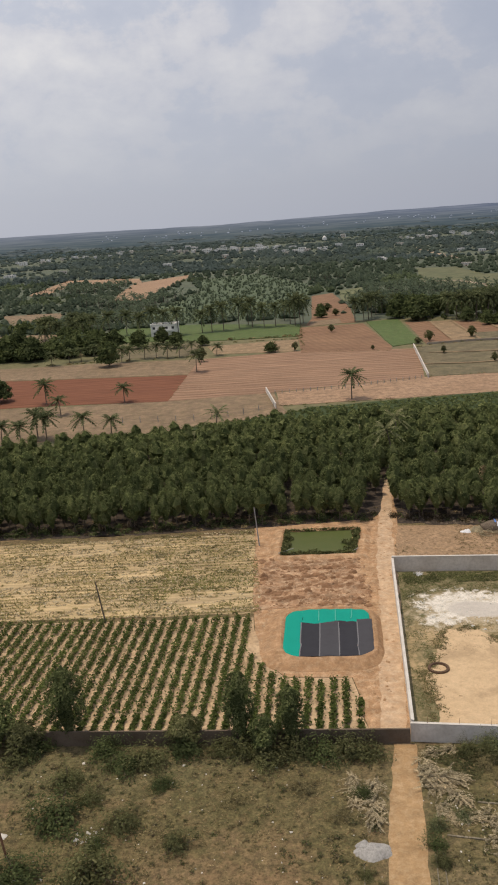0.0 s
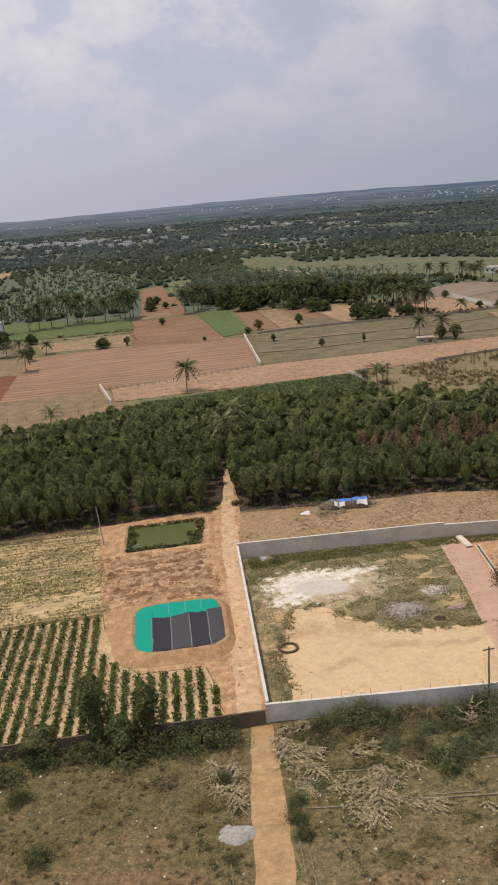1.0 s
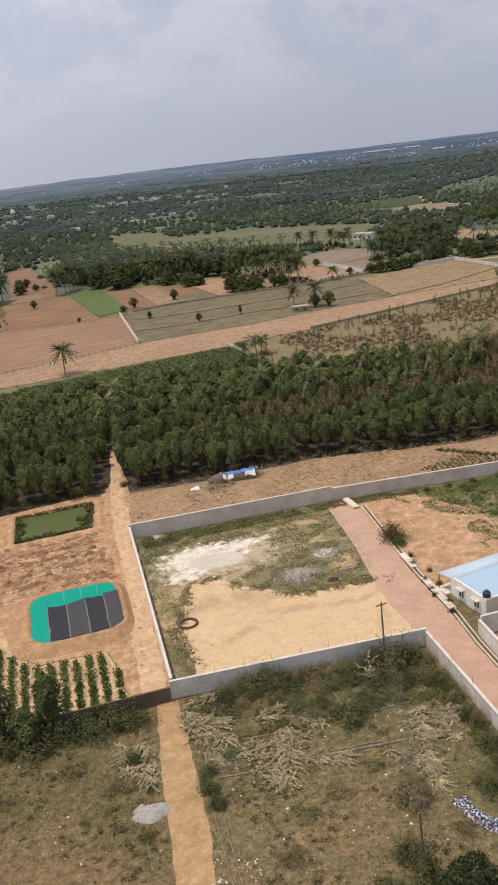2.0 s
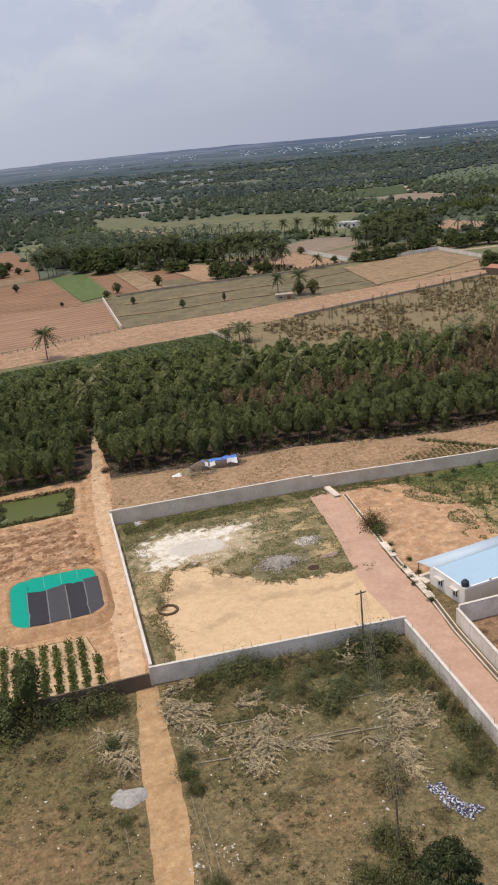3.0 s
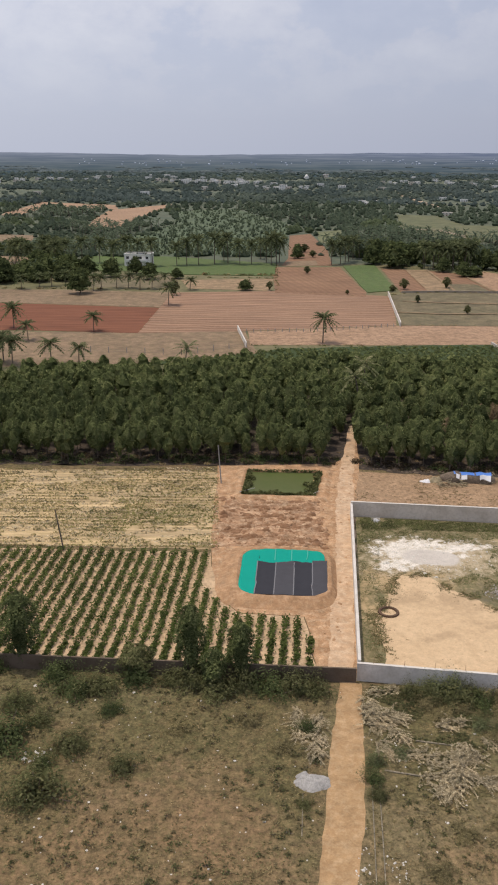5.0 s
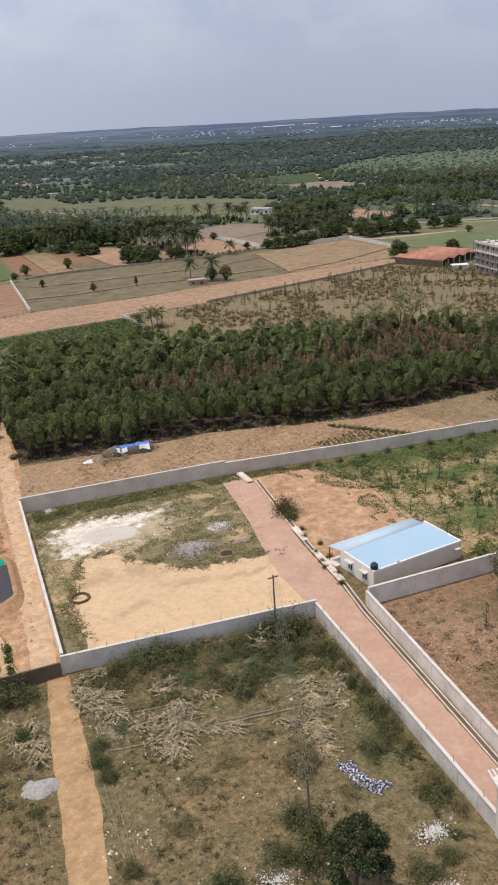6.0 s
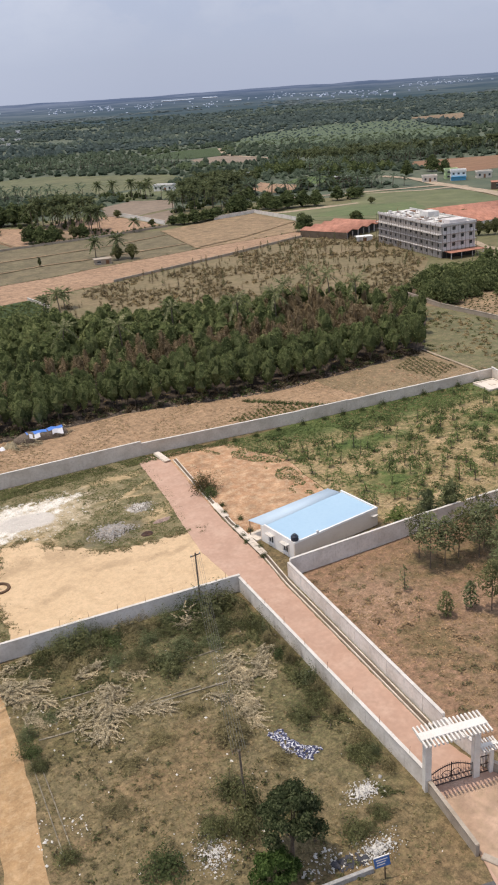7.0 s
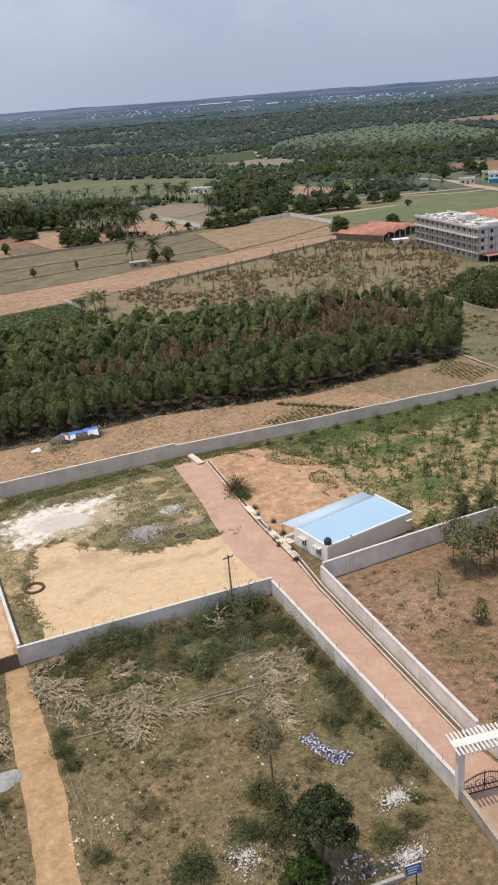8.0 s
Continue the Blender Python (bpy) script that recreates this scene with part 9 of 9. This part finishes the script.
field("field", [(224, 182), (231, 197), (247, 205), (262, 196), (245, 170)], GREEN_FIELD, 0.1, "green lawn behind the building")
ribbon("garden_path", [(227, 206), (222, 196), (220, 181), (222, 165)], [3, 3, 3, 3], FAR_TRACK, 0.2, "pale garden path", "path", amp=0.4, step=3)
for x, y, h in ((235, 214, 6.0), (237.5, 213, 7.5), (240, 211, 7), (242, 209.5, 8.5), (245, 208, 7.5), (248, 206.5, 9), (251, 206, 7), (254, 204, 8.5), (257, 203.5, 8), (262, 243, 6), (230, 190, 3), (234, 196, 2.6), (226, 186, 3)):
    broad_at(x, y, h * 0.72, 4.6, nb, "bushy dark tree in a row beside the red shed")
    nb += 1

# ---------------------------------------------------------------- villages far off
gv = np.random.default_rng(33)
WALLS = [WHITE, WHITE, CREAM, WHITE, WHITE]


def far_house(x, y, L, d, h, floors, i, turn):
    ob = simple_house("village_house", (x, y), (x + L * math.cos(turn), y + L * math.sin(turn)), d, h, WALLS[i % 5], WHITE, "far white village house with a flat roof", floors, 3, i % 2 == 0)
    tagged(ob, group="village houses")


k = 0
for cx, cy, sx, sy, n, big in [(-60, 1780, 60, 60, 8, 0.9), (20, 1660, 60, 40, 12, 0.95), (110, 1480, 50, 60, 10, 0.9), (-320, 1240, 90, 60, 6, 0.8), (-420, 1800, 120, 120, 8, 1.0), (-250, 2000, 120, 60, 8, 1.0), (276, 2100, 30, 30, 2, 1.2), (420, 1660, 60, 30, 8, 0.8), (429, 1297, 8, 10, 2, 0.7), (480, 1450, 25, 40, 2, 0.8),
                               (500, 1520, 20, 20, 2, 0.8), (700, 1900, 150, 120, 6, 1.0), (310, 486, 6, 6, 2, 0.5), (250, 1050, 30, 40, 3, 0.6), (160, 1000, 40, 40, 3, 0.6), (209, 812, 2, 2, 1, 0.6), (-60, 1780, 45, 40, 10, 0.9), (30, 1640, 30, 30, 8, 0.9), (118, 1400, 22, 30, 8, 0.7), (-380, 1850, 60, 40, 8, 0.9), (380, 1740, 50, 40, 8, 0.8)]:
    for j in range(n):
        x, y = cx + gv.normal(0, sx), cy + gv.normal(0, sy)
        far_house(x, y, gv.uniform(6, 15) * big, gv.uniform(5, 9) * big, gv.uniform(3.6, 6.8) * min(big, 1.5), 1 + (j % 3 == 0), k, gv.uniform(-0.5, 0.2))
        k += 1
far_dome = thing("domed_shrine", "far white domed shrine", "shrine", Matrix.Translation((200, 1960, 0)))
part("base", box(-5, 5, -4, 4, -0.2, 7, 0.2), WHITE, far_dome)
part("dome", ring_loft("dome", [[(3.6 * math.cos(t) * math.cos(a), 3.6 * math.cos(t) * math.sin(a), 7 + 4 * math.sin(t)) for a in np.linspace(0, 2 * math.pi, 16, endpoint=False)] for t in np.linspace(0, 1.45, 7)], WHITE), WHITE, far_dome)
# long pale roofs on the far slope
for a, kk, L in ((29.4, 0.64, 130), (31.4, 0.63, 60), (33.0, 0.42, 40)):
    R = 2150 + 2450 * kk
    x, y, z = R * math.sin(radians(a)), R * math.cos(radians(a)), hill_height(a, kk)
    ob = thing("factory_hall", "very far long white factory hall", "factory", Matrix.Translation((x, y, z)) @ Matrix.Rotation(radians(-a), 4, "Z"))
    part("hall", box(-L / 2, L / 2, -8, 8, -6, 1.5), GRANITE, ob)
    # haze-tinted roof; its slope is added to catch the sun
    part("roof", grown("roof", [(-L / 2, -9, 1.504), (L / 2, -9, 1.504), (L / 2, 0, 4.2), (-L / 2, 0, 4.2), (L / 2, 9, 1.504), (-L / 2, 9, 1.504)], [(0, 1, 2, 3), (3, 2, 4, 5)], [FAR_PAINT]), None, ob, "white sloping sheet roof, tinted bluish with painted haze")
bm = bmesh.new()
for a, kk, spread, n in ((24.5, 0.50, 0.5, 5), (27.2, 0.48, 0.6, 7), (31.0, 0.36, 0.5, 6), (35.6, 0.46, 0.8, 8), (38.1, 0.40, 0.8, 10), (39.8, 0.40, 0.6, 8), (41.5, 0.36, 0.7, 8), (44.6, 0.55, 0.7, 9), (46.5, 0.62, 0.7, 9), (25.0, 0.45, 0.5, 6), (22.5, 0.50, 0.8, 6), (17.5, 0.54, 0.8, 5), (12.0, 0.5, 1.5, 6), (4.0, 0.5, 3.0, 7), (-5.0, 0.5, 3.0, 7)):
    for j in range(n * 3):
        aa, kx = a + gv.normal(0, spread * 1.3), max(0.12, kk + gv.normal(0, 0.07))
        R = 2150 + 2450 * kx
        m = Matrix.Translation((R * math.sin(radians(aa)), R * math.cos(radians(aa)), hill_height(aa, kx))) @ Matrix.Rotation(radians(-aa), 4, "Z")
        w, h, d = gv.uniform(1.2, 4.0), gv.uniform(0.5, 3.5), gv.uniform(2, 4)
        add_box(bm, -w, w, -d, d, -5, h, 0.0, m)
        # roof slopes added so that the far specks catch sunlight
        vs = [bm.verts.new(m @ Vector(p)) for p in ((-w, -d - 0.5, h + 0.01), (w, -d - 0.5, h + 0.01), (w, 0, h + d * 0.5), (-w, 0, h + d * 0.5), (w, d + 0.5, h + 0.01), (-w, d + 0.5, h + 0.01))]
        bm.faces.new(vs[:4])
        bm.faces.new((vs[3], vs[2], vs[4], vs[5]))
tagged(new("far_town", bm_mesh("far_town", bm, FAR_PAINT)), "specks of pale houses of far towns on the slope, haze painted in", "houses", kind="stuff")

# ---------------------------------------------------------------- woods of the far plain
FARTREE = [dome_tree(1000 + i, 6.4, 4.3, 15, 1.35, 6, 2, 0.78, 1.1) for i in range(7)]
TINYTREE = [dome_tree(1050 + i, 5.6, 5.6, 4, 2.5, 5, 2, 0.9, 1.4) for i in range(7)]
SLIMTREE = [dome_tree(1080 + i, 4.2, 2.2, 20, 0.9, 4, 2, 0.5) for i in range(5)]
FARPALM = []
for i in range(4):
    t, c = palm(1100 + i, 9, 7, 4.8)
    FARPALM.append((t, c))
CLEAR = [[(140, 657), (170, 823), (204, 808), (200, 700), (257, 690), (311, 576), (302, 532), (280, 518), (227, 505), (205, 525), (185, 560), (151, 585)], [(73, 634), (93, 650), (80, 543), (66, 554)], [(205, 490), (240, 500), (275, 515), (265, 470), (245, 440), (225, 445)], [(-105, 878), (-48, 982), (-65, 729), (-76, 655), (-102, 680)], [(-195, 798), (-200, 1019), (-108, 962), (-97, 885), (-174, 935), (-178, 796)], [(-169, 609), (-124, 604), (-114, 532), (-146, 541)], [(-63, 725), (-45, 860), (-33, 740), (-45, 670)], [(404, 423), (396, 366), (470, 350), (520, 390), (464, 430), (433, 449)], [(30, 436), (64, 436), (68, 620), (48, 610)],
         [(330, 270), (420, 260), (430, 350), (375, 420), (335, 410)], [(-170, 420), (-95, 410), (-90, 470), (-180, 500)], [(383, 771), (455, 804), (485, 785), (427, 687), (427, 606), (391, 590), (374, 641)], [(904, 948), (999, 932), (832, 776), (855, 867)], [(270, 398), (285, 432), (310, 455), (350, 445), (345, 405), (310, 400)],
         [(180, 404), (190, 389), (218, 401), (234, 432), (218, 452), (194, 440)], [(240, 490), (262, 470), (255, 455), (232, 475)]]
SLIM = [(-62, 485), (33, 485), (48, 600), (58, 720), (20, 900), (-36, 870), (-33, 700), (-60, 580)]
PALE_WOOD = [(500, 800), (545, 665), (640, 612), (700, 640), (790, 800), (860, 900), (800, 990), (640, 940)]

YOUNG_FLOOR = surface("young_wood_floor", (0.088, 0.122, 0.068), (0.076, 0.108, 0.062), 0.01, (0.105, 0.13, 0.074), 0.08, bump=0.2, bscale=0.2)
field("young_wood_ground", SLIM, YOUNG_FLOOR, 0.12, "green ground of a young plantation", "woods", step=9, amp=3)
field("young_wood_ground", PALE_WOOD, YOUNG_FLOOR, 0.25, "pale green ground of a young wood", "woods", step=14, amp=5)


TOWNS = [(-60, 1760, 75), (30, 1630, 60), (118, 1410, 50), (-380, 1850, 90), (390, 1720, 80), (-320, 1250, 80), (270, 2060, 60)]


def build_woods():
    g = np.random.default_rng(44)
    near, far, palms, slim, horizon, pk_n, pk_f = [], [], [], [], [], [], []
    r = 480.0
    while r < 2450:
        gap = 7.0 + (r - 480) * 0.0080
        a = -28.0
        step = math.degrees(gap / r)
        while a < 55:
            aa = a + g.uniform(-0.5, 0.5) * step
            rr = r + g.uniform(-0.5, 0.5) * gap
            x, y = rr * math.sin(radians(aa)), rr * math.cos(radians(aa))
            a += step
            if inside(x, y, SLIM):
                for q in range(3):
                    s = g.uniform(0.3, 0.75)
                    slim.append((x + g.normal(0, 2.5), y + g.normal(0, 2.5), s, s * g.uniform(0.6, 0.95)))
                continue
            d = noise.noise((x * 0.006, y * 0.0035, 0)) + 0.4 * noise.noise((x * 0.02, y * 0.015, 5))
            pale = inside(x, y, PALE_WOOD)
            if g.uniform() < 0.72 and any(math.hypot((x - tx) / tr, (y - ty) / (1.6 * tr)) < 1 for tx, ty, tr in TOWNS):
                continue
            if (d < -0.5 and not pale) or any(inside(x, y, c) for c in CLEAR):
                continue
            s = g.uniform(0.5, 1.15) * (0.9 + 0.25 * d) * (0.38 if pale else 1.0)
            if r < 1000:
                if r < 900 and not pale and noise.noise((x * 0.008, y * 0.008, 9)) > 0.1:
                    palms.append((x, y, g.uniform(0.85, 1.15), g.uniform(0.6, 0.95)))
                    k = g.uniform(0.45, 0.75)
                    near.append((x + g.normal(0, 4), y + g.normal(0, 4), k * 1.2, k * 0.6))
                    pk_n.append(1)
                else:
                    near.append((x, y, s * (1.9 if pale else 1.0), s * g.uniform(0.5, 0.95)))
                    pk_n.append(2 if pale or noise.noise((x * 0.01, y * 0.007, 12)) > 0.32 else 1)
            else:
                far.append((x, y, s * (1.0 + max(0, r - 1000) * 0.0004), s * g.uniform(0.7, 1.1), max(0.0, hill_height(aa, (rr - 2150) / 2450)) if rr > 2150 else 0.0))
                pk_f.append(2 if noise.noise((x * 0.006, y * 0.004, 12)) > 0.18 else 1)
        r += gap
    while r < 2950:
        gap = 30 + (r - 2450) * 0.03
        a = -28.0
        step = math.degrees(gap / r)
        while a < 55:
            aa, rr = a + g.uniform(-0.5, 0.5) * step, r + g.uniform(-0.5, 0.5) * gap
            a += step
            x, y = rr * math.sin(radians(aa)), rr * math.cos(radians(aa))
            if noise.noise((x * 0.004, y * 0.003, 3)) + 0.5 * noise.noise((x * 0.015, y * 0.012, 8)) < -0.3 + (rr - 2450) * 0.0014:
                continue
            s = g.uniform(0.7, 1.3)
            horizon.append((x, y, s * 3.4, s * 0.6, hill_height(aa, (rr - 2150) / 2450) - 1.0))
        r += gap
    stuff_of("horizon_woods", TINYTREE, horizon, [BARK, LEAF_HORIZON], "woods below the skyline, blue-green from haze painted into the leaves", "woods")
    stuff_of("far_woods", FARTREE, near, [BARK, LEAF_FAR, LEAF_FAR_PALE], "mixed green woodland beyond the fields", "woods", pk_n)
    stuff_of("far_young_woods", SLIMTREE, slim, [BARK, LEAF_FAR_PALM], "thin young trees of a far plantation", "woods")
    stuff_of("distant_woods", TINYTREE, far, [BARK, LEAF_DISTANT, LEAF_DISTANT_PALE], "distant woodland on the plain with haze painted into the leaves", "woods", pk_f)
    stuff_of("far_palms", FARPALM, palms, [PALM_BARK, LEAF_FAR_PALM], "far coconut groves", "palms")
    # nearer belts
    mid, pk = [], []
    for poly, gap in (([(-170, 395), (-95, 390), (-70, 415), (-82, 470), (-150, 520), (-260, 520), (-260, 400)], 8.5), ([(84, 450), (130, 440), (165, 430), (175, 455), (140, 488), (95, 515), (76, 480)], 7.5),
                      ([(310, 460), (375, 480), (384, 545), (330, 500)], 8), ([(350, 412), (400, 425), (380, 470), (345, 450)], 8), ([(-260, 330), (-150, 325), (-120, 395), (-260, 400)], 11), ([(-200, 270), (-118, 285), (-125, 320), (-200, 325)], 12), ([(230, 130), (330, 200), (360, 150), (260, 90)], 12), ([(300, 250), (315, 235), (290, 195), (270, 205)], 7)):
        for x, y in scatter(poly, gap, len(mid) + 5, 0.5):
            if any(inside(x, y, c) for c in CLEAR):
                continue
            s = g.uniform(0.55, 1.1)
            mid.append((x, y, s, s * g.uniform(0.7, 1.1)))
            pk.append(2 if noise.noise((x * 0.02, y * 0.02, 12)) > 0.2 else 1)
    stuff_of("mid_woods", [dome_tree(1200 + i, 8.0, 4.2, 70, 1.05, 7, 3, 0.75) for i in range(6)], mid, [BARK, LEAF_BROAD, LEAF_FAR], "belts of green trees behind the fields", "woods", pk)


build_woods()
